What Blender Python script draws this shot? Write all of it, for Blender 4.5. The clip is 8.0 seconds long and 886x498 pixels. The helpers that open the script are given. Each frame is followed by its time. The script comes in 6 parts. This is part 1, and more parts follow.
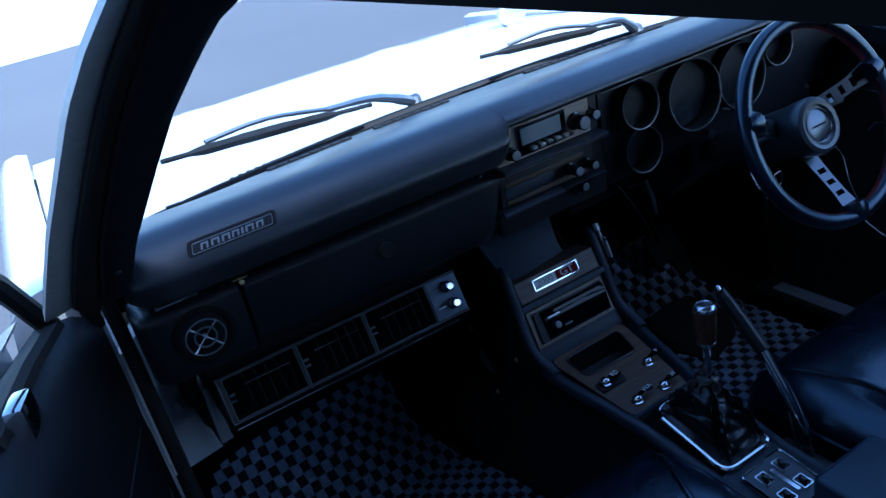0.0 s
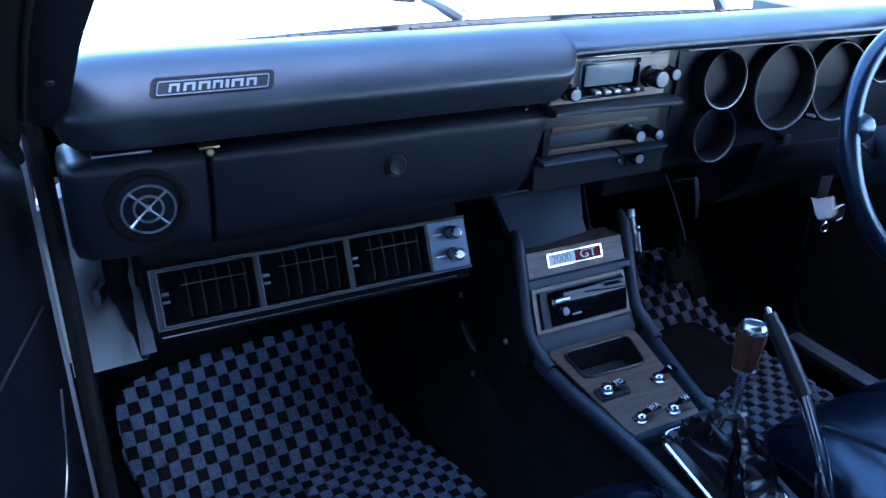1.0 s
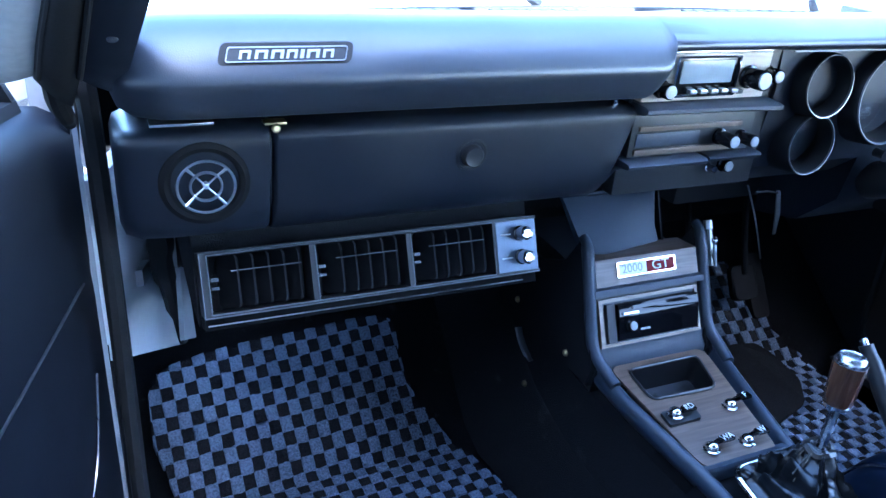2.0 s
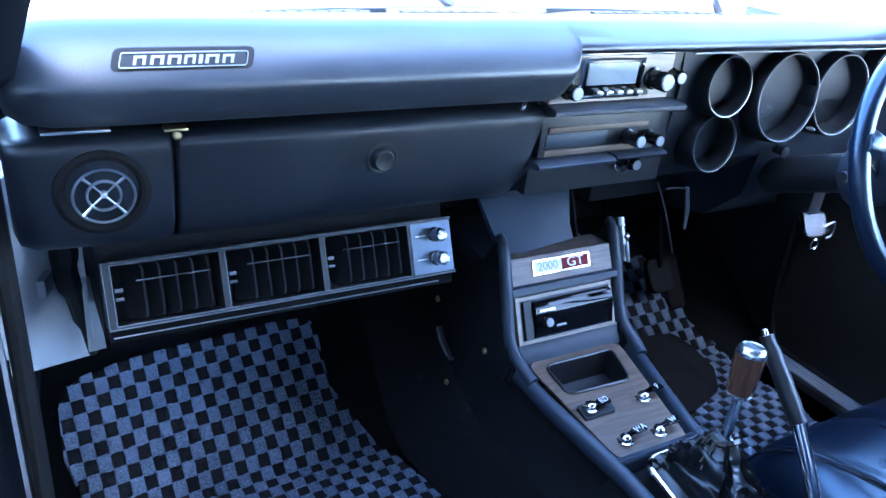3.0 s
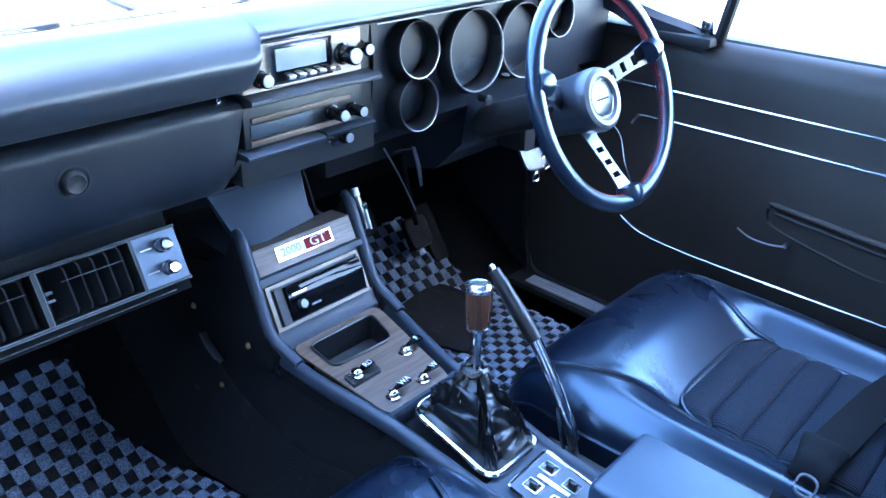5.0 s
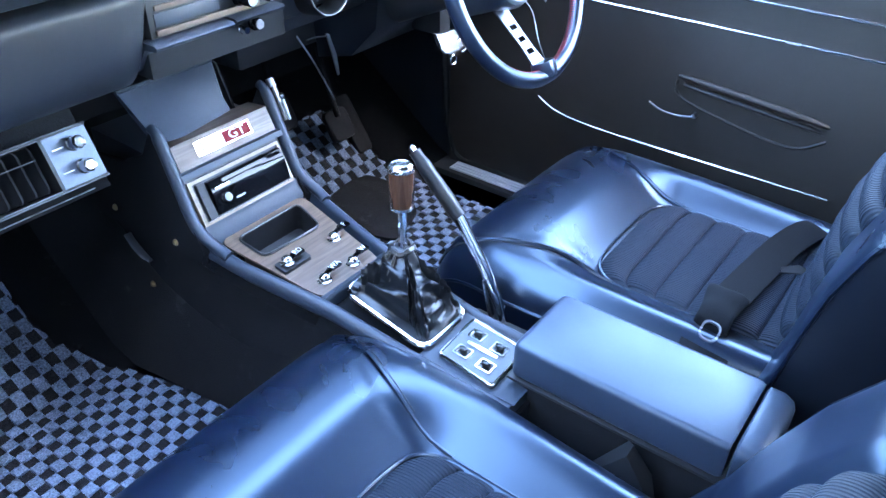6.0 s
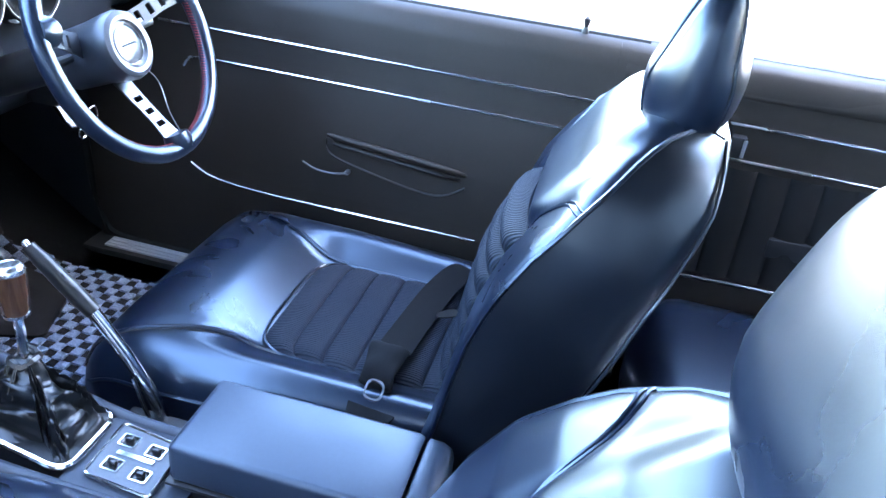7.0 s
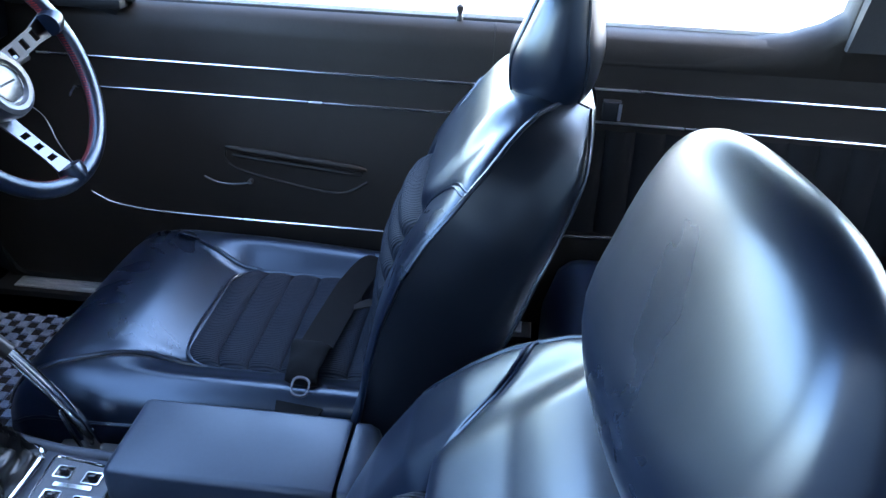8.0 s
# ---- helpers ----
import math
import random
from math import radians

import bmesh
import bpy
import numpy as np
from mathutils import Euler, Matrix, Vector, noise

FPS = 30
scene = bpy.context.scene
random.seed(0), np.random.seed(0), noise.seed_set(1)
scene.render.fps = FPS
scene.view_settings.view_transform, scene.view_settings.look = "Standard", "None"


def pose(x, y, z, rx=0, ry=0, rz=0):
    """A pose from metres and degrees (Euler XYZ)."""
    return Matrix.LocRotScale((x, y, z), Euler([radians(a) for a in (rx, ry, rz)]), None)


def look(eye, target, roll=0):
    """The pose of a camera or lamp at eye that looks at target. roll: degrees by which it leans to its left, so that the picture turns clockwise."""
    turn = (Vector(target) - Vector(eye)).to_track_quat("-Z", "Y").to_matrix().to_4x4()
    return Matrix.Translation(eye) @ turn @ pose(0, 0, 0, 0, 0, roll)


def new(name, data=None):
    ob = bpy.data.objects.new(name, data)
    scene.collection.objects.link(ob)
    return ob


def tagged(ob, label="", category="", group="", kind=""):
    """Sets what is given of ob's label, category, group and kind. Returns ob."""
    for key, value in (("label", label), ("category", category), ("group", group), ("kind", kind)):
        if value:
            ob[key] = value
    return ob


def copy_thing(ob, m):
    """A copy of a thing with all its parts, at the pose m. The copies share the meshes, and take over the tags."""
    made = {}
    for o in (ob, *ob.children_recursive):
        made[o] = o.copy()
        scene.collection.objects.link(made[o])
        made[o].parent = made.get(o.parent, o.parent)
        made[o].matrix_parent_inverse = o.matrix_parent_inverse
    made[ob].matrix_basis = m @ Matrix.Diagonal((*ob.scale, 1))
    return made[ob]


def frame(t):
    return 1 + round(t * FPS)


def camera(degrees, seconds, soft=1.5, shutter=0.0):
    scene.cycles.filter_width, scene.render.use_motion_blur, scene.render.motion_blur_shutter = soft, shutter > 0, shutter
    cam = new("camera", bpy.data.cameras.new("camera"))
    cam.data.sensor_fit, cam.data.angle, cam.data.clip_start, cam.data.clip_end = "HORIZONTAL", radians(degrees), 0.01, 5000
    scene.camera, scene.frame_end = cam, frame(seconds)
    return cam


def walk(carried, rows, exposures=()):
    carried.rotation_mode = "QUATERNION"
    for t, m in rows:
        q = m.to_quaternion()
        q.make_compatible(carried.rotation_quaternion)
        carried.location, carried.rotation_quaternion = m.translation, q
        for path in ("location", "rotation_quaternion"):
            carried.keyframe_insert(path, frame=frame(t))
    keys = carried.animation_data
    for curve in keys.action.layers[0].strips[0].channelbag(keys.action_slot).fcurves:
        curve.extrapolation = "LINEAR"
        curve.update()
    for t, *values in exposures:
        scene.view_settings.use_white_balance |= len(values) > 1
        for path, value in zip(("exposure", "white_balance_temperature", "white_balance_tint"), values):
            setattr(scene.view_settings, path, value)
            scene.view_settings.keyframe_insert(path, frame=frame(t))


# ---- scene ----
cam = camera(60.4, 8.0)
PATH = [
    (0, (-0.68, -0.969, 1.299), (0.1, 0.659, 0.438), -12.7),
    (0.5, (-0.681, -0.879, 1.206), (0.183, 0.701, 0.337), -2.5),
    (1, (-0.661, -0.803, 1.15), (0.178, 0.782, 0.264), 2.1),
    (1.2, (-0.657, -0.774, 1.131), (0.152, 0.823, 0.239), 3.2),
    (2.3, (-0.681, -0.718, 1.119), (0.115, 0.876, 0.21), 5.8),
    (2.5, (-0.676, -0.719, 1.121), (0.152, 0.855, 0.206), 6.2),
    (3, (-0.654, -0.728, 1.13), (0.275, 0.798, 0.23), 6.3),
    (3.5, (-0.626, -0.737, 1.145), (0.427, 0.726, 0.278), 5.6),
    (4, (-0.589, -0.763, 1.161), (0.596, 0.618, 0.331), 4.6),
    (4.2, (-0.578, -0.773, 1.165), (0.655, 0.572, 0.347), 4.3),
    (5.3, (-0.614, -0.809, 1.144), (0.7, 0.315, 0.139), 0.7),
    (5.5, (-0.624, -0.81, 1.139), (0.662, 0.277, 0.059), 0.1),
    (6, (-0.616, -0.835, 1.144), (0.704, 0.136, -0.003), 0.8),
    (6.5, (-0.575, -0.858, 1.145), (0.965, -0.222, 0.039), 5.2),
    (7, (-0.542, -0.884, 1.168), (1.151, -0.549, 0.156), 7.0),
    (7.5, (-0.547, -0.902, 1.202), (1.195, -0.695, 0.242), 4.9),
    (8, (-0.58, -0.926, 1.195), (1.132, -0.775, 0.171), 2.3),
]
EXPOSURES = [(0.0, 1.55, 4600, 7), (0.5, 2.45, 4800, 7), (1.0, 3.6, 4850, 8), (2.4, 5.05, 5050, 8), (3.5, 4.95, 5100, 9), (4.0, 4.80, 5150, 9), (5.4, 5.9, 5400, 6), (6.5, 6.3, 6400, 10), (7.0, 5.8, 6350, 10), (7.4, 5.05, 6350, 9), (8.0, 4.55, 6350, 9)]
walk(cam, [(t, look(eye, target, roll)) for t, eye, target, roll in PATH], EXPOSURES)

# ---- light ----
world = bpy.data.worlds.new("world")
scene.world = world
world.use_nodes = True
wn = world.node_tree.nodes
sky = wn.new("ShaderNodeTexSky")
sky.sky_type, sky.sun_disc = "NISHITA", False
sky.sun_elevation, sky.sun_rotation = radians(48), radians(172)
wn["Background"].inputs["Strength"].default_value = 0.15
world.node_tree.links.new(sky.outputs["Color"], wn["Background"].inputs["Color"])
sun = new("sun", bpy.data.lights.new("sun", "SUN"))
sun.data.energy, sun.data.angle, sun.data.color = 4.0, radians(0.5), (1.0, 0.95, 0.88)
sun.matrix_world = look((0.3, -2.22, 2.25), (0, 0, 0))


# ---- materials ----
def material(name, base, rough=0.5, metal=0.0, scale=40.0, vary=0.15, bump=0.2, depth=0.001, big=3.0, coat=0.0, spec=0.5, sheen=0.0):
    """A surface with colour varied at two scales, uneven gloss and fine relief."""
    m = bpy.data.materials.new(name)
    m.use_nodes = True
    nt = m.node_tree
    n, l = nt.nodes, nt.links
    b = n["Principled BSDF"]
    co = n.new("ShaderNodeTexCoord")
    fine = n.new("ShaderNodeTexNoise")
    fine.inputs["Scale"].default_value, fine.inputs["Detail"].default_value = scale, 6
    wide = n.new("ShaderNodeTexNoise")
    wide.inputs["Scale"].default_value, wide.inputs["Detail"].default_value = big, 4
    l.new(co.outputs["Object"], fine.inputs["Vector"])
    l.new(co.outputs["Object"], wide.inputs["Vector"])
    mix = n.new("ShaderNodeMath")
    mix.operation = "ADD"
    l.new(fine.outputs["Fac"], mix.inputs[0])
    l.new(wide.outputs["Fac"], mix.inputs[1])
    ramp = n.new("ShaderNodeMapRange")
    ramp.inputs["From Min"].default_value, ramp.inputs["From Max"].default_value = 0.6, 1.4
    ramp.inputs["To Min"].default_value, ramp.inputs["To Max"].default_value = 1 - vary, 1 + vary
    l.new(mix.outputs[0], ramp.inputs["Value"])
    col = n.new("ShaderNodeVectorMath")
    col.operation = "SCALE"
    col.inputs[0].default_value = base
    l.new(ramp.outputs[0], col.inputs["Scale"])
    l.new(col.outputs[0], b.inputs["Base Color"])
    rr = n.new("ShaderNodeMapRange")
    rr.inputs["From Min"].default_value, rr.inputs["From Max"].default_value = 0.3, 0.7
    rr.inputs["To Min"].default_value, rr.inputs["To Max"].default_value = max(0.02, rough * 0.85), min(1, rough * 1.15)
    l.new(wide.outputs["Fac"], rr.inputs["Value"])
    l.new(rr.outputs[0], b.inputs["Roughness"])
    b.inputs["Metallic"].default_value = metal
    b.inputs["Coat Weight"].default_value = coat
    b.inputs["Specular IOR Level"].default_value = spec
    b.inputs["Sheen Weight"].default_value = sheen
    if bump:
        bp = n.new("ShaderNodeBump")
        bp.inputs["Strength"].default_value, bp.inputs["Distance"].default_value = bump, depth
        l.new(fine.outputs["Fac"], bp.inputs["Height"])
        l.new(bp.outputs["Normal"], b.inputs["Normal"])
    return m


def grained(name, base, rough, cell=350.0, bump=0.25, depth=0.0006, vary=0.12, spec=0.5, tint=(1, 1, 1)):
    """Embossed vinyl or leather: small cells in relief over slow unevenness."""
    m = material(name, base, rough, scale=cell * 0.4, vary=vary, bump=0, spec=spec)
    n, l = m.node_tree.nodes, m.node_tree.links
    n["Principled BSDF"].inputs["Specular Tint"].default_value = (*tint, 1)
    vor = n.new("ShaderNodeTexVoronoi")
    vor.feature = "DISTANCE_TO_EDGE"
    vor.inputs["Scale"].default_value = cell
    co = next(k for k in n if k.type == "TEX_COORD")
    l.new(co.outputs["Object"], vor.inputs["Vector"])
    crease = n.new("ShaderNodeTexNoise")
    crease.inputs["Scale"].default_value, crease.inputs["Detail"].default_value, crease.inputs["Distortion"].default_value = 18, 3, 0.0
    l.new(co.outputs["Object"], crease.inputs["Vector"])
    b1 = n.new("ShaderNodeBump")
    b1.inputs["Strength"].default_value, b1.inputs["Distance"].default_value = bump * 0.7, depth
    b2 = n.new("ShaderNodeBump")
    b2.inputs["Strength"].default_value, b2.inputs["Distance"].default_value = 0.055, 0.004
    l.new(vor.outputs["Distance"], b1.inputs["Height"])
    l.new(crease.outputs["Fac"], b2.inputs["Height"])
    l.new(b2.outputs["Normal"], b1.inputs["Normal"])
    l.new(b1.outputs["Normal"], n["Principled BSDF"].inputs["Normal"])
    return m


def ribbed(name, base, rough):
    """Cloth woven in fine cords that run from front to back."""
    m = material(name, base, rough, scale=900, vary=0.25, bump=0, spec=0.28)
    n, l = m.node_tree.nodes, m.node_tree.links
    co = next(k for k in n if k.type == "TEX_COORD")
    cord = n.new("ShaderNodeTexWave")
    cord.bands_direction = "X"
    cord.inputs["Scale"].default_value, cord.inputs["Distortion"].default_value = 75, 0.6
    l.new(co.outputs["Object"], cord.inputs["Vector"])
    fuzz = n.new("ShaderNodeTexNoise")
    fuzz.inputs["Scale"].default_value = 900
    l.new(co.outputs["Object"], fuzz.inputs["Vector"])
    b1, b2 = n.new("ShaderNodeBump"), n.new("ShaderNodeBump")
    b1.inputs["Strength"].default_value, b1.inputs["Distance"].default_value = 0.9, 0.0016
    b2.inputs["Strength"].default_value, b2.inputs["Distance"].default_value = 0.3, 0.0006
    l.new(fuzz.outputs["Fac"], b2.inputs["Height"])
    l.new(cord.outputs["Fac"], b1.inputs["Height"])
    l.new(b2.outputs["Normal"], b1.inputs["Normal"])
    l.new(b1.outputs["Normal"], n["Principled BSDF"].inputs["Normal"])
    return m


def dusty(m, amount=0.03, size=22.0):
    """Scattered pale lint and scuffs over a dark surface."""
    n, l = m.node_tree.nodes, m.node_tree.links
    co = next(k for k in n if k.type == "TEX_COORD")
    b = n["Principled BSDF"]
    base = b.inputs["Base Color"].links[0].from_socket
    spots = n.new("ShaderNodeTexNoise")
    spots.inputs["Scale"].default_value, spots.inputs["Detail"].default_value, spots.inputs["Roughness"].default_value = size, 9, 0.72
    l.new(co.outputs["Object"], spots.inputs["Vector"])
    r = n.new("ShaderNodeMapRange")
    r.inputs["From Min"].default_value, r.inputs["From Max"].default_value = 0.60, 0.78
    r.inputs["To Min"].default_value, r.inputs["To Max"].default_value = 0.0, amount
    l.new(spots.outputs["Fac"], r.inputs["Value"])
    add = n.new("ShaderNodeVectorMath")
    add.operation = "ADD"
    l.new(base, add.inputs[0])
    l.new(r.outputs[0], add.inputs[1])
    l.new(add.outputs[0], b.inputs["Base Color"])
    return m


def worn(m, low, high, size=7.0):
    """Uneven gloss from handling and wiping."""
    n, l = m.node_tree.nodes, m.node_tree.links
    co = next(k for k in n if k.type == "TEX_COORD")
    smear = n.new("ShaderNodeTexNoise")
    smear.inputs["Scale"].default_value, smear.inputs["Detail"].default_value, smear.inputs["Distortion"].default_value = size, 7, 0.8
    l.new(co.outputs["Object"], smear.inputs["Vector"])
    r = n.new("ShaderNodeMapRange")
    r.inputs["From Min"].default_value, r.inputs["From Max"].default_value = 0.32, 0.68
    r.inputs["To Min"].default_value, r.inputs["To Max"].default_value = low, high
    l.new(smear.outputs["Fac"], r.inputs["Value"])
    l.new(r.outputs[0], n["Principled BSDF"].inputs["Roughness"])
    return m


def wood(name, light, dark, rough=0.4, axis="Y"):
    m = material(name, light, rough, bump=0, coat=0.06)
    n, l = m.node_tree.nodes, m.node_tree.links
    co = next(k for k in n if k.type == "TEX_COORD")
    mp = n.new("ShaderNodeMapping")
    mp.inputs["Scale"].default_value = {"X": (6, 90, 90), "Y": (90, 6, 90), "Z": (90, 90, 6)}[axis]
    l.new(co.outputs["Object"], mp.inputs["Vector"])
    g = n.new("ShaderNodeTexNoise")
    g.inputs["Scale"].default_value, g.inputs["Detail"].default_value, g.inputs["Distortion"].default_value = 2.0, 6, 0.6
    l.new(mp.outputs[0], g.inputs["Vector"])
    r = n.new("ShaderNodeValToRGB")
    r.color_ramp.elements[0].position, r.color_ramp.elements[1].position = 0.35, 0.65
    r.color_ramp.elements[0].color, r.color_ramp.elements[1].color = (*dark, 1), (*light, 1)
    l.new(g.outputs["Fac"], r.inputs["Fac"])
    l.new(r.outputs["Color"], n["Principled BSDF"].inputs["Base Color"])
    bp = n.new("ShaderNodeBump")
    bp.inputs["Strength"].default_value, bp.inputs["Distance"].default_value = 0.15, 0.0005
    l.new(g.outputs["Fac"], bp.inputs["Height"])
    l.new(bp.outputs["Normal"], n["Principled BSDF"].inputs["Normal"])
    return m


def glass(name, tint=(1, 1, 1), rough=0.0):
    """Thin clear glass: mostly straight through, with a mirror reflection that grows at low angles."""
    m = bpy.data.materials.new(name)
    m.use_nodes = True
    n, l = m.node_tree.nodes, m.node_tree.links
    n.clear()
    out, mixs = n.new("ShaderNodeOutputMaterial"), n.new("ShaderNodeMixShader")
    tr, gl, lw = n.new("ShaderNodeBsdfTransparent"), n.new("ShaderNodeBsdfGlossy"), n.new("ShaderNodeLayerWeight")
    lw.inputs["Blend"].default_value = 0.5
    pw5, fr = n.new("ShaderNodeMath"), n.new("ShaderNodeMapRange")
    pw5.operation = "POWER"
    pw5.inputs[1].default_value = 5.0
    fr.inputs["To Min"].default_value, fr.inputs["To Max"].default_value = 0.05, 0.9
    l.new(lw.outputs["Facing"], pw5.inputs[0])
    l.new(pw5.outputs[0], fr.inputs["Value"])
    tr.inputs["Color"].default_value = (*tint, 1)
    gl.inputs["Roughness"].default_value = rough
    l.new(fr.outputs[0], mixs.inputs["Fac"])
    l.new(tr.outputs[0], mixs.inputs[1])
    l.new(gl.outputs[0], mixs.inputs[2])
    l.new(mixs.outputs[0], out.inputs["Surface"])
    return m


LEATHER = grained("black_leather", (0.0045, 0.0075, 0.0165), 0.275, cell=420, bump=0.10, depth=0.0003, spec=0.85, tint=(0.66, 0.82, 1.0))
CONSIDE = material("console_side_carpet", (0.0072, 0.0074, 0.0086), 0.8, scale=500, vary=0.35, bump=0.5, depth=0.002, spec=0.15)
BOOT = grained("thin_boot_leather", (0.0042, 0.0047, 0.0060), 0.33, cell=500, bump=0.2, spec=0.5)
DECK = material("deck_black", (0.004, 0.004, 0.005), 0.05, scale=34, bump=0.05, depth=0.003, spec=0.16)
PEDAL = material("worn_pedal_rubber", (0.005, 0.005, 0.0055), 0.8, scale=150, bump=0.3, spec=0.08)
SWPLATE = material("switch_plate_metal", (0.10, 0.105, 0.115), 0.4, 0.6, scale=300, vary=0.15, bump=0.05)
BRIGHT = material("bright_plating", (0.72, 0.74, 0.77), 0.26, 1.0, scale=120, vary=0.05, bump=0.03)
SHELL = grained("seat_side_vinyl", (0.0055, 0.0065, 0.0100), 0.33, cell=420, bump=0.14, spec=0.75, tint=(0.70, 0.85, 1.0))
QUARTERCLOTH = material("pleated_side_cloth", (0.009, 0.009, 0.0095), 0.8, scale=700, vary=0.3, bump=0.4, spec=0.2)
JAMB = material("shaded_jamb_paint", (0.22, 0.225, 0.235), 0.4, scale=40, vary=0.15, bump=0.05, coat=0.2)
SPOKE = material("satin_spoke", (0.115, 0.12, 0.135), 0.32, 1.0, scale=300, vary=0.12, bump=0.06)
SILLPLATE = material("sill_aluminium", (0.40, 0.41, 0.43), 0.45, 0.5, scale=300, vary=0.12, bump=0.06)
TIE = material("tan_cord", (0.07, 0.062, 0.05), 0.7, scale=400, bump=0.3)
GRILLE = material("slot_black", (0.01, 0.01, 0.01), 0.7, scale=200, bump=0.05)
CLOTH = ribbed("ribbed_cloth", (0.0048, 0.0092, 0.0190), 0.72)
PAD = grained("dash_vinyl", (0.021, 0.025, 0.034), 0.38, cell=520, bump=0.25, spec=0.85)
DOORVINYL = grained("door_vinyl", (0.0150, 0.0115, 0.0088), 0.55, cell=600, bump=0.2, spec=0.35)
KNOBFACE = material("knob_face", (0.28, 0.29, 0.31), 0.4, 0.7, scale=300, bump=0.05)
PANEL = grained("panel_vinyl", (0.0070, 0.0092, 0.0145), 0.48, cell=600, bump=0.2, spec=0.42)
BEZEL = material("matt_gauge_bezel", (0.0065, 0.0065, 0.007), 0.5, scale=300, bump=0.08, spec=0.35)
DIALFACE = material("matt_dial_black", (0.004, 0.004, 0.0045), 0.75, scale=200, bump=0.05, spec=0.15)
DOORDARK = grained("dimmed_door_vinyl", (0.0045, 0.0055, 0.0090), 0.6, cell=600, bump=0.2, spec=0.22)
PLASTIC = material("black_plastic", (0.014, 0.014, 0.015), 0.42, scale=300, bump=0.08)
GREY = material("console_plastic", (0.023, 0.031, 0.046), 0.5, scale=500, bump=0.12, depth=0.0006)
RUBBER = material("black_rubber", (0.011, 0.011, 0.011), 0.65, scale=200, bump=0.15, spec=0.25)
GLOSS = material("gloss_black", (0.006, 0.006, 0.007), 0.16, scale=60, bump=0.03, coat=0.1)
CHROME = material("chrome", (0.75, 0.76, 0.78), 0.1, 1.0, scale=120, vary=0.05, bump=0.02)
RIM = material("dark_rim", (0.16, 0.16, 0.17), 0.3, 0.8, scale=200, bump=0.03)
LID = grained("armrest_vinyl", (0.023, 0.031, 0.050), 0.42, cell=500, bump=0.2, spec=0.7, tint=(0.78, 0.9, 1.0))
SATIN = material("satin_aluminium", (0.34, 0.35, 0.37), 0.36, 1.0, scale=300, vary=0.1, bump=0.06)
BRASS = material("brass_screw", (0.6, 0.48, 0.25), 0.3, 1.0, scale=300, bump=0.05)
PAINT = material("white_paint", (0.72, 0.72, 0.72), 0.18, scale=60, vary=0.03, bump=0.02, coat=0.6)
RADIOWOOD = wood("haze_paled_radio_face", (0.46, 0.38, 0.30), (0.34, 0.27, 0.20), axis="X")
PLATE = material("control_plate_metal", (0.085, 0.098, 0.125), 0.42, 0.9, scale=300, vary=0.12, bump=0.05)
WOODX = wood("walnut_veneer_across", (0.135, 0.091, 0.062), (0.080, 0.052, 0.034), 0.5, axis="X")
WOODEDGE = wood("pale_wood_edge", (0.15, 0.098, 0.052), (0.095, 0.06, 0.03), axis="X")
KNOBWOOD = wood("knob_wood", (0.080, 0.038, 0.021), (0.048, 0.021, 0.012), 0.25, axis="Z")
CARPET = dusty(material("black_carpet", (0.0085, 0.0086, 0.0096), 0.95, scale=700, vary=0.4, bump=0.8, depth=0.003, spec=0.1))
PILE_DARK = material("dark_pile", (0.010, 0.010, 0.012), 0.95, scale=420, vary=0.8, bump=0.9, depth=0.004, spec=0.1)
PILE_LIGHT = material("grey_pile", (0.118, 0.145, 0.200), 0.95, scale=380, vary=0.85, bump=0.9, depth=0.004, spec=0.1)
SCREEN = material("display_glass", (0.33, 0.36, 0.37), 0.15, scale=30, bump=0.0)
LETTER = material("silver_lettering", (0.42, 0.43, 0.45), 0.35, 0.6, scale=200, vary=0.05, bump=0.03)
WHITE = material("white_enamel", (0.75, 0.75, 0.75), 0.35, scale=200, vary=0.04, bump=0.02)
RED = material("dark_red_enamel", (0.17, 0.008, 0.014), 0.55, scale=200, vary=0.06, bump=0.02, spec=0.12)
DARKMARK = material("dark_lettering", (0.05, 0.05, 0.055), 0.6, scale=200, bump=0.02, spec=0.1)
PALEMARK = material("pale_grey_lettering", (0.36, 0.36, 0.36), 0.5, scale=200, bump=0.02, spec=0.2)
THREAD = material("red_thread", (0.35, 0.03, 0.03), 0.7, scale=400, bump=0.3)
GREYTHREAD = material("grey_thread", (0.06, 0.06, 0.065), 0.6, scale=600, bump=0.3)
BELT = material("belt_webbing", (0.0030, 0.0033, 0.0042), 0.8, scale=500, bump=0.4, depth=0.0008, spec=0.15)
HEAD = material("headliner", (0.03, 0.03, 0.032), 0.8, scale=300, bump=0.2)
STUCCO = material("grey_stucco", (0.20, 0.20, 0.20), 0.9, scale=25, vary=0.2, bump=0.4, depth=0.01, big=0.5)
DULLEDGE = material("dull_silver_edge", (0.10, 0.105, 0.115), 0.5, 0.6, scale=300, vary=0.2, bump=0.05)
VANE = material("louvre_vane", (0.0045, 0.0047, 0.0055), 0.7, scale=300, bump=0.05, spec=0.14)
LOUVRE = material("matt_black_louvre", (0.006, 0.006, 0.007), 0.55, scale=300, bump=0.05)
SHADEDPAINT = material("shaded_white_paint", (0.42, 0.43, 0.42), 0.5, scale=120, vary=0.15, bump=0.05)
SUNLIT_ASPHALT = material("sunlit_pale_asphalt", (0.52, 0.52, 0.50), 0.9, scale=6, vary=0.25, bump=0.2, depth=0.004, big=0.35)
ASPHALT = material("asphalt", (0.105, 0.105, 0.108), 0.9, scale=45, vary=0.22, bump=0.25, depth=0.004, big=0.22)
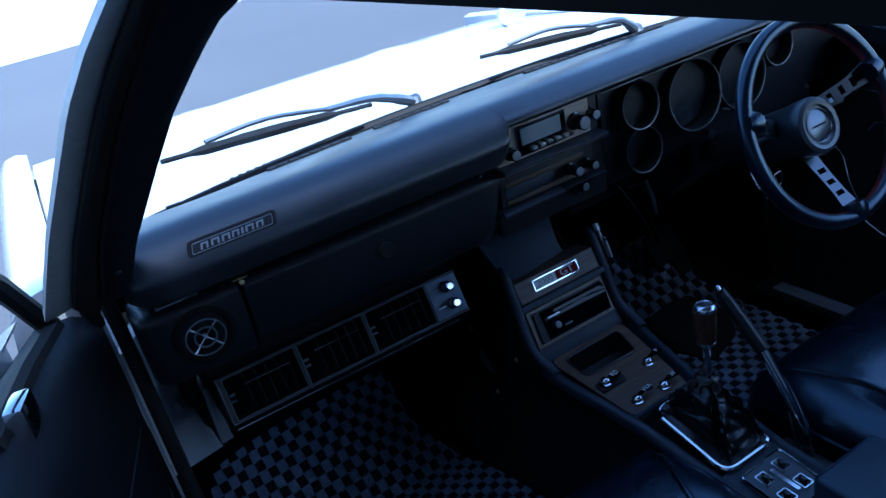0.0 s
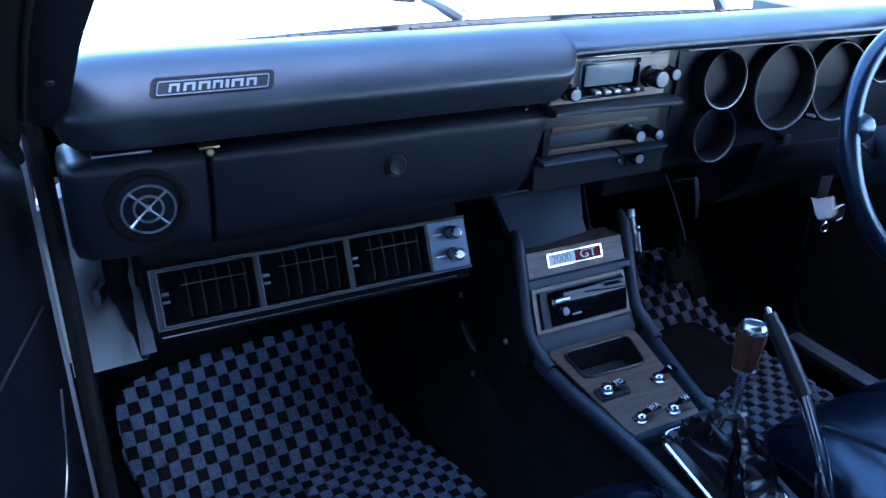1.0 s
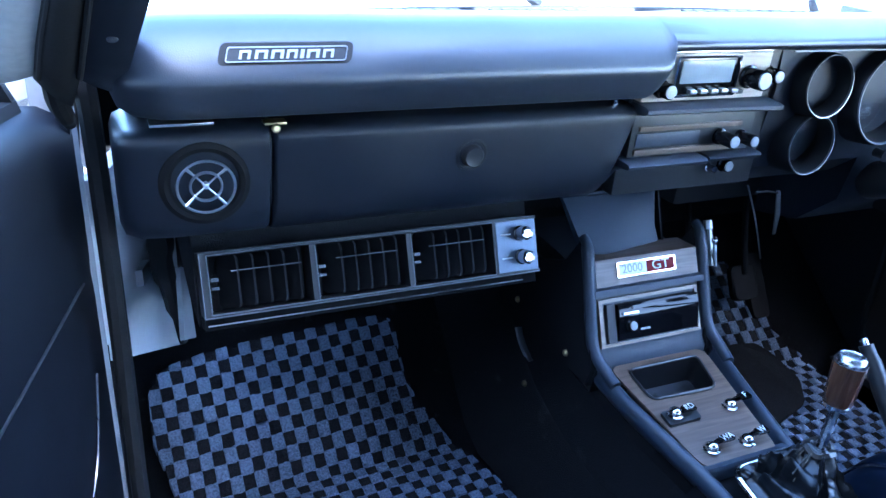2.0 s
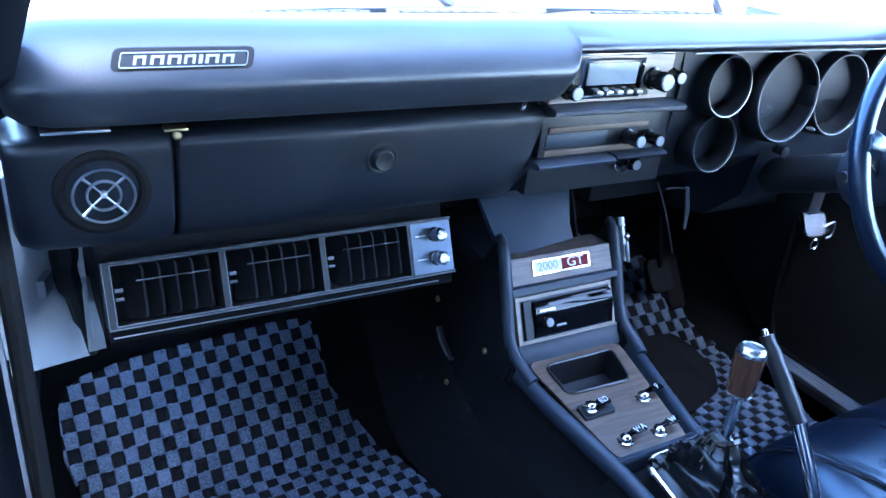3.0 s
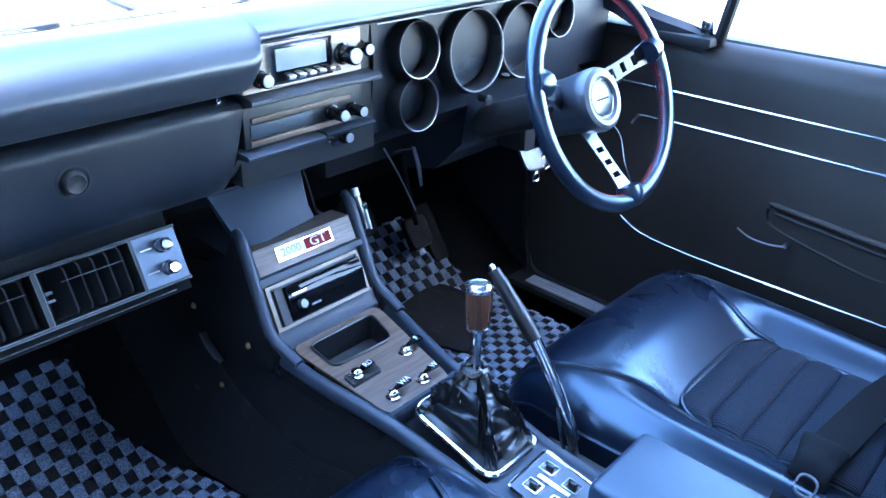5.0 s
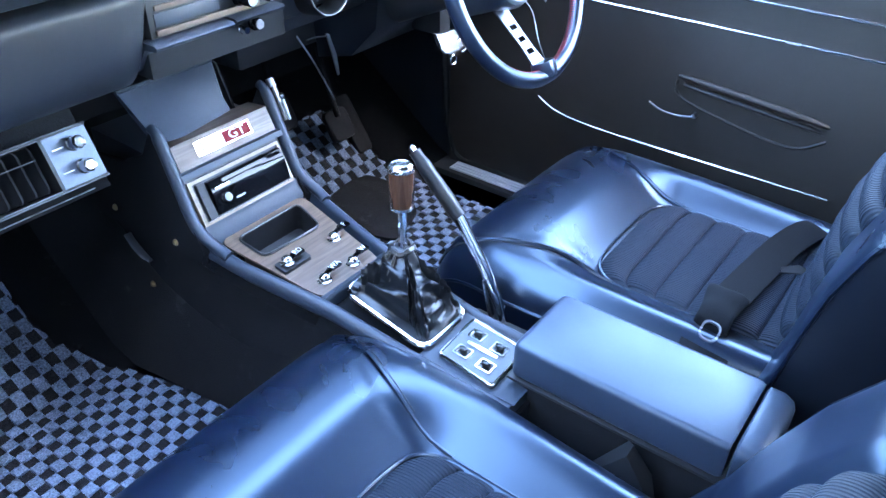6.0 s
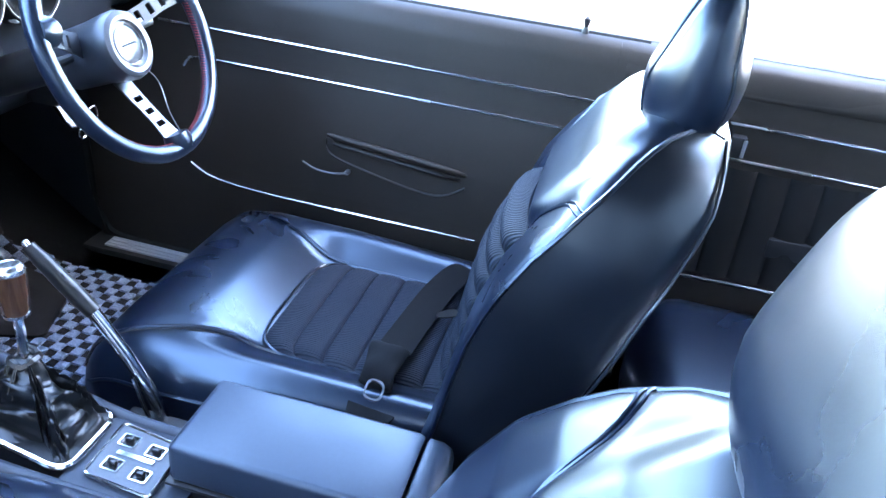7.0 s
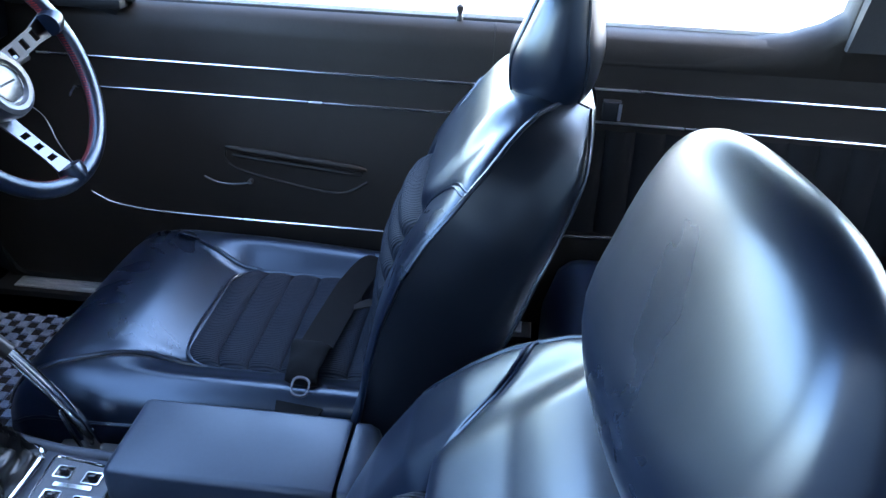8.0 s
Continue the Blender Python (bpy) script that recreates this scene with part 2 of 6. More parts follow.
for m, low, high, size in ((LEATHER, 0.268, 0.305, 6.0), (LID, 0.34, 0.50, 8.0), (PAD, 0.33, 0.45, 6.0), (PANEL, 0.40, 0.56, 7.0), (DOORVINYL, 0.46, 0.64, 6.0)):
    worn(m, low, high, size)
dusty(CONSIDE, 0.03, 14.0)
CLEAR = glass("clear_glass")
DIALGLASS = glass("dial_glass", (0.9, 0.9, 0.9))


# ---- mesh helpers ----
def smooth_path(pts, per=6, closed=False):
    """A rounded path through the points."""
    p = [Vector(q) for q in pts]
    n, out = len(p), []
    for i in range(n if closed else n - 1):
        a, b, c, d = ((p[(i - 1) % n], p[i], p[(i + 1) % n], p[(i + 2) % n]) if closed
                      else (p[max(i - 1, 0)], p[i], p[i + 1], p[min(i + 2, n - 1)]))
        for k in range(per):
            t = k / per
            out.append(0.5 * ((2 * b) + (c - a) * t + (2 * a - 5 * b + 4 * c - d) * t * t + (3 * b - a - 3 * c + d) * t ** 3))
    if not closed:
        out.append(p[-1])
    return out


def box(x0, x1, y0, y1, z0, z1, r=0.002, seg=2, bm=None):
    bm = bm or bmesh.new()
    made = bmesh.ops.create_cube(bm, size=1.0)["verts"]
    for v in made:
        v.co = Vector(((x0 + x1) / 2 + v.co.x * (x1 - x0), (y0 + y1) / 2 + v.co.y * (y1 - y0), (z0 + z1) / 2 + v.co.z * (z1 - z0)))
    if r:
        edges = list({e for v in made for e in v.link_edges})
        bmesh.ops.bevel(bm, geom=edges, offset=r, segments=seg, affect="EDGES", profile=0.6)
    return bm


def loft(sections, caps=True, closed=True, bm=None):
    """A skin over sections that all have the same number of points."""
    bm = bm or bmesh.new()
    rings = [[bm.verts.new(p) for p in s] for s in sections]
    n = len(rings[0])
    for a, b in zip(rings, rings[1:]):
        for i in range(n if closed else n - 1):
            j = (i + 1) % n
            bm.faces.new((a[i], a[j], b[j], b[i]))
    if caps and closed:
        bm.faces.new(rings[0][::-1])
        bm.faces.new(rings[-1])
    return bm


def tube(pts, r, n=8, closed=False, bm=None, per=0, flat=1.0):
    """A round rod along a path; r may be a list."""
    p = smooth_path(pts, per, closed) if per else [Vector(q) for q in pts]
    m = len(p)
    up = Vector((0.137, 0.211, 0.968)).normalized()
    secs = []
    for i in range(m):
        a, b = (p[(i - 1) % m], p[(i + 1) % m]) if closed else (p[max(i - 1, 0)], p[min(i + 1, m - 1)])
        t = (b - a).normalized()
        s = t.cross(up).normalized()
        u = s.cross(t)
        rad = r[min(i * len(r) // m, len(r) - 1)] if isinstance(r, (list, tuple)) else r
        secs.append([p[i] + rad * (math.cos(k * math.tau / n) * s + flat * math.sin(k * math.tau / n) * u) for k in range(n)])
    if closed:
        secs.append(secs[0])
    bm = loft(secs, caps=not closed, bm=bm)
    if closed:
        bmesh.ops.remove_doubles(bm, verts=bm.verts, dist=1e-6)
    return bm


def lathe(profile, origin, axis, n=28, bm=None, caps=True):
    """Turns (radius, height) points about an axis."""
    a = Vector(axis).normalized()
    s = a.orthogonal().normalized()
    u = a.cross(s)
    o = Vector(origin)
    secs = [[o + a * h + max(r, 1e-4) * (math.cos(k * math.tau / n) * s + math.sin(k * math.tau / n) * u) for k in range(n)] for r, h in profile]
    return loft(secs, caps=caps, bm=bm)


def rounded(cx, cy, w, h, r, n=5):
    """A rounded rectangle, as 2D points."""
    out = []
    for sx, sy, a0 in ((1, 1, 0), (-1, 1, 90), (-1, -1, 180), (1, -1, 270)):
        for k in range(n + 1):
            a = radians(a0 + 90 * k / n)
            out.append((cx + sx * (w / 2 - r) + r * math.cos(a), cy + sy * (h / 2 - r) + r * math.sin(a)))
    return out


def ring_plate(outer, inner, rise):
    """A flat frame between two loops of as many points, with thickness along rise."""
    bm = bmesh.new()
    rise = Vector(rise)
    lo, li = [bm.verts.new(p) for p in outer], [bm.verts.new(p) for p in inner]
    ho, hi = [bm.verts.new(Vector(p) + rise) for p in outer], [bm.verts.new(Vector(p) + rise) for p in inner]
    n = len(lo)
    for i in range(n):
        j = (i + 1) % n
        for a, b in ((ho, hi), (li, lo), (lo, ho), (hi, li)):
            bm.faces.new((a[i], a[j], b[j], b[i]))
    return bm


def plate(loop, rise):
    """A flat plate over a loop of points, with thickness along rise."""
    return loft([loop, [Vector(p) + Vector(rise) for p in loop]])


def grid(fn, nu, nv, bm=None):
    bm = bm or bmesh.new()
    v = [[bm.verts.new(fn(i / nu, j / nv)) for j in range(nv + 1)] for i in range(nu + 1)]
    for i in range(nu):
        for j in range(nv):
            bm.faces.new((v[i][j], v[i + 1][j], v[i + 1][j + 1], v[i][j + 1]))
    return bm


def soft_loop(corners, r, n=4):
    """A flat loop with rounded corners, as 2D points."""
    out = []
    for i in range(len(corners)):
        a, b, c = Vector(corners[i - 1]), Vector(corners[i]), Vector(corners[(i + 1) % len(corners)])
        p, q = b + (a - b).normalized() * r, b + (c - b).normalized() * r
        out += [(1 - k / n) ** 2 * p + 2 * (k / n) * (1 - k / n) * b + (k / n) ** 2 * q for k in range(n + 1)]
    return out


BASE = {}


def thing(name, at, label, category, group="", kind=""):
    """An empty at a thing's base, to hold its parts."""
    ob = new(name)
    ob.location = at
    ob.empty_display_size = 0.05
    BASE[ob.name] = Vector(at)
    return tagged(ob, label, category, group, kind)


def part(name, bm, mat, parent=None, label="", soft=35, extra=()):
    """Links a bmesh, given in the world's metres, as one mesh under a thing or a part."""
    bmesh.ops.recalc_face_normals(bm, faces=bm.faces)
    me = bpy.data.meshes.new(name)
    bm.to_mesh(me)
    bm.free()
    me.materials.append(mat)
    for m in extra:
        me.materials.append(m)
    me.shade_smooth()
    me.set_sharp_from_angle(angle=radians(soft))
    ob = new(name, me)
    if parent:
        ob.parent = parent
        if parent.name in BASE:
            ob.matrix_parent_inverse = Matrix.Translation(-BASE[parent.name])
    return tagged(ob, label) if label else ob


def lettering(name, body, at, right, up, size, mat, parent, rise=0.0006, stretch=1.0):
    """Raised letters in the built-in font, as a mesh."""
    cu = bpy.data.curves.new(name, "FONT")
    cu.body, cu.size, cu.extrude, cu.align_x, cu.align_y = body, size, rise, "CENTER", "CENTER"
    tmp = bpy.data.objects.new(name, cu)
    me = bpy.data.meshes.new_from_object(tmp)
    bpy.data.objects.remove(tmp)
    r, u = Vector(right).normalized(), Vector(up).normalized()
    f = r.cross(u)
    m = Matrix((r, u, f)).transposed().to_4x4()
    m.translation = at
    me.transform(m @ Matrix.Diagonal((stretch, 1, 1, 1)))
    me.materials.append(mat)
    ob = new(name, me)
    ob.parent = parent
    if parent.name in BASE:
        ob.matrix_parent_inverse = Matrix.Translation(-BASE[parent.name])
    return ob


def setting(name, bm, mat, label, category, soft=35, extra=()):
    return tagged(part(name, bm, mat, None, label, soft, extra), category=category, kind="structure")


def lerp(a, b, t):
    return a + (b - a) * t


def curve(x, pts):
    """Straight lines through (x, value) points."""
    for (x0, v0), (x1, v1) in zip(pts, pts[1:]):
        if x <= x1:
            return lerp(v0, v1, (max(x, x0) - x0) / (x1 - x0))
    return pts[-1][1]


# ---- ground and body of the car ----
FLOOR = 0.272
setting("ground", grid(lambda u, v: Vector(((u - 0.5) * 400, (v - 0.5) * 400, 0)), 8, 8), ASPHALT, "grey asphalt car park in sunshine", "ground")

def sunlit_ground(u, v):
    x, y = lerp(-60, 60, u), lerp(0, 1, v)
    edge = 14.2 - 0.9 * math.sin(x * 0.55 + 0.6) * math.exp(-abs(x) / 14) + 0.4 * math.sin(x * 1.9)
    return Vector((x, lerp(edge, 70, y), 0.006))


setting("road", grid(sunlit_ground, 160, 4), SUNLIT_ASPHALT, "far asphalt coloured pale for the sunlight on it", "road")
setting("unseen_wall_north", box(-14, 2.2, -9.0, -6.0, 0, 7.2, 0), STUCCO, "unseen tall grey block added to shade the car", "building")
setting("unseen_wall_west", box(-6.0, -3.2, -6.0, 0.5, 0, 4.4, 0), STUCCO, "unseen grey block added to cut skylight from the left", "building")


def floor_z(y):
    return FLOOR + max(0.0, y - 0.12) * 0.7725


def floor_sheet():
    def at(u, v):
        x = lerp(-0.70, 0.74, u)
        y = lerp(-1.95, 0.45, v)
        return Vector((x, y, floor_z(y)))
    bm = grid(at, 12, 48)
    bmesh.ops.solidify(bm, geom=bm.faces[:], thickness=0.02)
    return bm


setting("floor", floor_sheet(), CARPET, "black carpeted car floor rising to the toe board", "floor")


def tunnel():
    secs = []
    for y in (-1.25, -0.8, -0.4, -0.1, 0.1, 0.2, 0.3, 0.42):
        top = curve(y, [(-1.25, 0.40), (-0.5, 0.40), (0.0, 0.45), (0.42, 0.56)])
        half, foot = curve(y, [(-1.25, 0.10), (0.0, 0.12), (0.42, 0.17)]), curve(y, [(-1.25, 0.15), (-0.2, 0.16), (0.12, 0.21), (0.42, 0.29)])
        c = 0.02
        z0 = FLOOR - 0.01
        prof = [(-foot, z0), (-foot + 0.015, z0 + 0.04), (-half - 0.02, top - 0.06), (-half + 0.02, top - 0.01), (0, top),
                (half - 0.02, top - 0.01), (half + 0.02, top - 0.06), (foot - 0.015, z0 + 0.04), (foot, z0)]
        secs.append([Vector((c + x, y, z)) for x, z in prof])
    return loft(secs)


setting("transmission_tunnel", tunnel(), CARPET, "black carpet over the transmission tunnel", "floor", 60)
setting("wall_front", box(-0.70, 0.74, 0.40, 0.43, 0.27, 0.885, 0), CARPET, "dark firewall behind the dashboard", "wall")

# windscreen: base curve, rake and tumblehome
WS_TOP = 1.275


def ws_point(u, z):
    """A point of the windscreen; u from -1 (passenger side) to 1."""
    s = (z - 0.945) / (WS_TOP - 0.945)
    half = lerp(0.655, 0.535, s)
    y = lerp(0.235 - 0.10 * abs(u) ** 2.2, -0.235 - 0.07 * abs(u) ** 2.2, s)
    return Vector((0.02 + half * u, y, z))


pane = setting("window_1", grid(lambda u, v: ws_point(2 * u - 1, lerp(0.94, WS_TOP, v)), 24, 6), CLEAR, "clear raked windscreen", "window")
pane.visible_shadow = False


def bar(secs, bm=None):
    return loft(secs, bm=bm)


def roof_sheet(z_in, z_out):
    """Headliner and roof skin as one slab with thickness."""
    secs = []
    for k in range(13):
        y = lerp(-0.27, -1.62, k / 12)
        h = 0.04 * math.sin(math.pi * (k + 2) / 16)
        row = []
        for i in range(13):
            u = i / 6 - 1
            row.append(Vector((0.02 + 0.60 * u, y - (0.06 * u * u if k == 0 else 0), z_out + h - 0.04 * u * u)))
        for i in range(13):
            u = 1 - i / 6
            row.append(Vector((0.02 + 0.58 * u, y - (0.06 * u * u if k == 0 else 0), z_in + h - 0.05 * abs(u) ** 3)))
        secs.append(row)
    return loft(secs)


ceiling = setting("ceiling", roof_sheet(1.315, 1.345), HEAD, "black headliner under the car roof", "ceiling")


def roof_skin():
    def at(u, v):
        y = lerp(-0.25, -1.66, v) - 0.06 * (2 * u - 1) ** 2 * (1 - v)
        return Vector((0.02 + 0.60 * (2 * u - 1), y, 1.351 + 0.04 * math.sin(math.pi * (12 * v + 2) / 16) - 0.04 * (2 * u - 1) ** 2))
    bm = grid(at, 12, 12)
    bmesh.ops.solidify(bm, geom=bm.faces[:], thickness=-0.004)
    return bm


setting("roof_skin", roof_skin(), PAINT, "white painted car roof", "car body", 60)


def side_rail(side):
    """Roof rail over the door opening, with its gutter."""
    c = 0.02
    secs = []
    for y, zz in ((-0.24, 1.255), (-0.40, 1.267), (-0.9, 1.267), (-1.35, 1.262), (-1.62, 1.235)):
        prof = [(0.545, 1.30), (0.535, 1.275), (0.55, 1.262), (0.585, 1.262), (0.605, 1.268), (0.618, 1.285), (0.60, 1.30), (0.59, 1.33)]
        secs.append([Vector((c + side * x, y, z + zz - (1.267 if side > 0 else 1.2635))) for x, z in prof])
    return loft(secs)


for side, nm in ((-1, "roof_rail_left"), (1, "roof_rail_right")):
    setting(nm, side_rail(side), RUBBER, "black rubber-lined roof rail over the door", "trim", 50)


# passenger-side pillar, seen from outside: outer strip greyed for shade, rubber seal with a ridge, black inner trim
PILLAR_OUT = [(0.93, -0.757), (1.0, -0.735), (1.08, -0.708), (1.162, -0.676), (1.21, -0.657), (1.246, -0.638), (1.276, -0.618), (1.31, -0.592)]
PILLAR_GREY = [(0.90, -0.735), (0.945, -0.722), (0.982, -0.714), (1.068, -0.690), (1.154, -0.660), (1.203, -0.641), (1.241, -0.623), (1.272, -0.605), (1.31, -0.583)]
PILLAR_MID = [(0.90, -0.700), (0.938, -0.690), (1.052, -0.670), (1.145, -0.641), (1.196, -0.624), (1.236, -0.604), (1.268, -0.590), (1.31, -0.566)]
PILLAR_IN = [(0.90, -0.668), (0.924, -0.664), (0.945, -0.653), (1.028, -0.636), (1.126, -0.605), (1.181, -0.586), (1.223, -0.565), (1.250, -0.548), (1.268, -0.520), (1.285, -0.470), (1.31, -0.400)]


def pillar_strip(outer, inner, z_out, z_in, front, back, bulge=0.0):
    """A strip of the pillar between two edges, its foot cut aslant from z_out to z_in."""
    secs = []
    for k in range(25):
        row = []
        for u, far in ((0, 0), (0.25, 0), (0.5, 0), (0.75, 0), (1, 0), (1, 1), (0, 1)):
            z = lerp(lerp(z_out, z_in, u), 1.31, k / 24)
            y = -0.05 - (z - 0.94) * 1.3 + (back if far else front - bulge * math.sin(math.pi * u))
            row.append(Vector((lerp(curve(z, outer), curve(z, inner), u), y, z)))
        secs.append(row)
    return loft(secs)


setting("pillar_skin_left", pillar_strip(PILLAR_OUT, PILLAR_GREY, 0.935, 0.945, 0.004, 0.04, 0.004), SHADEDPAINT, "white edge of the windscreen pillar, greyed for its shade", "trim", 50)
setting("pillar_seal_left", pillar_strip(PILLAR_GREY, PILLAR_MID, 0.945, 0.905, -0.002, 0.04, 0.010), RUBBER, "black rubber door seal on the pillar", "trim", 60)
footing = setting("pillar_trim_left", pillar_strip(PILLAR_MID, PILLAR_IN, 0.940, 0.922, 0.002, 0.05, 0.005), PANEL, "black vinyl windscreen pillar trim", "trim", 60)
part("screw", lathe([(0.0042, -0.003), (0.0040, 0.0016), (0.0026, 0.0024), (0, 0.0024)], (-0.663, -0.113, 0.987), (0.05, -0.61, -0.79), 14), RIM, footing, "dull metal screw")
for edge, lift in ((PILLAR_MID, 0.006), (PILLAR_GREY, 0.004)):
    setting("pillar_ridge_left", tube([(curve(z, edge) + 0.004 * (edge is PILLAR_GREY), -0.05 - lift - (z - 0.94) * 1.3, z) for z in (0.945, 0.99, 1.03, 1.10, 1.16, 1.21, 1.25, 1.30)], 0.0024, 8), RUBBER, "thin rubber ridge along the pillar", "trim")


def inner_pillar(sec):
    """Driver-side pillar from a section of (outward, forward) offsets along the inner edge."""
    secs = []
    for n in range(19):
        z = lerp(0.90, 1.31, n / 18)
        x, y = 0.04 - curve(z, PILLAR_IN), -0.01 - (z - 0.94) * 1.3
        widen = 35.0 * (min(z, 1.10) - 0.94)
        secs.append([Vector((x + o, y + f + f * max(0.0, f - 0.05) * widen, z)) for o, f in sec])
    return loft(secs)


setting("pillar_trim_right", inner_pillar([(0.0, 0.0), (-0.007, 0.010), (-0.012, 0.026), (-0.012, 0.044), (-0.006, 0.060), (0.001, 0.068), (-0.001, 0.074), (0.0, 0.120), (0.006, 0.135), (0.055, 0.135), (0.055, 0.0)]), PANEL, "black vinyl windscreen pillar trim", "trim", 40)
setting("pillar_seal_right", inner_pillar([(0.008, -0.018), (0.002, -0.008), (0.006, -0.0005), (0.056, -0.0005), (0.060, -0.014), (0.045, -0.022)]), RUBBER, "black rubber door seal on the pillar", "trim", 60)
setting("pillar_skin_right", inner_pillar([(0.0565, 0.0), (0.0565, 0.135), (0.066, 0.130), (0.072, 0.06), (0.068, -0.005)]), PAINT, "white painted windscreen pillar", "trim", 60)


def hood():
    secs = []
    for k in range(13):
        f = k / 12
        row = []
        for i in range(25):
            u = i / 12 - 1
            y = lerp(0.30, 1.28, f) + 0.07 * u * u * f - 0.03 * u * u * (1 - f)
            z = 0.925 - 0.070 * f ** 1.6 - 0.022 * u * u - 0.05 * max(0, f - 0.92)
            z += 0.007 * math.exp(-((abs(u) - 0.45) / 0.05) ** 2)
            row.append(Vector((0.02 + 0.742 * u, y, z)))
        secs.append(row + [p - Vector((0, 0, 0.03)) for p in row[::-1]])
    return loft(secs)


setting("hood", hood(), PAINT, "white painted car bonnet in full sun", "car body", 50)


def fender(side):
    secs = []
    for k in range(11):
        y = lerp(0.15, 1.46, k / 10)
        zz = curve(y, [(0.15, 0.905), (0.6, 0.898), (1.2, 0.868), (1.46, 0.845)])
        prof = [(0.748, zz - 0.03), (0.748, zz - 0.006), (0.775, zz + 0.002), (0.805, zz - 0.004), (0.83, zz - 0.03), (0.845, zz - 0.12), (0.83, 0.30), (0.81, 0.30), (0.81, zz - 0.12), (0.78, zz - 0.04)]
        secs.append([Vector((0.02 + side * x, y, z)) for x, z in prof])
    return loft(secs)


for side, nm in ((-1, "left"), (1, "right")):
    setting("fender_" + nm, fender(side), PAINT, "white painted front wing", "car body", 50)
setting("nose_panel", loft([[(-0.80, 1.38 + dy, z), (-0.4, 1.36 + dy, z), (0.02, 1.34 + dy, z), (0.44, 1.36 + dy, z), (0.84, 1.38 + dy, z), (0.84, 1.26 + dy, z), (-0.80, 1.26 + dy, z)] for z, dy in ((0.815, -0.02), (0.79, 0.02), (0.60, 0.06), (0.35, 0.05))]), PAINT, "white painted nose of the car", "car body", 50)
setting("cowl_panel", box(-0.70, 0.74, 0.235, 0.31, 0.890, 0.912, 0.006), PAINT, "white cowl panel below the windscreen", "car body")
slots = bmesh.new()
for k in range(58):
    x = -0.43 + 0.0155 * k
    y = 0.318 - 0.03 * ((x - 0.02) / 0.62) ** 2
    zt = 0.925 - 0.022 * ((x - 0.02) / 0.742) ** 2
    box(x - 0.0035, x + 0.0035, y - 0.005, y + 0.005, zt - 0.02, zt + 0.0025, 0.001, 1, bm=slots)
setting("cowl_grille", slots, GRILLE, "row of dark air slots behind the bonnet", "grille")
setting("windscreen_seal", tube([ws_point(-1 + k / 12, 0.943) for k in range(25)], 0.009, 8), RUBBER, "black rubber seal along the windscreen base", "trim")


# door panel on the driver side, with window sill and quarter panel behind
def side_panel(y0, y1, prof, n=10):
    secs = []
    for k in range(n + 1):
        y = lerp(y0, y1, k / n)
        secs.append([Vector((x, y, z)) for x, z in prof])
    return loft(secs)


DOOR_PROF = [(0.676, 0.29), (0.672, 0.40), (0.674, 0.50), (0.688, 0.62), (0.706, 0.70), (0.716, 0.76), (0.720, 0.82), (0.727, 0.85), (0.742, 0.862), (0.79, 0.862), (0.80, 0.80), (0.80, 0.29)]
door = thing("door_1", (0.74, -0.4, 0.29), "closed driver door with black vinyl panel and chrome strips", "door", kind="structure")
part("panel", side_panel(0.10, -0.885, DOOR_PROF), DOORVINYL, door, "", 60)


part("gap_filler", box(0.735, 0.79, -0.892, -0.878, 0.31, 0.852, 0.002), RUBBER, door)


def door_x(z):
    return curve(z, [(0.29, 0.676), (0.40, 0.672), (0.50, 0.674), (0.62, 0.688), (0.70, 0.706), (0.76, 0.716), (0.82, 0.720)])


def strip(pts, r=0.0023):
    return tube([(door_x(z) - 0.001, y, z) for y, z in pts], r, 6, per=5)


part("upper_strip", strip([(-0.05, 0.766), (-0.4, 0.764), (-0.87, 0.762)]), BRIGHT, door, "thin chrome strip")
part("middle_strip", strip([(-0.104, 0.690), (-0.112, 0.703), (-0.135, 0.710), (-0.3, 0.711), (-0.82, 0.709)], 0.0020), BRIGHT, door, "thin chrome strip")
part("lower_strip", strip([(-0.124, 0.509), (-0.140, 0.500), (-0.172, 0.487), (-0.25, 0.478), (-0.40, 0.475), (-0.70, 0.474)], 0.0023), BRIGHT, door, "thin chrome strip")
arm_bm = tube([(0.686, -0.400, 0.619), (0.679, -0.425, 0.619), (0.673, -0.53, 0.613), (0.673, -0.63, 0.604), (0.683, -0.668, 0.594)], [0.002, 0.004, 0.005, 0.0055, 0.006, 0.006, 0.006, 0.006, 0.0055, 0.005, 0.004, 0.001], 14, per=5)
part("armrest_pull", arm_bm, DOORVINYL, door, "padded black pull")
part("pull_groove", tube([(0.684, -0.415, 0.606), (0.677, -0.44, 0.605), (0.674, -0.53, 0.599), (0.675, -0.62, 0.590), (0.683, -0.655, 0.584)], 0.0045, 8, per=5), DOORVINYL, door)
part("recess_back", plate([(door_x(z) - 0.0015, y, z) for y, z in soft_loop([(-0.405, 0.604), (-0.665, 0.586), (-0.640, 0.553), (-0.560, 0.551), (-0.415, 0.577)], 0.014)], (0.004, 0, 0)), DOORVINYL, door, "shallow recess under the pull")
part("recess_lip", tube([(0.687, -0.399, 0.610), (0.685, -0.402, 0.588), (0.682, -0.43, 0.575), (0.679, -0.50, 0.560), (0.677, -0.58, 0.547), (0.678, -0.630, 0.548), (0.682, -0.668, 0.570)], 0.0028, 6, per=4), DOORVINYL, door)
cr = lathe([(0.0, 0.0), (0.0045, 0.0), (0.0048, 0.008), (0.0036, 0.012), (0.0, 0.0125)], (0.680, -0.446, 0.557), (-1, 0, 0), 16)
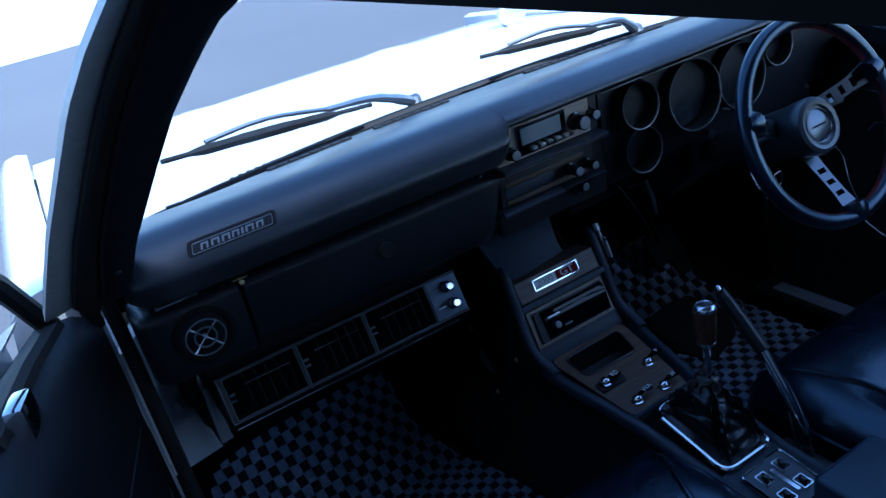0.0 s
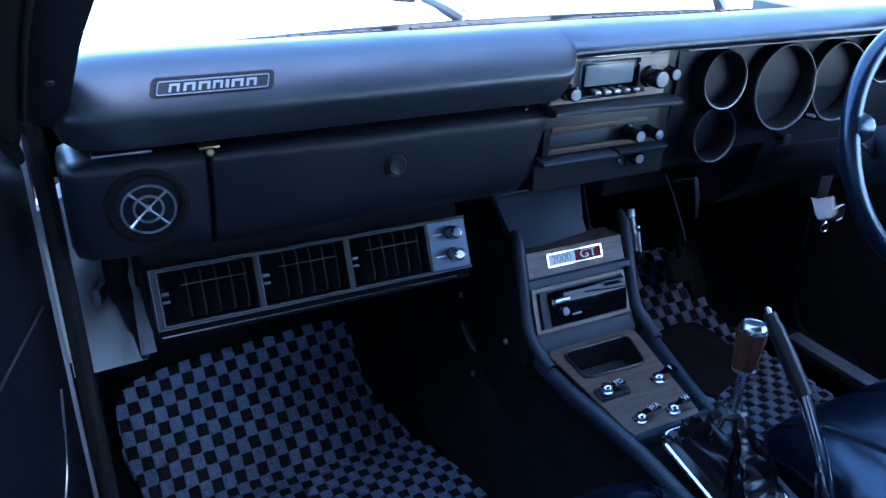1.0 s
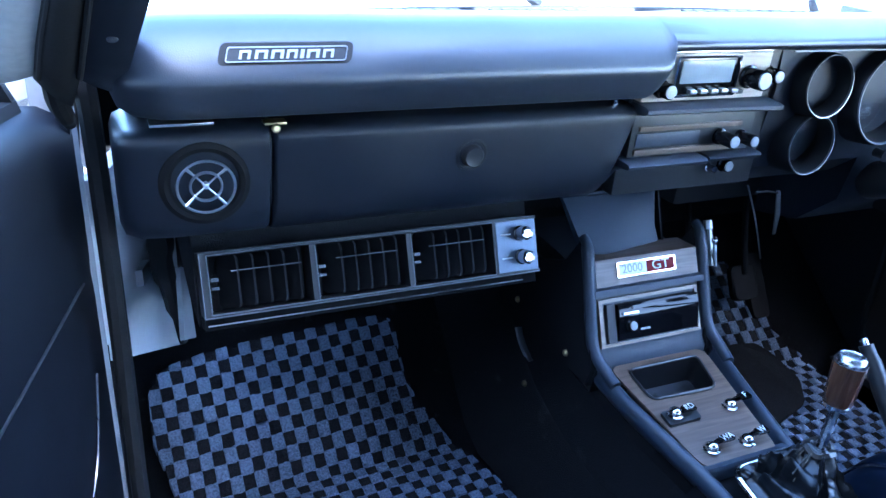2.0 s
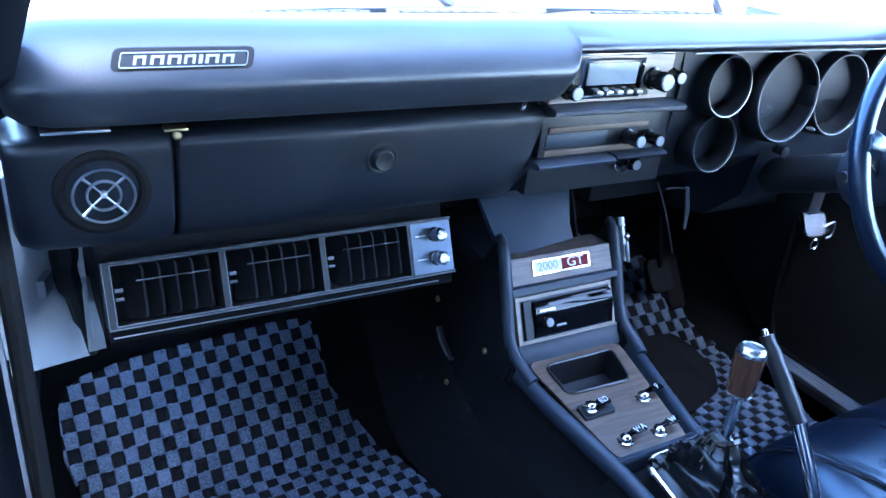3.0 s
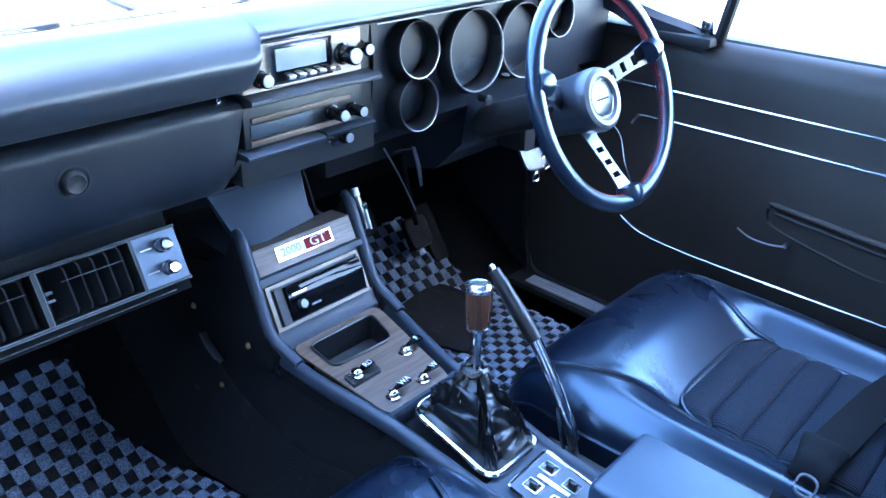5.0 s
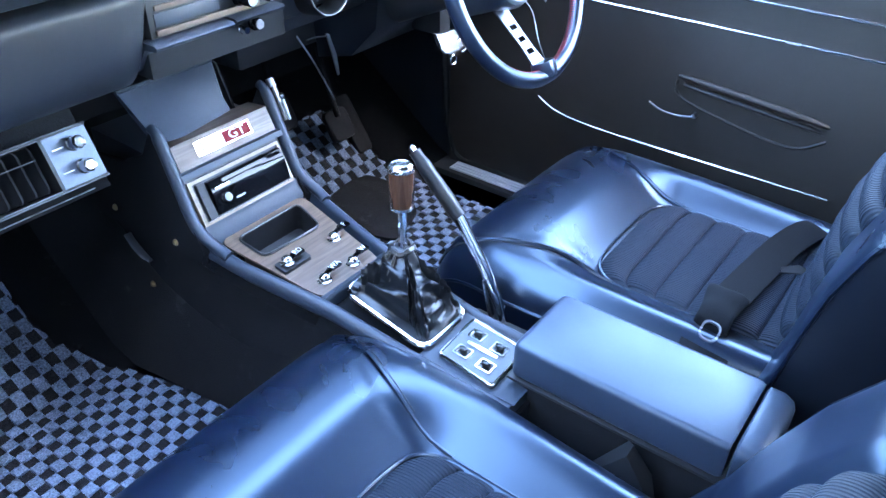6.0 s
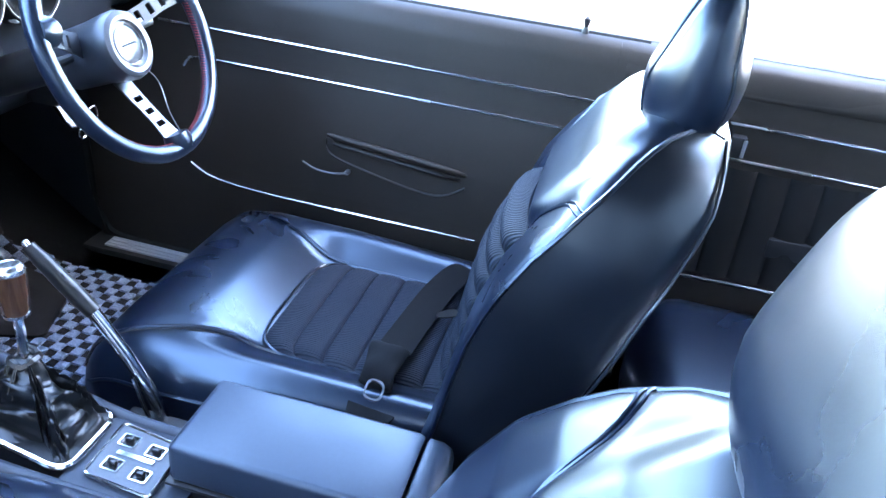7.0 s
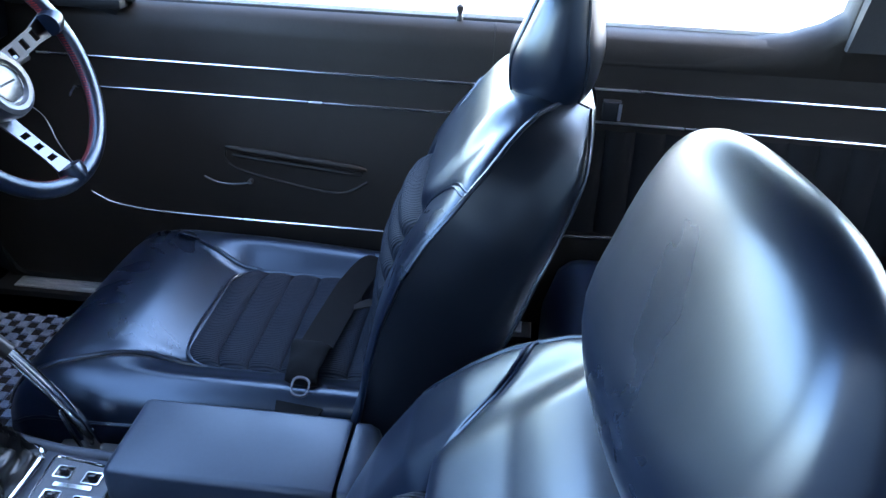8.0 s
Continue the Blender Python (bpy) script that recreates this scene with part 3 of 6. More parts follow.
tube([(0.669, -0.446, 0.557), (0.668, -0.418, 0.552), (0.667, -0.385, 0.554), (0.668, -0.360, 0.564)], 0.0019, 8, per=4, bm=cr)
part("window_crank", cr, RIM, door, "thin dull metal window crank")
part("lock_button", lathe([(0.006, 0), (0.006, 0.004), (0.003, 0.01), (0.006, 0.018), (0.006, 0.024), (0.002, 0.028)], (0.748, -0.822, 0.862), (0, 0, 1), 12), PLASTIC, door)
part("glass_seal", tube([(0.756, -0.24, 0.862), (0.756, -0.6, 0.862), (0.756, -0.93, 0.862)], 0.004, 6), RUBBER, door)
# quarter-light at the front of the door
part("quarter_light_bar", tube([(0.735, -0.235, 0.865), (0.70, -0.275, 1.02), (0.645, -0.33, 1.25)], 0.011, 8), RUBBER, door)
part("quarter_light_sill", box(0.70, 0.755, -0.235, 0.02, 0.855, 0.872, 0.005), RUBBER, door)
part("quarter_light_latch", box(0.715, 0.735, -0.225, -0.205, 0.872, 0.90, 0.003), CHROME, door)
cap = loft([[Vector((x0, y, zt - 0.040)), Vector((0.735, y, zt - 0.040)), Vector((0.735, y, zt - 0.004)), Vector((0.728, y, zt)), Vector((x0 + 0.012, y, zt)), Vector((x0, y, zt - 0.010))]
            for y, x0, zt in ((0.06, 0.665, 0.955), (-0.02, 0.672, 0.945), (-0.06, 0.682, 0.928), (-0.095, 0.692, 0.911), (-0.13, 0.702, 0.900), (-0.18, 0.716, 0.888), (-0.21, 0.724, 0.880), (-0.236, 0.733, 0.874))])
part("sill_cap", cap, PANEL, door)

quarter = thing("quarter_panel", (0.74, -1.4, 0.29), "black vinyl and cloth rear side panel with chrome strips", "wall", kind="structure")
part("panel", side_panel(-0.8853, -1.95, DOOR_PROF), DOORVINYL, quarter, "", 60)
part("upper_strip", strip([(-0.90, 0.768), (-1.2, 0.768), (-1.75, 0.764)]), BRIGHT, quarter, "thin chrome strip")
part("middle_strip", strip([(-1.02, 0.712), (-1.3, 0.709), (-1.75, 0.702)], 0.0024), BRIGHT, quarter, "thin chrome strip")
part("lower_strip", strip([(-1.03, 0.496), (-1.2, 0.501), (-1.6, 0.503)], 0.0034), BRIGHT, quarter, "thin chrome strip")


def quarter_cloth(u, v):
    y, z = lerp(-1.04, -1.72, u), lerp(0.512, 0.70, v)
    return Vector((door_x(z) - 0.004 - 0.007 * abs(math.sin(u * math.pi * 13)) ** 0.6, y, z))


part("pleated_cloth", grid(quarter_cloth, 156, 3), QUARTERCLOTH, quarter, "pleated dark cloth")
part("ashtray", box(0.672, 0.70, -1.30, -1.19, 0.565, 0.60, 0.004), PLASTIC, quarter)
catch = part("belt_catch", box(0.692, 0.712, -1.112, -1.080, 0.720, 0.754, 0.004), PLASTIC, quarter, "dark plastic belt clip")
part("lip", box(0.688, 0.692, -1.112, -1.106, 0.722, 0.752, 0.0015), BRIGHT, catch, "bright edge")
# rounded window rail that sweeps up towards the rear pillar
rail = [(-0.90, 0.858), (-1.085, 0.8515), (-1.16, 0.852), (-1.242, 0.855), (-1.31, 0.861), (-1.377, 0.871), (-1.427, 0.890), (-1.456, 0.910), (-1.464, 0.98), (-1.49, 1.10), (-1.55, 1.24)]
part("rear_upsweep", loft([[Vector((0.7215, y, 0.806)), Vector((0.7180, y, 0.812)), Vector((0.7195, y, z - 0.036)), Vector((0.7240, y, z - 0.022)), Vector((0.7335, y, z - 0.010)), Vector((0.742, y, z - 0.003)), Vector((0.752, y, z)), Vector((0.77, y, z)), Vector((0.775, y, 0.806))] for y, z in rail]), DOORVINYL, quarter, "", 70)
part("rear_pillar", loft([[Vector((0.02 + h, y, z)), Vector((0.06 + h, y, z)), Vector((0.06 + h, y - d, z)), Vector((0.02 + h, y - d, z))] for h, y, z, d in ((0.685, -1.455, 0.86, 0.6), (0.67, -1.47, 1.0, 0.45), (0.60, -1.54, 1.16, 0.25), (0.545, -1.58, 1.29, 0.08))]), HEAD, quarter)
win = setting("window_2", loft([[Vector((0.748, y, 0.866)), Vector((0.715, y, 1.05)), Vector((0.63, y, 1.262))] for y in (-0.25, -0.6, -0.92)], closed=False, caps=False), CLEAR, "clear door glass wound up", "window")
win.visible_shadow = False

part("outer_skin", side_panel(0.10, -0.885, [(0.803, 0.30), (0.818, 0.50), (0.828, 0.78), (0.81, 0.852), (0.775, 0.868), (0.775, 0.862), (0.802, 0.84), (0.802, 0.30)]), PAINT, door, "white painted outer skin", 50)
part("outer_skin", side_panel(-0.8853, -2.35, [(0.803, 0.30), (0.818, 0.50), (0.828, 0.78), (0.81, 0.852), (0.775, 0.868), (0.775, 0.862), (0.802, 0.84), (0.802, 0.30)]), PAINT, quarter, "white painted outer skin", 50)
setting("boot_lid", loft([[(x, y, z - 0.02 * ((x - 0.02) / 0.7) ** 2) for x in (-0.76, -0.4, 0.02, 0.44, 0.80)] + [(0.80, y, 0.40), (-0.76, y, 0.40)] for y, z in ((-2.09, 0.875), (-2.3, 0.865), (-2.55, 0.84), (-2.60, 0.80))]), PAINT, "white painted boot of the car", "car body", 50)

# passenger side of the cabin behind the open door
left_body = thing("quarter_panel", (-0.70, -1.4, 0.29), "black vinyl rear side panel on the passenger side", "wall", kind="structure")
part("panel", side_panel(-0.98, -1.95, [(0.04 - x, z) for x, z in DOOR_PROF]), PANEL, left_body, "", 60)
part("outer_skin", side_panel(-0.98, -2.35, [(0.04 - x, z) for x, z in ((0.803, 0.30), (0.818, 0.50), (0.828, 0.78), (0.81, 0.852), (0.775, 0.868), (0.775, 0.862), (0.802, 0.84), (0.802, 0.30))]), PAINT, left_body, "white painted outer skin", 50)
part("rear_pillar", loft([[Vector((0.02 - h, y, z)), Vector((-0.02 - h, y, z)), Vector((-0.02 - h, y - d, z)), Vector((0.02 - h, y - d, z))] for h, y, z, d in ((0.685, -1.455, 0.86, 0.6), (0.67, -1.47, 1.0, 0.45), (0.60, -1.54, 1.16, 0.25), (0.545, -1.58, 1.29, 0.08))]), HEAD, left_body)
setting("parcel_shelf", box(-0.68, 0.72, -2.05, -1.68, 0.80, 0.83, 0.006), PANEL, "black rear parcel shelf", "shelf")
setting("wall_rear", box(-0.70, 0.74, -2.08, -2.05, 0.27, 0.86, 0), PANEL, "dark rear bulkhead of the cabin", "wall")
rw = setting("window_3", loft([[Vector((-0.53, y, z)), Vector((0.02, y - 0.06, z)), Vector((0.57, y, z))] for y, z in ((-1.63, 1.27), (-2.02, 0.86))], closed=False, caps=False), CLEAR, "clear raked rear window", "window")
rw.visible_shadow = False

# lower end of the passenger-side door seal
lower_seal = tube([(-0.712, -0.045, 0.945), (-0.710, -0.015, 0.915), (-0.706, 0.012, 0.892), (-0.704, 0.026, 0.880)], [0.008, 0.009, 0.008, 0.006], 10, per=5)
setting("door_seal_foot", lower_seal, RUBBER, "black rubber foot of the door seal", "trim")

# sills and door jambs
for side, nm in ((-1, "left"), (1, "right")):
    c = 0.02
    setting("door_sill_" + nm, box(*sorted((c + side * 0.61, c + side * 0.76)), -1.0, 0.12, 0.24, 0.286, 0.006), RUBBER, "black painted door sill", "trim")
    bm = box(*sorted((c + side * 0.622, c + side * 0.668)), -0.98, 0.075, 0.286, 0.290, 0.0015)
    for k in range(4):
        x = c + side * (0.628 + 0.011 * k)
        box(*sorted((x, x + side * 0.005)), -0.97, 0.07, 0.290, 0.2925, 0.0008, 1, bm=bm)
    setting("sill_plate_" + nm, bm, SILLPLATE, "ribbed aluminium door sill plate", "trim")


# passenger door jamb: white painted metal, rubber weatherstrip, kick panel
def jamb_strip(x0, x1, y0, y1, zt, zb, lean):
    secs = []
    for k in range(9):
        t = k / 8
        z = lerp(zt, zb, t)
        dy = lean * t - 0.06 * math.sin(t * math.pi) * 0.3
        secs.append([Vector((x0, y0 + dy, z)), Vector((x1, y0 + dy, z)), Vector((x1, y1 + dy, z)), Vector((x0, y1 + dy, z))])
    return loft(secs)


setting("door_jamb", jamb_strip(-0.74, -0.706, 0.10, 0.15, 0.92, 0.27, -0.02), JAMB, "white painted door jamb", "trim", 50)
setting("jamb_flange", jamb_strip(-0.704, -0.6995, 0.055, 0.066, 0.905, 0.29, -0.04), JAMB, "white painted door flange", "trim", 50)
setting("weatherstrip", tube([(-0.688, 0.028, 0.925), (-0.686, 0.03, 0.85), (-0.686, 0.03, 0.65), (-0.686, 0.01, 0.45), (-0.684, -0.02, 0.33), (-0.682, -0.12, 0.295)], 0.010, 8, per=6), RUBBER, "black ribbed door weatherstrip", "trim")
setting("kick_panel", loft([[(-0.688 + o, 0.085, 0.575), (-0.602 + o, 0.30, 0.44), (-0.602 + o, 0.30, 0.80), (-0.688 + o, 0.085, 0.80)] for o in (0.0, -0.02)]), PAINT, "bare white painted kick panel", "wall")
setting("kick_carpet", loft([[(-0.706 + o, 0.080, 0.27), (-0.680 + o, 0.34, 0.27), (-0.670 + o, 0.34, 0.46), (-0.700 + o, 0.080, 0.60)] for o in (0.0, -0.012)]), CARPET, "black carpet on the lower kick panel", "wall")
setting("kick_upper", box(-0.718, -0.706, 0.07, 0.40, 0.76, 0.92, 0.003), PANEL, "dark cowl side above the kick panel", "wall")
setting("kick_panel_driver", box(0.70, 0.725, 0.10, 0.40, 0.27, 0.93, 0.004), PANEL, "black kick panel", "wall")
setting("weatherstrip_driver", tube([(0.690, 0.13, 0.56), (0.684, 0.118, 0.45), (0.682, 0.108, 0.38), (0.680, 0.090, 0.325), (0.679, 0.075, 0.303), (0.681, 0.03, 0.296), (0.681, -0.20, 0.295)], 0.009, 8, per=5), RUBBER, "black rubber weatherstrip beside the driver door", "trim")
hinge = thing("cowl_bracket", (-0.63, 0.20, 0.60), "painted metal bracket with a dark cable on the kick panel", "bracket")
part("bracket", loft([[(-0.616 + o, 0.18, 0.525), (-0.600 + o, 0.19, 0.52), (-0.606 + o, 0.19, 0.63), (-0.614 + o, 0.18, 0.635)] for o in (0.0, 0.006)]), JAMB, hinge)
part("clip", loft([[(-0.662 + o, 0.135, 0.640), (-0.652 + o, 0.160, 0.640), (-0.652 + o, 0.160, 0.662), (-0.662 + o, 0.135, 0.662)] for o in (0.0, 0.008)]), SATIN, hinge)
part("cable", tube([(-0.636, 0.165, 0.77), (-0.628, 0.175, 0.70), (-0.630, 0.175, 0.65), (-0.620, 0.20, 0.58), (-0.609, 0.215, 0.50)], [0.012, 0.017, 0.015, 0.011, 0.006], 8, per=5), RUBBER, hinge)


# ---- open passenger door ----
def open_door():
    d = thing("door_2", (-0.74, 0.08, 0.29), "passenger door standing ajar with darkened vinyl panel", "door", kind="structure")
    hingep = Vector((-0.732, 0.085, 0))
    ang = radians(15.5)
    along, inward = Vector((-math.sin(ang), -math.cos(ang), 0)), Vector((math.cos(ang), -math.sin(ang), 0))

    def pt(s, i, z):
        return hingep + along * s + inward * i + Vector((0, 0, z))
    prof = [(-0.02, 0.27), (0.028, 0.27), (0.034, 0.45), (0.032, 0.60), (0.026, 0.70), (0.030, 0.78), (0.034, 0.815), (0.030, 0.85), (0.016, 0.872), (-0.002, 0.88), (-0.05, 0.878), (-0.085, 0.85), (-0.10, 0.78), (-0.10, 0.27)]
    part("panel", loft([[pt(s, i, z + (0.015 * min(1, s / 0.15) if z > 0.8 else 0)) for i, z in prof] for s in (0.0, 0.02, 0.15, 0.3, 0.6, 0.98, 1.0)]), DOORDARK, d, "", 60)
    part("outer_skin", loft([[pt(s, i, z) for i, z in ((-0.102, 0.86), (-0.075, 0.884), (-0.075, 0.888), (-0.112, 0.87), (-0.125, 0.78), (-0.115, 0.30), (-0.102, 0.30))] for s in (-0.02, 0.3, 0.6, 1.02)]), PAINT, d, "white painted outer skin", 50)
    part("strip", tube([pt(0.03, 0.027, 0.70), pt(0.5, 0.027, 0.70), pt(0.9, 0.027, 0.70)], 0.0016, 6), RIM, d, "thin chrome strip")
    part("lower_strip", tube([pt(0.05, 0.033, 0.60), pt(0.12, 0.036, 0.50), pt(0.3, 0.036, 0.475), pt(0.8, 0.036, 0.473)], 0.0016, 6, per=5), RIM, d, "thin chrome strip")
    part("quarter_light_bar", tube([pt(0.03, -0.02, 0.885), pt(0.10, -0.028, 0.985), pt(0.30, -0.085, 1.24)], 0.014, 8), RUBBER, d)
    part("quarter_light_post", tube([pt(0.30, -0.025, 0.875), pt(0.305, -0.055, 1.05), pt(0.31, -0.09, 1.24)], 0.010, 8), RUBBER, d)
    part("quarter_light_seal", tube([pt(0.03, -0.018, 0.885), pt(0.16, -0.018, 0.896), pt(0.31, -0.020, 0.896)], 0.014, 8), RUBBER, d)
    q = part("quarter_light", loft([[pt(0.03, -0.024, 0.885), pt(0.30, -0.026, 0.885)], [pt(0.28, -0.082, 1.22), pt(0.305, -0.082, 1.22)]], closed=False, caps=False), CLEAR, d, "clear triangular quarter-light")
    q.visible_shadow = False
    latch = box(-0.010, 0.010, -0.022, 0.022, 0, 0.034, 0.005)
    for v in latch.verts:
        v.co = pt(0.277 + v.co.y, 0.008 + v.co.x, 0.886 + v.co.z * 1.2)
    part("quarter_light_latch", latch, CHROME, d, "chrome latch")
    hnd = lathe([(0.030, 0.0), (0.034, 0.004), (0.026, 0.010), (0.012, 0.012), (0.0, 0.012)], pt(0.30, 0.033, 0.60), inward, 24)
    part("handle_escutcheon", hnd, CHROME, d, "chrome handle surround")
    return d


open_door()


# ---- dashboard ----
dash = thing("dashboard", (0.02, 0.1, 0.56), "black padded vinyl dashboard with round gauge pods", "dashboard")


def far_y(x):
    u = (x - 0.02) / 0.655
    return 0.225 - 0.09 * abs(u) ** 2.2


def pad_section(x, brow, shrink=0.0):
    f = far_y(x)
    full = [(f, 0.943), (0.10, 0.968), (0.03, 0.982), (-0.02, 0.988), (-0.047, 0.981), (-0.064, 0.966), (-0.0755, 0.949), (-0.0785, 0.938), (-0.0715, 0.923), (-0.060, 0.909), (-0.04, 0.902), (0.08, 0.90), (f, 0.92)]
    lip = [(f, 0.943), (0.10, 0.968), (0.03, 0.982), (-0.02, 0.988), (-0.042, 0.984), (-0.058, 0.977), (-0.068, 0.969), (-0.070, 0.962), (-0.064, 0.957), (-0.050, 0.955), (-0.02, 0.953), (0.08, 0.94), (f, 0.925)]
    out = []
    for (a, b), (c, d) in zip(full, lip):
        y, z = lerp(a, c, brow), lerp(b, d, brow)
        y += shrink * (0.05 - y) * 0.6
        z += shrink * (0.93 - z) * 0.7
        out.append((x, y, z))
    return smooth_path(out, 3, closed=True)


pad_bm = loft([pad_section(x, b, s) for x, b, s in ((-0.668, 0, 0.75), (-0.664, 0, 0.4), (-0.652, 0, 0.15), (-0.63, 0, 0.03), (-0.60, 0, 0), (-0.45, 0, 0), (-0.3, 0, 0), (-0.15, 0, 0), (-0.122, 0, 0), (-0.115, 0.04, 0), (-0.109, 0.2, 0),
                                                    (-0.106, 0.6, 0), (-0.104, 1, 0), (-0.05, 1, 0), (0.1, 1, 0), (0.25, 1, 0), (0.4, 1, 0), (0.55, 1, 0), (0.66, 1, 0), (0.705, 1, 0.1))])
pad = part("top_pad", pad_bm, PAD, dash, "grained black padded top", 45)


def defroster(x0, x1, n):
    """A row of small slots with ribs between them in the dash top."""
    bm = bmesh.new()
    for k in range(n):
        a = lerp(x0, x1, (k + 0.1) / n)
        b = lerp(x0, x1, (k + 0.85) / n)
        m = (a + b) / 2
        y = far_y(m) - 0.055
        z = lerp(0.943, 0.968, (far_y(m) - y) / (far_y(m) - 0.10)) + 0.0035
        box(a, b, y - 0.0055, y + 0.0055, z - 0.006, z + 0.0016, 0.0008, 1, bm=bm)
        if k < n - 1:
            box(b, b + 0.25 * (x1 - x0) / n, y - 0.0045, y - 0.003, z - 0.006, z + 0.0016, 0, 1, bm=bm)
            box(b, b + 0.25 * (x1 - x0) / n, y + 0.003, y + 0.0055, z - 0.006, z + 0.0016, 0, 1, bm=bm)
    return bm


for x0, x1, n in ((-0.41, -0.255, 8), (-0.215, -0.06, 8), (0.10, 0.42, 16)):
    part("defroster_vent", defroster(x0, x1, n), GRILLE, pad, "row of dark slots")
part("vent_slot", box(-0.566, -0.544, 0.125, 0.134, 0.952, 0.9635, 0.001), RUBBER, pad)
BX, BZ = -0.524, 0.9630


def badge_pt(x, z, out=0.0):
    """On the pad's sloping face behind the badge, sheared a little like the real plate."""
    return Vector((x + 0.35 * (z - BZ), -0.0670 + (z - BZ) * 0.62 - out, z))


part("badge_recess", plate([badge_pt(x, z, -0.004) for x, z in rounded(BX, BZ, 0.116, 0.0165, 0.005)], (0, -0.0042, 0)), DOORVINYL, pad, "dark pocket round the badge")
badge = part("badge", ring_plate([badge_pt(x, z, 0.0) for x, z in rounded(BX, BZ, 0.1045, 0.0112, 0.002)], [badge_pt(x, z, 0.0) for x, z in rounded(BX, BZ, 0.1030, 0.0097, 0.0015)], (0, -0.0024, 0)), SATIN, pad, "thin chrome badge frame")
part("badge_plate", plate([badge_pt(x, z, 0.0002) for x, z in rounded(BX, BZ, 0.1032, 0.0099, 0.0015)], (0, -0.0012, 0)), PLASTIC, pad)
# seven silver letter blocks
lb = bmesh.new()
for k, w in enumerate((0.0095, 0.0105, 0.0105, 0.0090, 0.0030, 0.0110, 0.0095)):
    x = BX - 0.0415 + (0, 0.0123, 0.0250, 0.0373, 0.0483, 0.0535, 0.0668)[k] * 1.08
    for z0, z1, a, b in ((-0.0032, 0.0032, 0.0, 0.24), (-0.0032, 0.0032, 0.76, 1.0), (0.0016, 0.0032, 0.24, 0.76)) if w > 0.005 else ((-0.0032, 0.0032, 0, 1),):
        loft([[badge_pt(x + a * w, BZ + z0, o), badge_pt(x + b * w, BZ + z0, o), badge_pt(x + b * w, BZ + z1, o), badge_pt(x + a * w, BZ + z1, o)] for o in (0.0010, 0.0026)], bm=lb)
part("badge_letters", lb, LETTER, pad, "raised silver letter shapes")


def lower_section(x, end=0.0, drop=0.0):
    prof = [(0.05, 0.888), (-0.02, 0.891), (-0.038, 0.890), (-0.047, 0.884), (-0.049, 0.874), (-0.046, 0.845), (-0.042, 0.815), (-0.034, 0.792), (-0.018, 0.775), (0.01, 0.766), (0.06, 0.764), (0.08, 0.80)]
    out = [(x, y + end * (0.02 - y), z + end * 0.5 * (0.83 - z) + (drop * (0.80 - z) if z < 0.80 else 0)) for y, z in prof]
    if x > -0.13:
        out = [(px + 0.23 * (z - 0.89), y, z) for px, y, z in out]
    return smooth_path(out, 3, closed=True)


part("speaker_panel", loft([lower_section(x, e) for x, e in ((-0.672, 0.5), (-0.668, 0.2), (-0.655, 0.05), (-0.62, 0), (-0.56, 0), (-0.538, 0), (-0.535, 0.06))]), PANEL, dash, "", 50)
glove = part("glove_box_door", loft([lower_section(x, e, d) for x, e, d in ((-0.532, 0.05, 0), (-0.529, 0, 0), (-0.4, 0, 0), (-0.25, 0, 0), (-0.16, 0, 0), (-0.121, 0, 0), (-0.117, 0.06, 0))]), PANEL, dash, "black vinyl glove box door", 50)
part("knob", lathe([(0.0190, -0.002), (0.0180, 0.0016), (0.0160, 0.0018), (0.0135, -0.0005), (0.0122, 0.0005), (0.0115, 0.0065), (0.0100, 0.0085), (0.0085, 0.0080), (0.0, 0.0072)], (-0.326, -0.046, 0.849), (0, -1, -0.06)), PLASTIC, glove, "round black knob")
lk = lathe([(0.0042, 0), (0.0042, 0.003), (0.0028, 0.0045), (0.0, 0.0045)], (-0.531, -0.046, 0.889), (0, -1, 0.3), 14)
box(-0.541, -0.520, -0.044, -0.03, 0.8915, 0.8940, 0.001, bm=lk)
part("latch_plate", lk, BRASS, dash, "worn brass latch")
part("gap_strip", box(-0.640, -0.585, -0.040, -0.02, 0.8935, 0.8962, 0.0008), SATIN, dash, "bare metal showing in the gap")
part("gap_tab", box(-0.148, -0.142, -0.036, -0.03, 0.890, 0.902, 0.001), CHROME, dash)
# ball vent at the door end of the dash
VC, VA = Vector((-0.597, -0.0485, 0.8405)), Vector((0, -1, -0.05)).normalized()
vent = part("ball_vent", lathe([(0.0415, -0.008), (0.0405, 0.0), (0.036, 0.0018), (0.032, 0.0005), (0.029, -0.006), (0.021, -0.013), (0.0, -0.016)], VC, VA, 40), DIALFACE, dash, "round black vent with chrome spider")
vg = lathe([(0.0243, 0.006), (0.0249, 0.0074), (0.0263, 0.0074), (0.0269, 0.006), (0.0256, 0.005)], VC, VA, 40, caps=False)
lathe([(0.0128, 0.004), (0.0133, 0.0066), (0.0147, 0.0066), (0.0152, 0.004), (0.014, 0.003)], VC, VA, 32, caps=False, bm=vg)
for k in range(4):
    a = radians(42 + 90 * k)
    d = Vector((math.cos(a), 0, math.sin(a)))
    tube([VC + VA * 0.004, VC + d * 0.012 + VA * 0.0035, VC + d * 0.0252 + VA * 0.006], [0.0009, 0.0010, 0.0018], 6, bm=vg)
lathe([(0.0, -0.002), (0.003, -0.001), (0.0028, 0.005), (0.0, 0.006)], VC, VA, 12, bm=vg)
part("chrome_spider", vg, BRIGHT, vent, "thin chrome rings and arms")
# hidden core that closes the dash
part("core", box(-0.66, 0.70, 0.02, 0.12, 0.775, 0.925, 0.01), PLASTIC, dash)
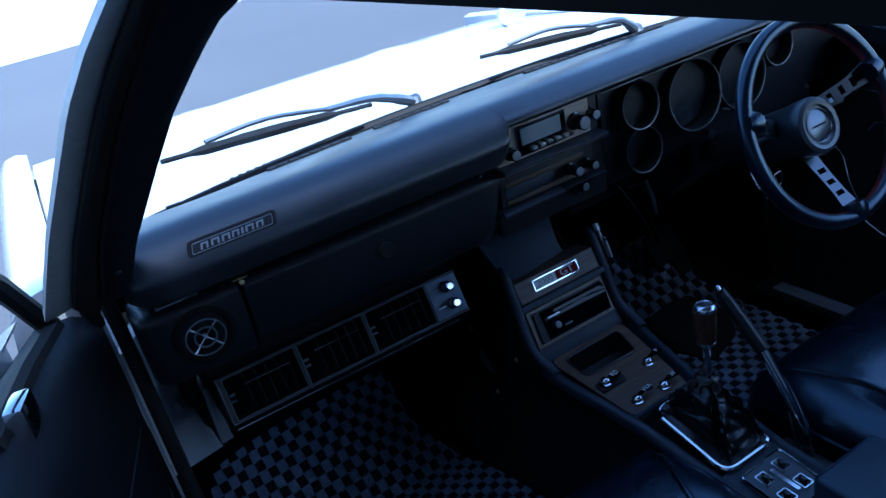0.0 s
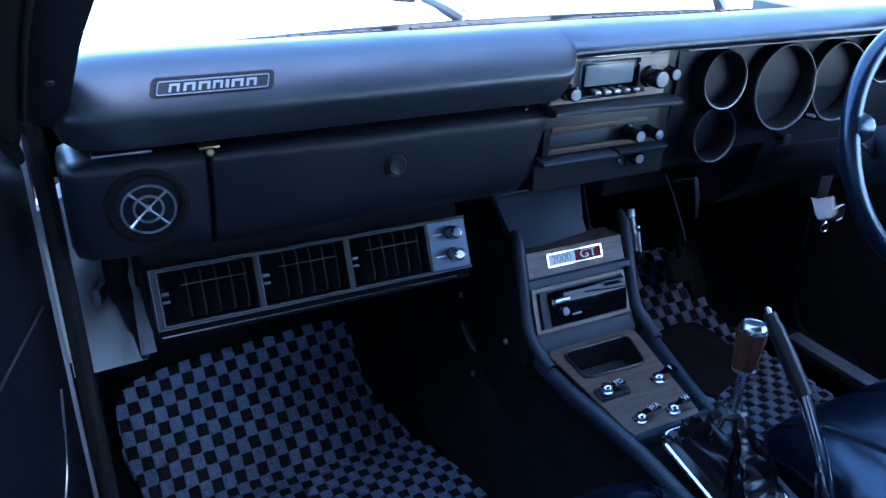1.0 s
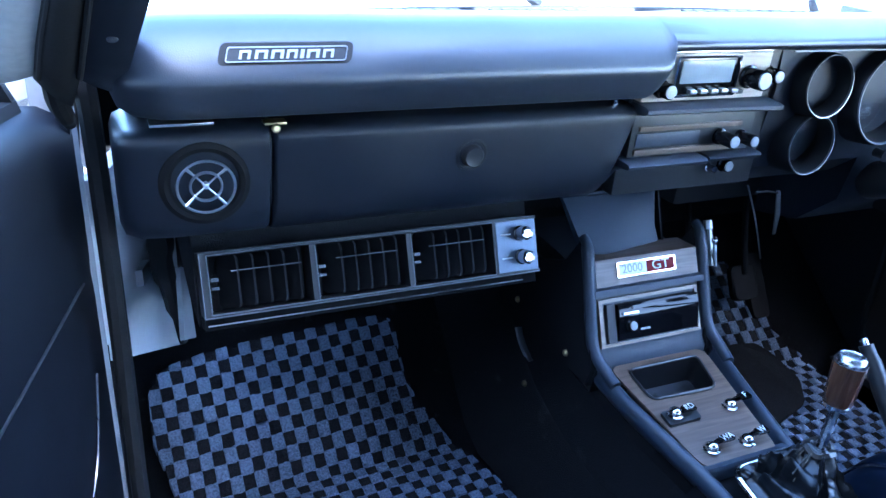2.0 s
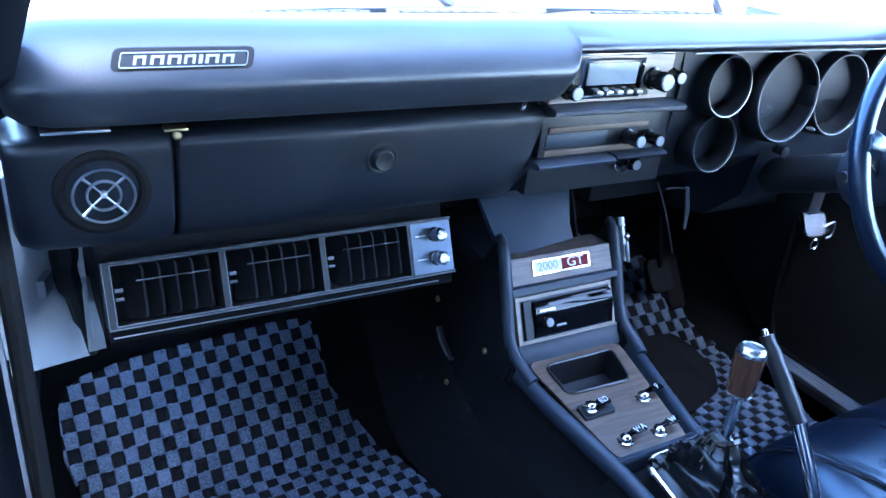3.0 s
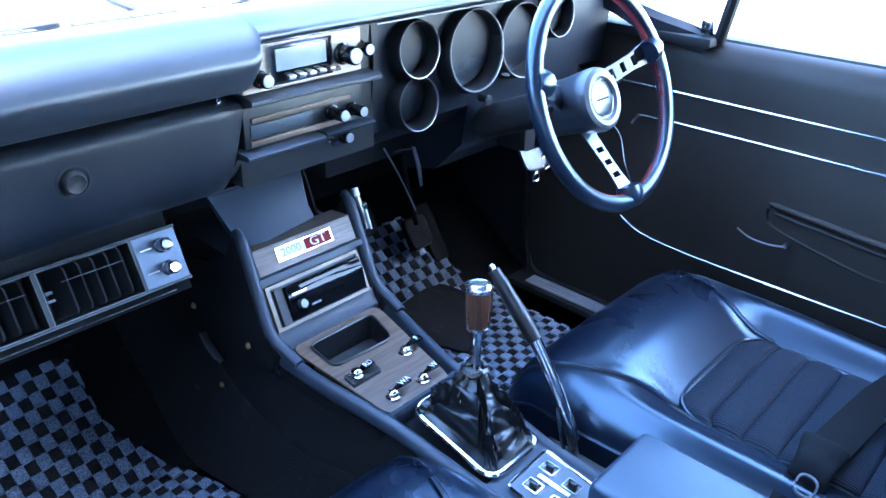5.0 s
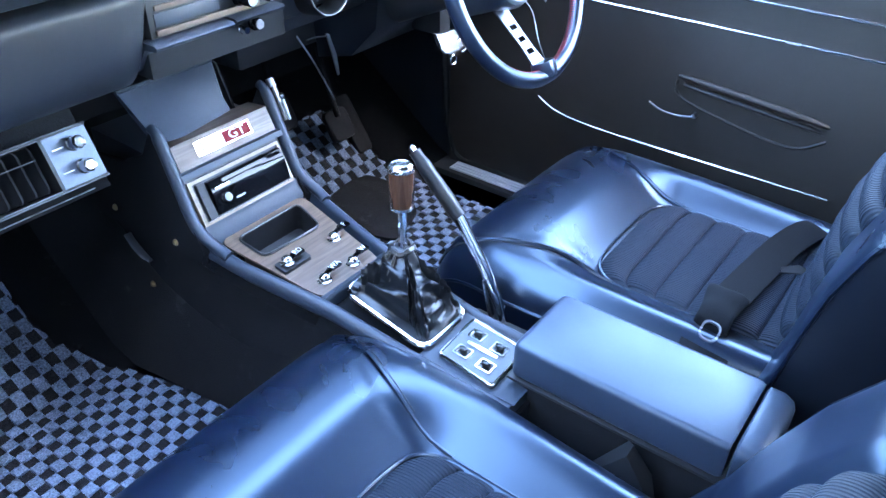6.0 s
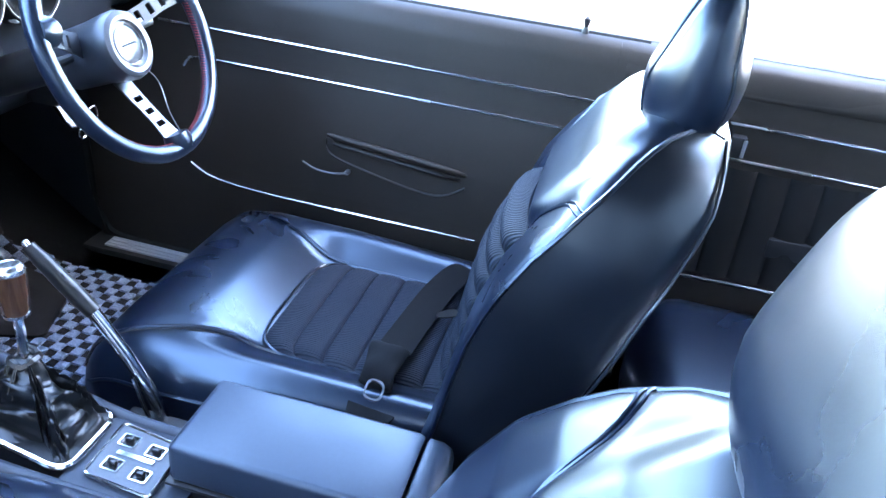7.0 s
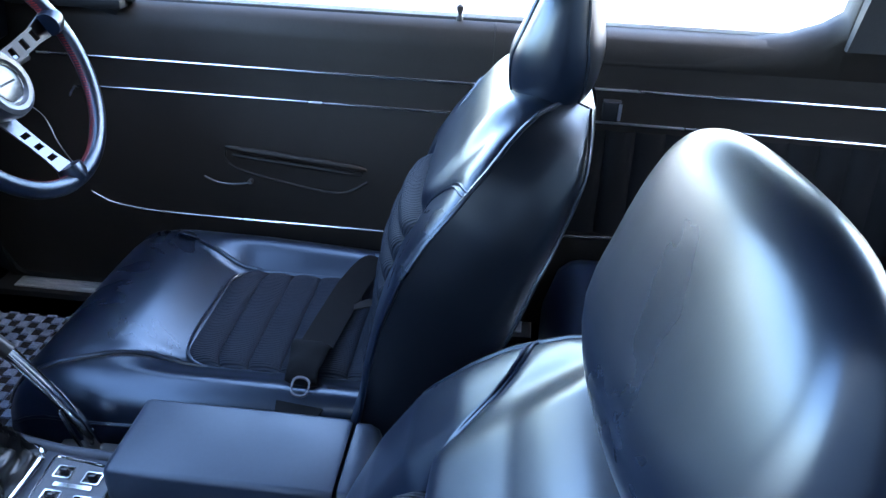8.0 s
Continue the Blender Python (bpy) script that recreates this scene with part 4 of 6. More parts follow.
part("core_below", box(0.14, 0.70, 0.14, 0.38, 0.66, 0.78, 0.01), PLASTIC, dash)

# centre stack
part("stack_backing", box(-0.122, 0.098, -0.030, 0.03, 0.775, 0.957, 0.003), PLASTIC, dash)
part("stack_ledge", loft([[(x, y, z + dz) for y, z in ((-0.03, 0.894), (-0.058, 0.8935), (-0.063, 0.891), (-0.063, 0.887), (-0.058, 0.884), (-0.03, 0.880))] for x, dz in ((-0.119, 0.0), (0.0, -0.001), (0.086, -0.003))]), PAD, dash, "grey ledge under the radio")
part("stack_foot", loft([[(x, y, z) for y, z in ((-0.03, 0.827), (-0.058, 0.8265), (-0.062, 0.824), (-0.060, 0.820), (-0.036, 0.817), (-0.012, 0.785))] for x in (-0.129, -0.06, -0.012)]), PAD, dash)
part("stack_foot", loft([[(x, y, z) for y, z in ((-0.03, 0.828), (-0.056, 0.8275), (-0.060, 0.825), (-0.058, 0.821), (-0.036, 0.818), (-0.012, 0.785))] for x in (-0.008, 0.03, 0.075)]), PANEL, dash)


def knob_at(name, x, y, z, r, h, mat, parent, face=None, axis=(0, -1, 0.05), label=""):
    k = part(name, lathe([(r * 1.12, 0), (r * 1.12, 0.003), (r * 0.92, 0.004), (r * 0.95, h - 0.002), (r * 0.86, h), (0, h)], (x, y, z), axis, 24), mat, parent, label)
    if face:
        a = Vector(axis).normalized()
        part("cap", lathe([(r * 0.8, 0), (r * 0.74, 0.0012), (0, 0.0014)], Vector((x, y, z)) + a * h, axis, 20), face, k)
    return k


radio = thing("car_radio", (0.0, -0.03, 0.90), "old car radio with wood-look face and push buttons", "radio")
part("faceplate", box(-0.117, 0.066, -0.044, -0.028, 0.895, 0.951, 0.002), RADIOWOOD, radio, "wood-look faceplate")
part("top_strip", box(-0.104, 0.062, -0.047, -0.040, 0.9505, 0.9535, 0.001), CHROME, radio)
part("tuner_frame", ring_plate([(x, -0.044, z) for x, z in rounded(-0.032, 0.924, 0.094, 0.047, 0.002)], [(x, -0.044, z) for x, z in rounded(-0.032, 0.924, 0.089, 0.042, 0.0015)], (0, -0.004, 0)), CHROME, radio)
part("tuner_body", box(-0.0765, 0.0125, -0.046, -0.040, 0.903, 0.945, 0.001), GLOSS, radio)
part("dial_window", box(-0.070, 0.006, -0.0475, -0.045, 0.916, 0.942, 0.001), SCREEN, radio, "grey tuner window")
for k in range(5):
    part("push_button", box(-0.056 + 0.0155 * k, -0.046 + 0.0155 * k, -0.053, -0.045, 0.9045, 0.9095, 0.001), SATIN, radio)
part("mode_button", box(0.018, 0.027, -0.050, -0.043, 0.902, 0.907, 0.001), PLASTIC, radio)
knob_at("volume_knob", -0.094, -0.044, 0.911, 0.0095, 0.020, GLOSS, radio, KNOBFACE)
knob_at("tuning_knob", 0.034, -0.044, 0.921, 0.0125, 0.028, GLOSS, radio, KNOBFACE)
knob_at("tone_knob", 0.066, -0.040, 0.923, 0.009, 0.022, GLOSS, radio, KNOBFACE)

heater = thing("heater_panel", (0.0, -0.03, 0.83), "heater control panel with wood-look strips and black knobs", "panel")
part("faceplate", box(-0.120, 0.066, -0.042, -0.028, 0.828, 0.879, 0.002), PLASTIC, heater)
part("upper_strip", box(-0.110, 0.045, -0.045, -0.041, 0.860, 0.866, 0.001), WOODX, heater, "wood-look strip")
part("lower_strip", box(-0.113, 0.045, -0.0455, -0.041, 0.831, 0.838, 0.001), WOODX, heater, "wood-look strip")
part("slot", box(-0.112, -0.018, -0.0435, -0.041, 0.841, 0.857, 0.001), GREY, heater, "grey slider slot")
knob_at("fan_knob", 0.012, -0.044, 0.848, 0.009, 0.028, GLOSS, heater, KNOBFACE)
knob_at("heat_knob", 0.046, -0.044, 0.846, 0.008, 0.026, GLOSS, heater, KNOBFACE)
knob_at("lighter", 0.040, -0.034, 0.806, 0.0085, 0.012, GLOSS, heater, KNOBFACE)
knob_at("pull_switch", 0.018, -0.032, 0.803, 0.005, 0.014, CHROME, heater)

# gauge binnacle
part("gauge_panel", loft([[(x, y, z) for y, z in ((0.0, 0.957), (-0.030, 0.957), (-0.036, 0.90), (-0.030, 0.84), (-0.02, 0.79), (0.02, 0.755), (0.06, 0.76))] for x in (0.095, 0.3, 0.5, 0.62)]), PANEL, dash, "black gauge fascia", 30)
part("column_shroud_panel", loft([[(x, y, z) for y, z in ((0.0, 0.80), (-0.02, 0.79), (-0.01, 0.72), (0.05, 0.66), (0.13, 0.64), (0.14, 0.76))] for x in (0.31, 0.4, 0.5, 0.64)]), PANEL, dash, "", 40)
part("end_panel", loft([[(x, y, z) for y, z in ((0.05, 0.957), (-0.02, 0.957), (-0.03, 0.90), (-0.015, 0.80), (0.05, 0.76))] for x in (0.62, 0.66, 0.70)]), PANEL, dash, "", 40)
AX = (0.0, -1.0, 0.10)
for x, z, r, dep in ((0.162, 0.905, 0.0385, 0.030), (0.286, 0.884, 0.0600, 0.030), (0.402, 0.883, 0.0575, 0.030), (0.498, 0.912, 0.036, 0.030), (0.164, 0.827, 0.0385, 0.028)):
    o = (x, -0.028, z)
    pod = part("gauge_pod", lathe([(r * 1.10, -0.012), (r * 1.08, dep * 0.6), (r * 1.055, dep - 0.002), (r * 1.03, dep), (r * 0.99, dep - 0.001), (r * 0.94, 0.0), (r * 0.93, -0.012)], o, AX, 40, caps=False), BEZEL, dash, "deep round black gauge pod")
    part("rim", lathe([(r * 0.985, dep - 0.002), (r * 1.0, dep + 0.0012), (r * 1.025, dep + 0.0014), (r * 1.04, dep - 0.001)], o, AX, 40, caps=False), RIM, pod, "thin dark metal rim")
    part("dial", lathe([(r * 0.94, -0.010), (0, -0.010)], o, AX, 32, caps=False), DIALFACE, pod)
    nd = bmesh.new()
    for k in range(11):
        a = radians(220 - 26 * k)
        c = Vector(o) + Vector((math.cos(a) * r * 0.74, 0.0075, math.sin(a) * r * 0.74))
        box(c.x - 0.0008, c.x + 0.0008, c.y - 0.0008, c.y, c.z - 0.0025, c.z + 0.0025, 0, bm=nd)
    tube([Vector(o) + Vector((0, 0.006, 0)), Vector(o) + Vector((-0.5 * r, 0.006, -0.45 * r))], 0.0009, 5, bm=nd)
    part("needle_and_marks", nd, WHITE, pod)
    g = part("dial_glass", lathe([(r * 0.95, 0.004), (0, 0.0045)], o, AX, 32, caps=False), DIALGLASS, pod)
    g.visible_shadow = False
part("trip_knob", lathe([(0.005, 0), (0.0055, 0.010), (0.004, 0.013), (0, 0.013)], (0.366, -0.046, 0.838), (0, -1, 0.1), 14), WHITE, dash, "small white trip knob")
part("brow_strip", box(0.078, 0.60, -0.064, -0.060, 0.9535, 0.9552, 0.0008), RIM, dash, "thin bright line under the brow")
part("choke_knob", lathe([(0.007, 0), (0.006, 0.012), (0.009, 0.018), (0, 0.02)], (0.33, -0.03, 0.80), (0, -1, 0), 14), PLASTIC, dash)

# bracket with a key ring under the dash
br = thing("key_bracket", (0.455, -0.05, 0.69), "bright bent metal bracket under the dashboard", "bracket")
quad = [(0.430, 0.686, 0.012), (0.486, 0.680, 0.012), (0.490, 0.654, -0.004), (0.482, 0.648, -0.004), (0.438, 0.652, -0.004), (0.432, 0.662, 0.0)]
part("wire_loop", tube([(0.478, -0.056, 0.662), (0.500, -0.058, 0.668), (0.504, -0.058, 0.645), (0.490, -0.058, 0.640)], 0.0016, 6, per=4), RIM, br)
part("plate", loft([[(x, -0.056 + dy, z) for x, z, dy in quad], [(x, -0.048 + dy, z) for x, z, dy in quad]]), BRIGHT, br)
part("ring", tube([(0.462 + 0.009 * math.cos(k * math.tau / 16), -0.060, 0.634 + 0.009 * math.sin(k * math.tau / 16)) for k in range(16)], 0.002, 6, closed=True), CHROME, br)
part("mount", box(0.44, 0.47, -0.045, 0.02, 0.680, 0.74, 0.003), PLASTIC, br)

# ---- under-dash air conditioner ----
ac = thing("air_conditioner", (-0.40, 0.06, 0.66), "under-dash air conditioner with three louvred outlets and chrome knobs", "air conditioner")


def ac_pt(x, v, out=0.0):
    """On the slanted front face: v from 0 at the bottom to 1 at the top."""
    y, z = lerp(-0.019, 0.010, v), lerp(0.678, 0.740, v)
    n = Vector((0, -0.906, 0.424))
    return Vector((x, y, z)) + n * out


part("housing", loft([[(x, y, z) for y, z in ((0.046, 0.742), (0.010, 0.660), (0.012, 0.650), (0.10, 0.640), (0.22, 0.66), (0.22, 0.765), (0.06, 0.765))] for x in (-0.606, -0.4, -0.196)]), CONSIDE, ac, "black housing")


def slab(x0, x1, v0, v1, o0, o1):
    return loft([[ac_pt(x0, v0, o), ac_pt(x1, v0, o), ac_pt(x1, v1, o), ac_pt(x0, v1, o)] for o in (o0, o1)])


fr = slab(-0.603, -0.204, 0.955, 1.0, -0.040, 0.006)
for s in (slab(-0.603, -0.204, 0.0, 0.045, -0.040, 0.006), ):
    me0 = bpy.data.meshes.new("tmp")
    s.to_mesh(me0)
    fr.from_mesh(me0)
    s.free()
for x0, x1 in ((-0.603, -0.5955), (-0.4875, -0.481), (-0.375, -0.369), (-0.264, -0.260)):
    s = slab(x0, x1, 0.045, 0.955, -0.040, 0.006)
    me0 = bpy.data.meshes.new("tmp")
    s.to_mesh(me0)
    fr.from_mesh(me0)
    s.free()
part("frame", fr, LOUVRE, ac, "dark outlet frame")
for a, b in ((ac_pt(-0.603, 1.0, 0.006), ac_pt(-0.204, 1.0, 0.006)), (ac_pt(-0.603, 0.0, 0.006), ac_pt(-0.204, 0.0, 0.006)), (ac_pt(-0.5955, 0.045, 0.006), ac_pt(-0.264, 0.045, 0.006)), (ac_pt(-0.5955, 0.955, 0.006), ac_pt(-0.264, 0.955, 0.006)), (ac_pt(-0.603, 0.0, 0.006), ac_pt(-0.603, 1.0, 0.006)), (ac_pt(-0.5955, 0.045, 0.006), ac_pt(-0.5955, 0.955, 0.006)), (ac_pt(-0.481, 0.045, 0.006), ac_pt(-0.481, 0.955, 0.006)), (ac_pt(-0.369, 0.045, 0.006), ac_pt(-0.369, 0.955, 0.006))):
    part("edge_line", tube([a, b], 0.0008, 6), DULLEDGE, ac, "thin dull silver edge line")
part("lower_lip", slab(-0.603, -0.204, -0.20, 0.0, -0.040, -0.006), PEDAL, ac)
part("lower_line", tube([ac_pt(-0.60, -0.13, -0.002), ac_pt(-0.225, -0.13, -0.002)], 0.0007, 6), SATIN, ac, "thin bright line")
for x0, x1 in ((-0.595, -0.488), (-0.4805, -0.3755), (-0.3685, -0.2645)):
    part("outlet_back", slab(x0, x1, 0.045, 0.955, -0.042, -0.036), LOUVRE, ac)
    for n in range(5):
        xc = lerp(x0, x1, 0.20 + 0.155 * n)
        part("louvre", loft([[ac_pt(xc - 0.010 * k, v, -0.024 * k), ac_pt(xc + 0.003 * k, v, -0.010 * k), ac_pt(xc + 0.008 * k, v, -0.001), ac_pt(xc + 0.0105 * k, v, -0.001), ac_pt(xc + 0.0055 * k, v, -0.012 * k), ac_pt(xc - 0.0075 * k, v, -0.024 * k)] for v, k in ((0.10, 0.75), (0.16, 1.0), (0.86, 1.0), (0.92, 0.75))]), VANE, ac)
    part("louvre_bar", tube([ac_pt(lerp(x0, x1, 0.22), 0.68, 0.0005), ac_pt(lerp(x0, x1, 0.92), 0.68, 0.0005)], 0.0008, 6), DULLEDGE, ac, "thin bright bar")
    part("louvre_tab", slab(lerp(x0, x1, 0.02), lerp(x0, x1, 0.09), 0.55, 0.60, 0.001, 0.005), DULLEDGE, ac)
    part("louvre_tab", slab(lerp(x0, x1, 0.02), lerp(x0, x1, 0.09), 0.42, 0.46, 0.001, 0.005), DULLEDGE, ac)
part("control_plate", slab(-0.260, -0.206, 0.05, 0.95, 0.0, 0.0068), PLATE, ac, "brushed metal control plate")
for v in (0.30, 0.72):
    kb = part("control_knob", lathe([(0.0092, 0), (0.0092, 0.002), (0.0076, 0.003), (0.0072, 0.005), (0, 0.005)], ac_pt(-0.228, v, 0.0068), (0, -0.906, 0.424), 16), GLOSS, ac, "black collar with a faceted chrome knob")
    part("cap", lathe([(0.0062, 0.0045), (0.0088, 0.0058), (0.0084, 0.0185), (0.0070, 0.0208), (0.0052, 0.0195), (0, 0.0195)], ac_pt(-0.228, v, 0.0068), (0, -0.906, 0.424), 8), CHROME, kb, "faceted chrome knob", 20)
    part("mark", slab(-0.254, -0.240, v - 0.012, v + 0.012, 0.0068, 0.0072), WHITE, ac)

# ---- centre console ----
con = thing("centre_console", (0.01, -0.2, FLOOR), "grey-black centre console with walnut panels", "console")


def con_sec(y, inset=0.0, lower=0.0):
    """Top edges of the console at y: left x, right x, height."""
    l = curve(y, [(-0.53, -0.062), (-0.40, -0.066), (-0.25, -0.080), (-0.115, -0.106), (-0.05, -0.112), (0.0, -0.114)])
    r = curve(y, [(-0.53, 0.066), (-0.40, 0.066), (-0.25, 0.071), (-0.17, 0.082), (-0.10, 0.094), (-0.05, 0.102), (0.0, 0.106)])
    z = curve(y, [(-0.53, 0.470), (-0.40, 0.476), (-0.25, 0.503), (-0.06, 0.532), (0.0, 0.54)])
    return l + inset, r - inset, z - lower


def con_body():
    secs = []
    for k in range(21):
        y = lerp(0.20, -0.225, k / 11) if k < 12 else lerp(-0.235, -0.53, (k - 12) / 8)
        l, r, z = con_sec(y, 0.006, 0.050 if k < 12 else 0.022)
        secs.append([(l - 0.020, y, 0.30), (l - 0.012, y, 0.42), (l - 0.002, y, z - 0.03), (l, y, z), (r, y, z), (r + 0.002, y, z - 0.03), (r + 0.012, y, 0.42), (r + 0.020, y, 0.30)])
    return loft(secs)


part("body", con_body(), CONSIDE, con, "", 50)


def con_rail(side):
    secs = []
    for k in range(23):
        y = lerp(0.01, -0.525, k / 22)
        l, r, z = con_sec(y)
        x = l if side < 0 else r
        s = -side
        secs.append([(x - s * 0.001, y, z - 0.018), (x - s * 0.003, y, z - 0.010), (x, y, z - 0.002), (x + s * 0.006, y, z + 0.002), (x + s * 0.012, y, z), (x + s * 0.015, y, z - 0.006), (x + s * 0.016, y, z - 0.04)])
    return loft(secs)


part("left_rail", con_rail(-1), GREY, con, "", 60)
part("right_rail", con_rail(1), GREY, con, "", 60)


def top_z(y):
    return con_sec(y)[2]


def on_top(x, y, h=0.0):
    return Vector((x, y, top_z(y) + h))


# walnut panel with its open tray
tray = soft_loop([(0.051, -0.067), (-0.068, -0.067), (-0.067, -0.122), (0.038, -0.126)], 0.012)
panel_out = soft_loop([(0.073, -0.053), (-0.090, -0.053), (-0.068, -0.236), (0.046, -0.240)], 0.02)
part("walnut_panel", ring_plate([on_top(x, y, -0.006) for x, y in panel_out], [on_top(x, y, -0.006) for x, y in tray], (0, 0, 0.003)), WOODX, con, "walnut veneer switch panel", 30)
part("tray_rim", tube([on_top(x, y, -0.001) for x, y in tray], 0.0022, 6, closed=True), PLASTIC, con)
part("tray", loft([[on_top(lerp(-0.012, x, s), lerp(-0.095, y, s), h) for x, y in tray] for s, h in ((1.0, -0.003), (0.97, -0.042), (0.6, -0.044), (0.05, -0.044))], caps=False), LOUVRE, con, "dark open tray")
part("front_slope", loft([[(x, -0.041, 0.556), (x, -0.045, 0.544), (x, -0.054, 0.534), (x, -0.054, 0.515), (x, -0.02, 0.515)] for x in (-0.108, 0.090)]), GREY, con, "", 50)
part("mid_bridge", loft([[on_top(x, -0.238, 0.0), on_top(x, -0.241, -0.003), on_top(x, -0.241, -0.02), on_top(x, -0.224, -0.02), on_top(x, -0.228, -0.004)] for x in (-0.07, 0.066)]), GREY, con, "", 50)
part("rear_deck", loft([[on_top(x, y, h) for x, h in ((con_sec(y, 0.014)[0], -0.004), (con_sec(y, 0.014)[1], -0.004), (con_sec(y, 0.014)[1], -0.02), (con_sec(y, 0.014)[0], -0.02))] for y in (-0.385, -0.45, -0.525)]), GREY, con)


def toggle(x, y, plate_on, mark, lean):
    t = part("toggle_switch", lathe([(0.0105, 0), (0.0105, 0.002), (0.0085, 0.003), (0.0088, 0.006), (0.0072, 0.0095), (0.004, 0.0115), (0, 0.012)], on_top(x, y, 0.003 if plate_on else -0.003), (0, 0.1, 1), 16), CHROME, con, "chrome toggle switch")
    a, b = on_top(x, y, 0.007), on_top(x + 0.020, y + 0.001, 0.010)
    part("lever", tube([a, a.lerp(b, 0.3), b], [0.003, 0.0045, 0.006], 8, flat=0.55), GLOSS, t)
    tb = part("tab", box(x + 0.011, x + 0.030, y - 0.005, y + 0.005, top_z(y) + 0.0085, top_z(y) + 0.0125, 0.001), GLOSS, t)
    lettering("letters", mark, (x + 0.0205, y, top_z(y) + 0.0131), (1, 0.15, 0), (-0.15, 1, 0.1), 0.0115, WHITE, tb, 0.0003)


rdp = soft_loop([(-0.022, -0.146), (-0.072, -0.146), (-0.072, -0.168), (-0.022, -0.168)], 0.003)
part("switch_plate", plate([on_top(x, y, -0.003) for x, y in rdp], (0, 0, 0.005)), PLASTIC, con, "black plastic switch plate")
toggle(-0.058, -0.157, True, "RD", 1)
toggle(0.032, -0.160, False, "F", 1)
toggle(0.012, -0.215, False, "W", 1)
toggle(-0.042, -0.212, False, "WA", 1)

# power window switch plate
pw = part("window_switch_plate", plate([on_top(x, y, -0.004) for x, y in soft_loop([(0.044, -0.403), (-0.038, -0.406), (-0.042, -0.490), (0.036, -0.488)], 0.006)], (0, 0, 0.006)), SWPLATE, con, "bright plate with four small switches")
part("plate_edge", tube([on_top(x, y, 0.002) for x, y in soft_loop([(0.044, -0.403), (-0.038, -0.406), (-0.042, -0.490), (0.036, -0.488)], 0.006)], 0.002, 6, closed=True), CHROME, pw)
for dx, dy in ((-0.0175, -0.429), (0.0200, -0.426), (-0.0205, -0.466), (0.0160, -0.463)):
    loopo = soft_loop([(dx + 0.0095, dy + 0.011), (dx - 0.0095, dy + 0.011), (dx - 0.0095, dy - 0.011), (dx + 0.0095, dy - 0.011)], 0.003)
    loopi = soft_loop([(dx + 0.0078, dy + 0.0092), (dx - 0.0078, dy + 0.0092), (dx - 0.0078, dy - 0.0092), (dx + 0.0078, dy - 0.0092)], 0.002)
    part("switch_frame", ring_plate([on_top(x, y, 0.002) for x, y in loopo], [on_top(x, y, 0.002) for x, y in loopi], (0, 0, 0.003)), CHROME, pw)
    part("rocker", box(dx - 0.0078, dx + 0.0078, dy - 0.0092, dy + 0.0092, top_z(dy) + 0.0015, top_z(dy) + 0.003, 0.0005), GLOSS, pw)
    part("rocker_lever", box(dx - 0.003, dx + 0.003, dy - 0.006, dy + 0.004, top_z(dy) + 0.003, top_z(dy) + 0.011, 0.0015), GLOSS, pw)
part("centre_bar", loft([[on_top(x, y, h) for x, h in ((-0.003, 0.002), (0.003, 0.002), (0.003, 0.006), (-0.003, 0.006))] for y in (-0.424, -0.470)]), CHROME, pw)

# riser: storage bin, badge panel and the cassette slot
def riser_edges(v):
    """The riser leans a little: x of its two edges at height v."""
    return lerp(-0.1125, -0.1010, v), lerp(0.084, 0.0915, v)


def riser_pt(x, v, out=0.0):
    """v 0 at the foot of the riser, 1 at its top edge."""
    y, z = lerp(-0.044, 0.040, v), lerp(0.552, 0.692, v)
    left, right = riser_edges(v)
    return Vector((lerp(left, right, (x + 0.112) / 0.226), y, z)) + Vector((0, -0.857, 0.514)) * out


def riser_slab(x0, x1, v0, v1, o0, o1, bm=None):
    return loft([[riser_pt(x0, v0, o), riser_pt(x1, v0, o), riser_pt(x1, v1, o), riser_pt(x0, v1, o)] for o in (o0, o1)], bm=bm)


def riser_side(k):
    """Side wall under the left (0) or right (1) edge."""
    prof = [(0.21, 0.60), (0.10, 0.615), (0.048, 0.640), (0.036, 0.686), (0.024, 0.682), (-0.046, 0.556), (-0.062, 0.532), (-0.052, 0.500), (0.21, 0.49)]
    bm = loft([[(x, y, z) for y, z in prof] for x in (-0.0075, 0.0075)])
    bmesh.ops.bevel(bm, geom=[e for e in bm.edges], offset=0.005, segments=3, affect="EDGES")
    for v in bm.verts:
        v.co.x += riser_edges(max(0.0, min(1.0, (v.co.z - 0.552) / 0.14)))[k]
    return bm


RIMLINE = [(0.036, 0.685), (0.021, 0.674), (-0.010, 0.615), (-0.040, 0.560), (-0.052, 0.545), (-0.066, 0.535), (-0.090, 0.5262)]
for k, nm in ((0, "riser_left"), (1, "riser_right")):
    part(nm, riser_side(k), CONSIDE, con, "", 40)
    line = [(riser_edges((z - 0.552) / 0.14)[k], y, z) for y, z in RIMLINE[:4]]
    line += [(con_sec(y, 0.006)[k], y, z) for y, z in RIMLINE[5:]]
    part("riser_rim", tube(line, [0.0070] + [0.0088] * (len(line) - 1), 10, per=4), GREY, con, "rounded grey edge", 70)
part("riser_core", loft([[(x, y, z) for y, z in ((-0.046, 0.53), (0.006, 0.636), (0.10, 0.640), (0.19, 0.640), (0.19, 0.40), (-0.04, 0.40))] for x in (-0.105, 0.084)]), PLASTIC, con)
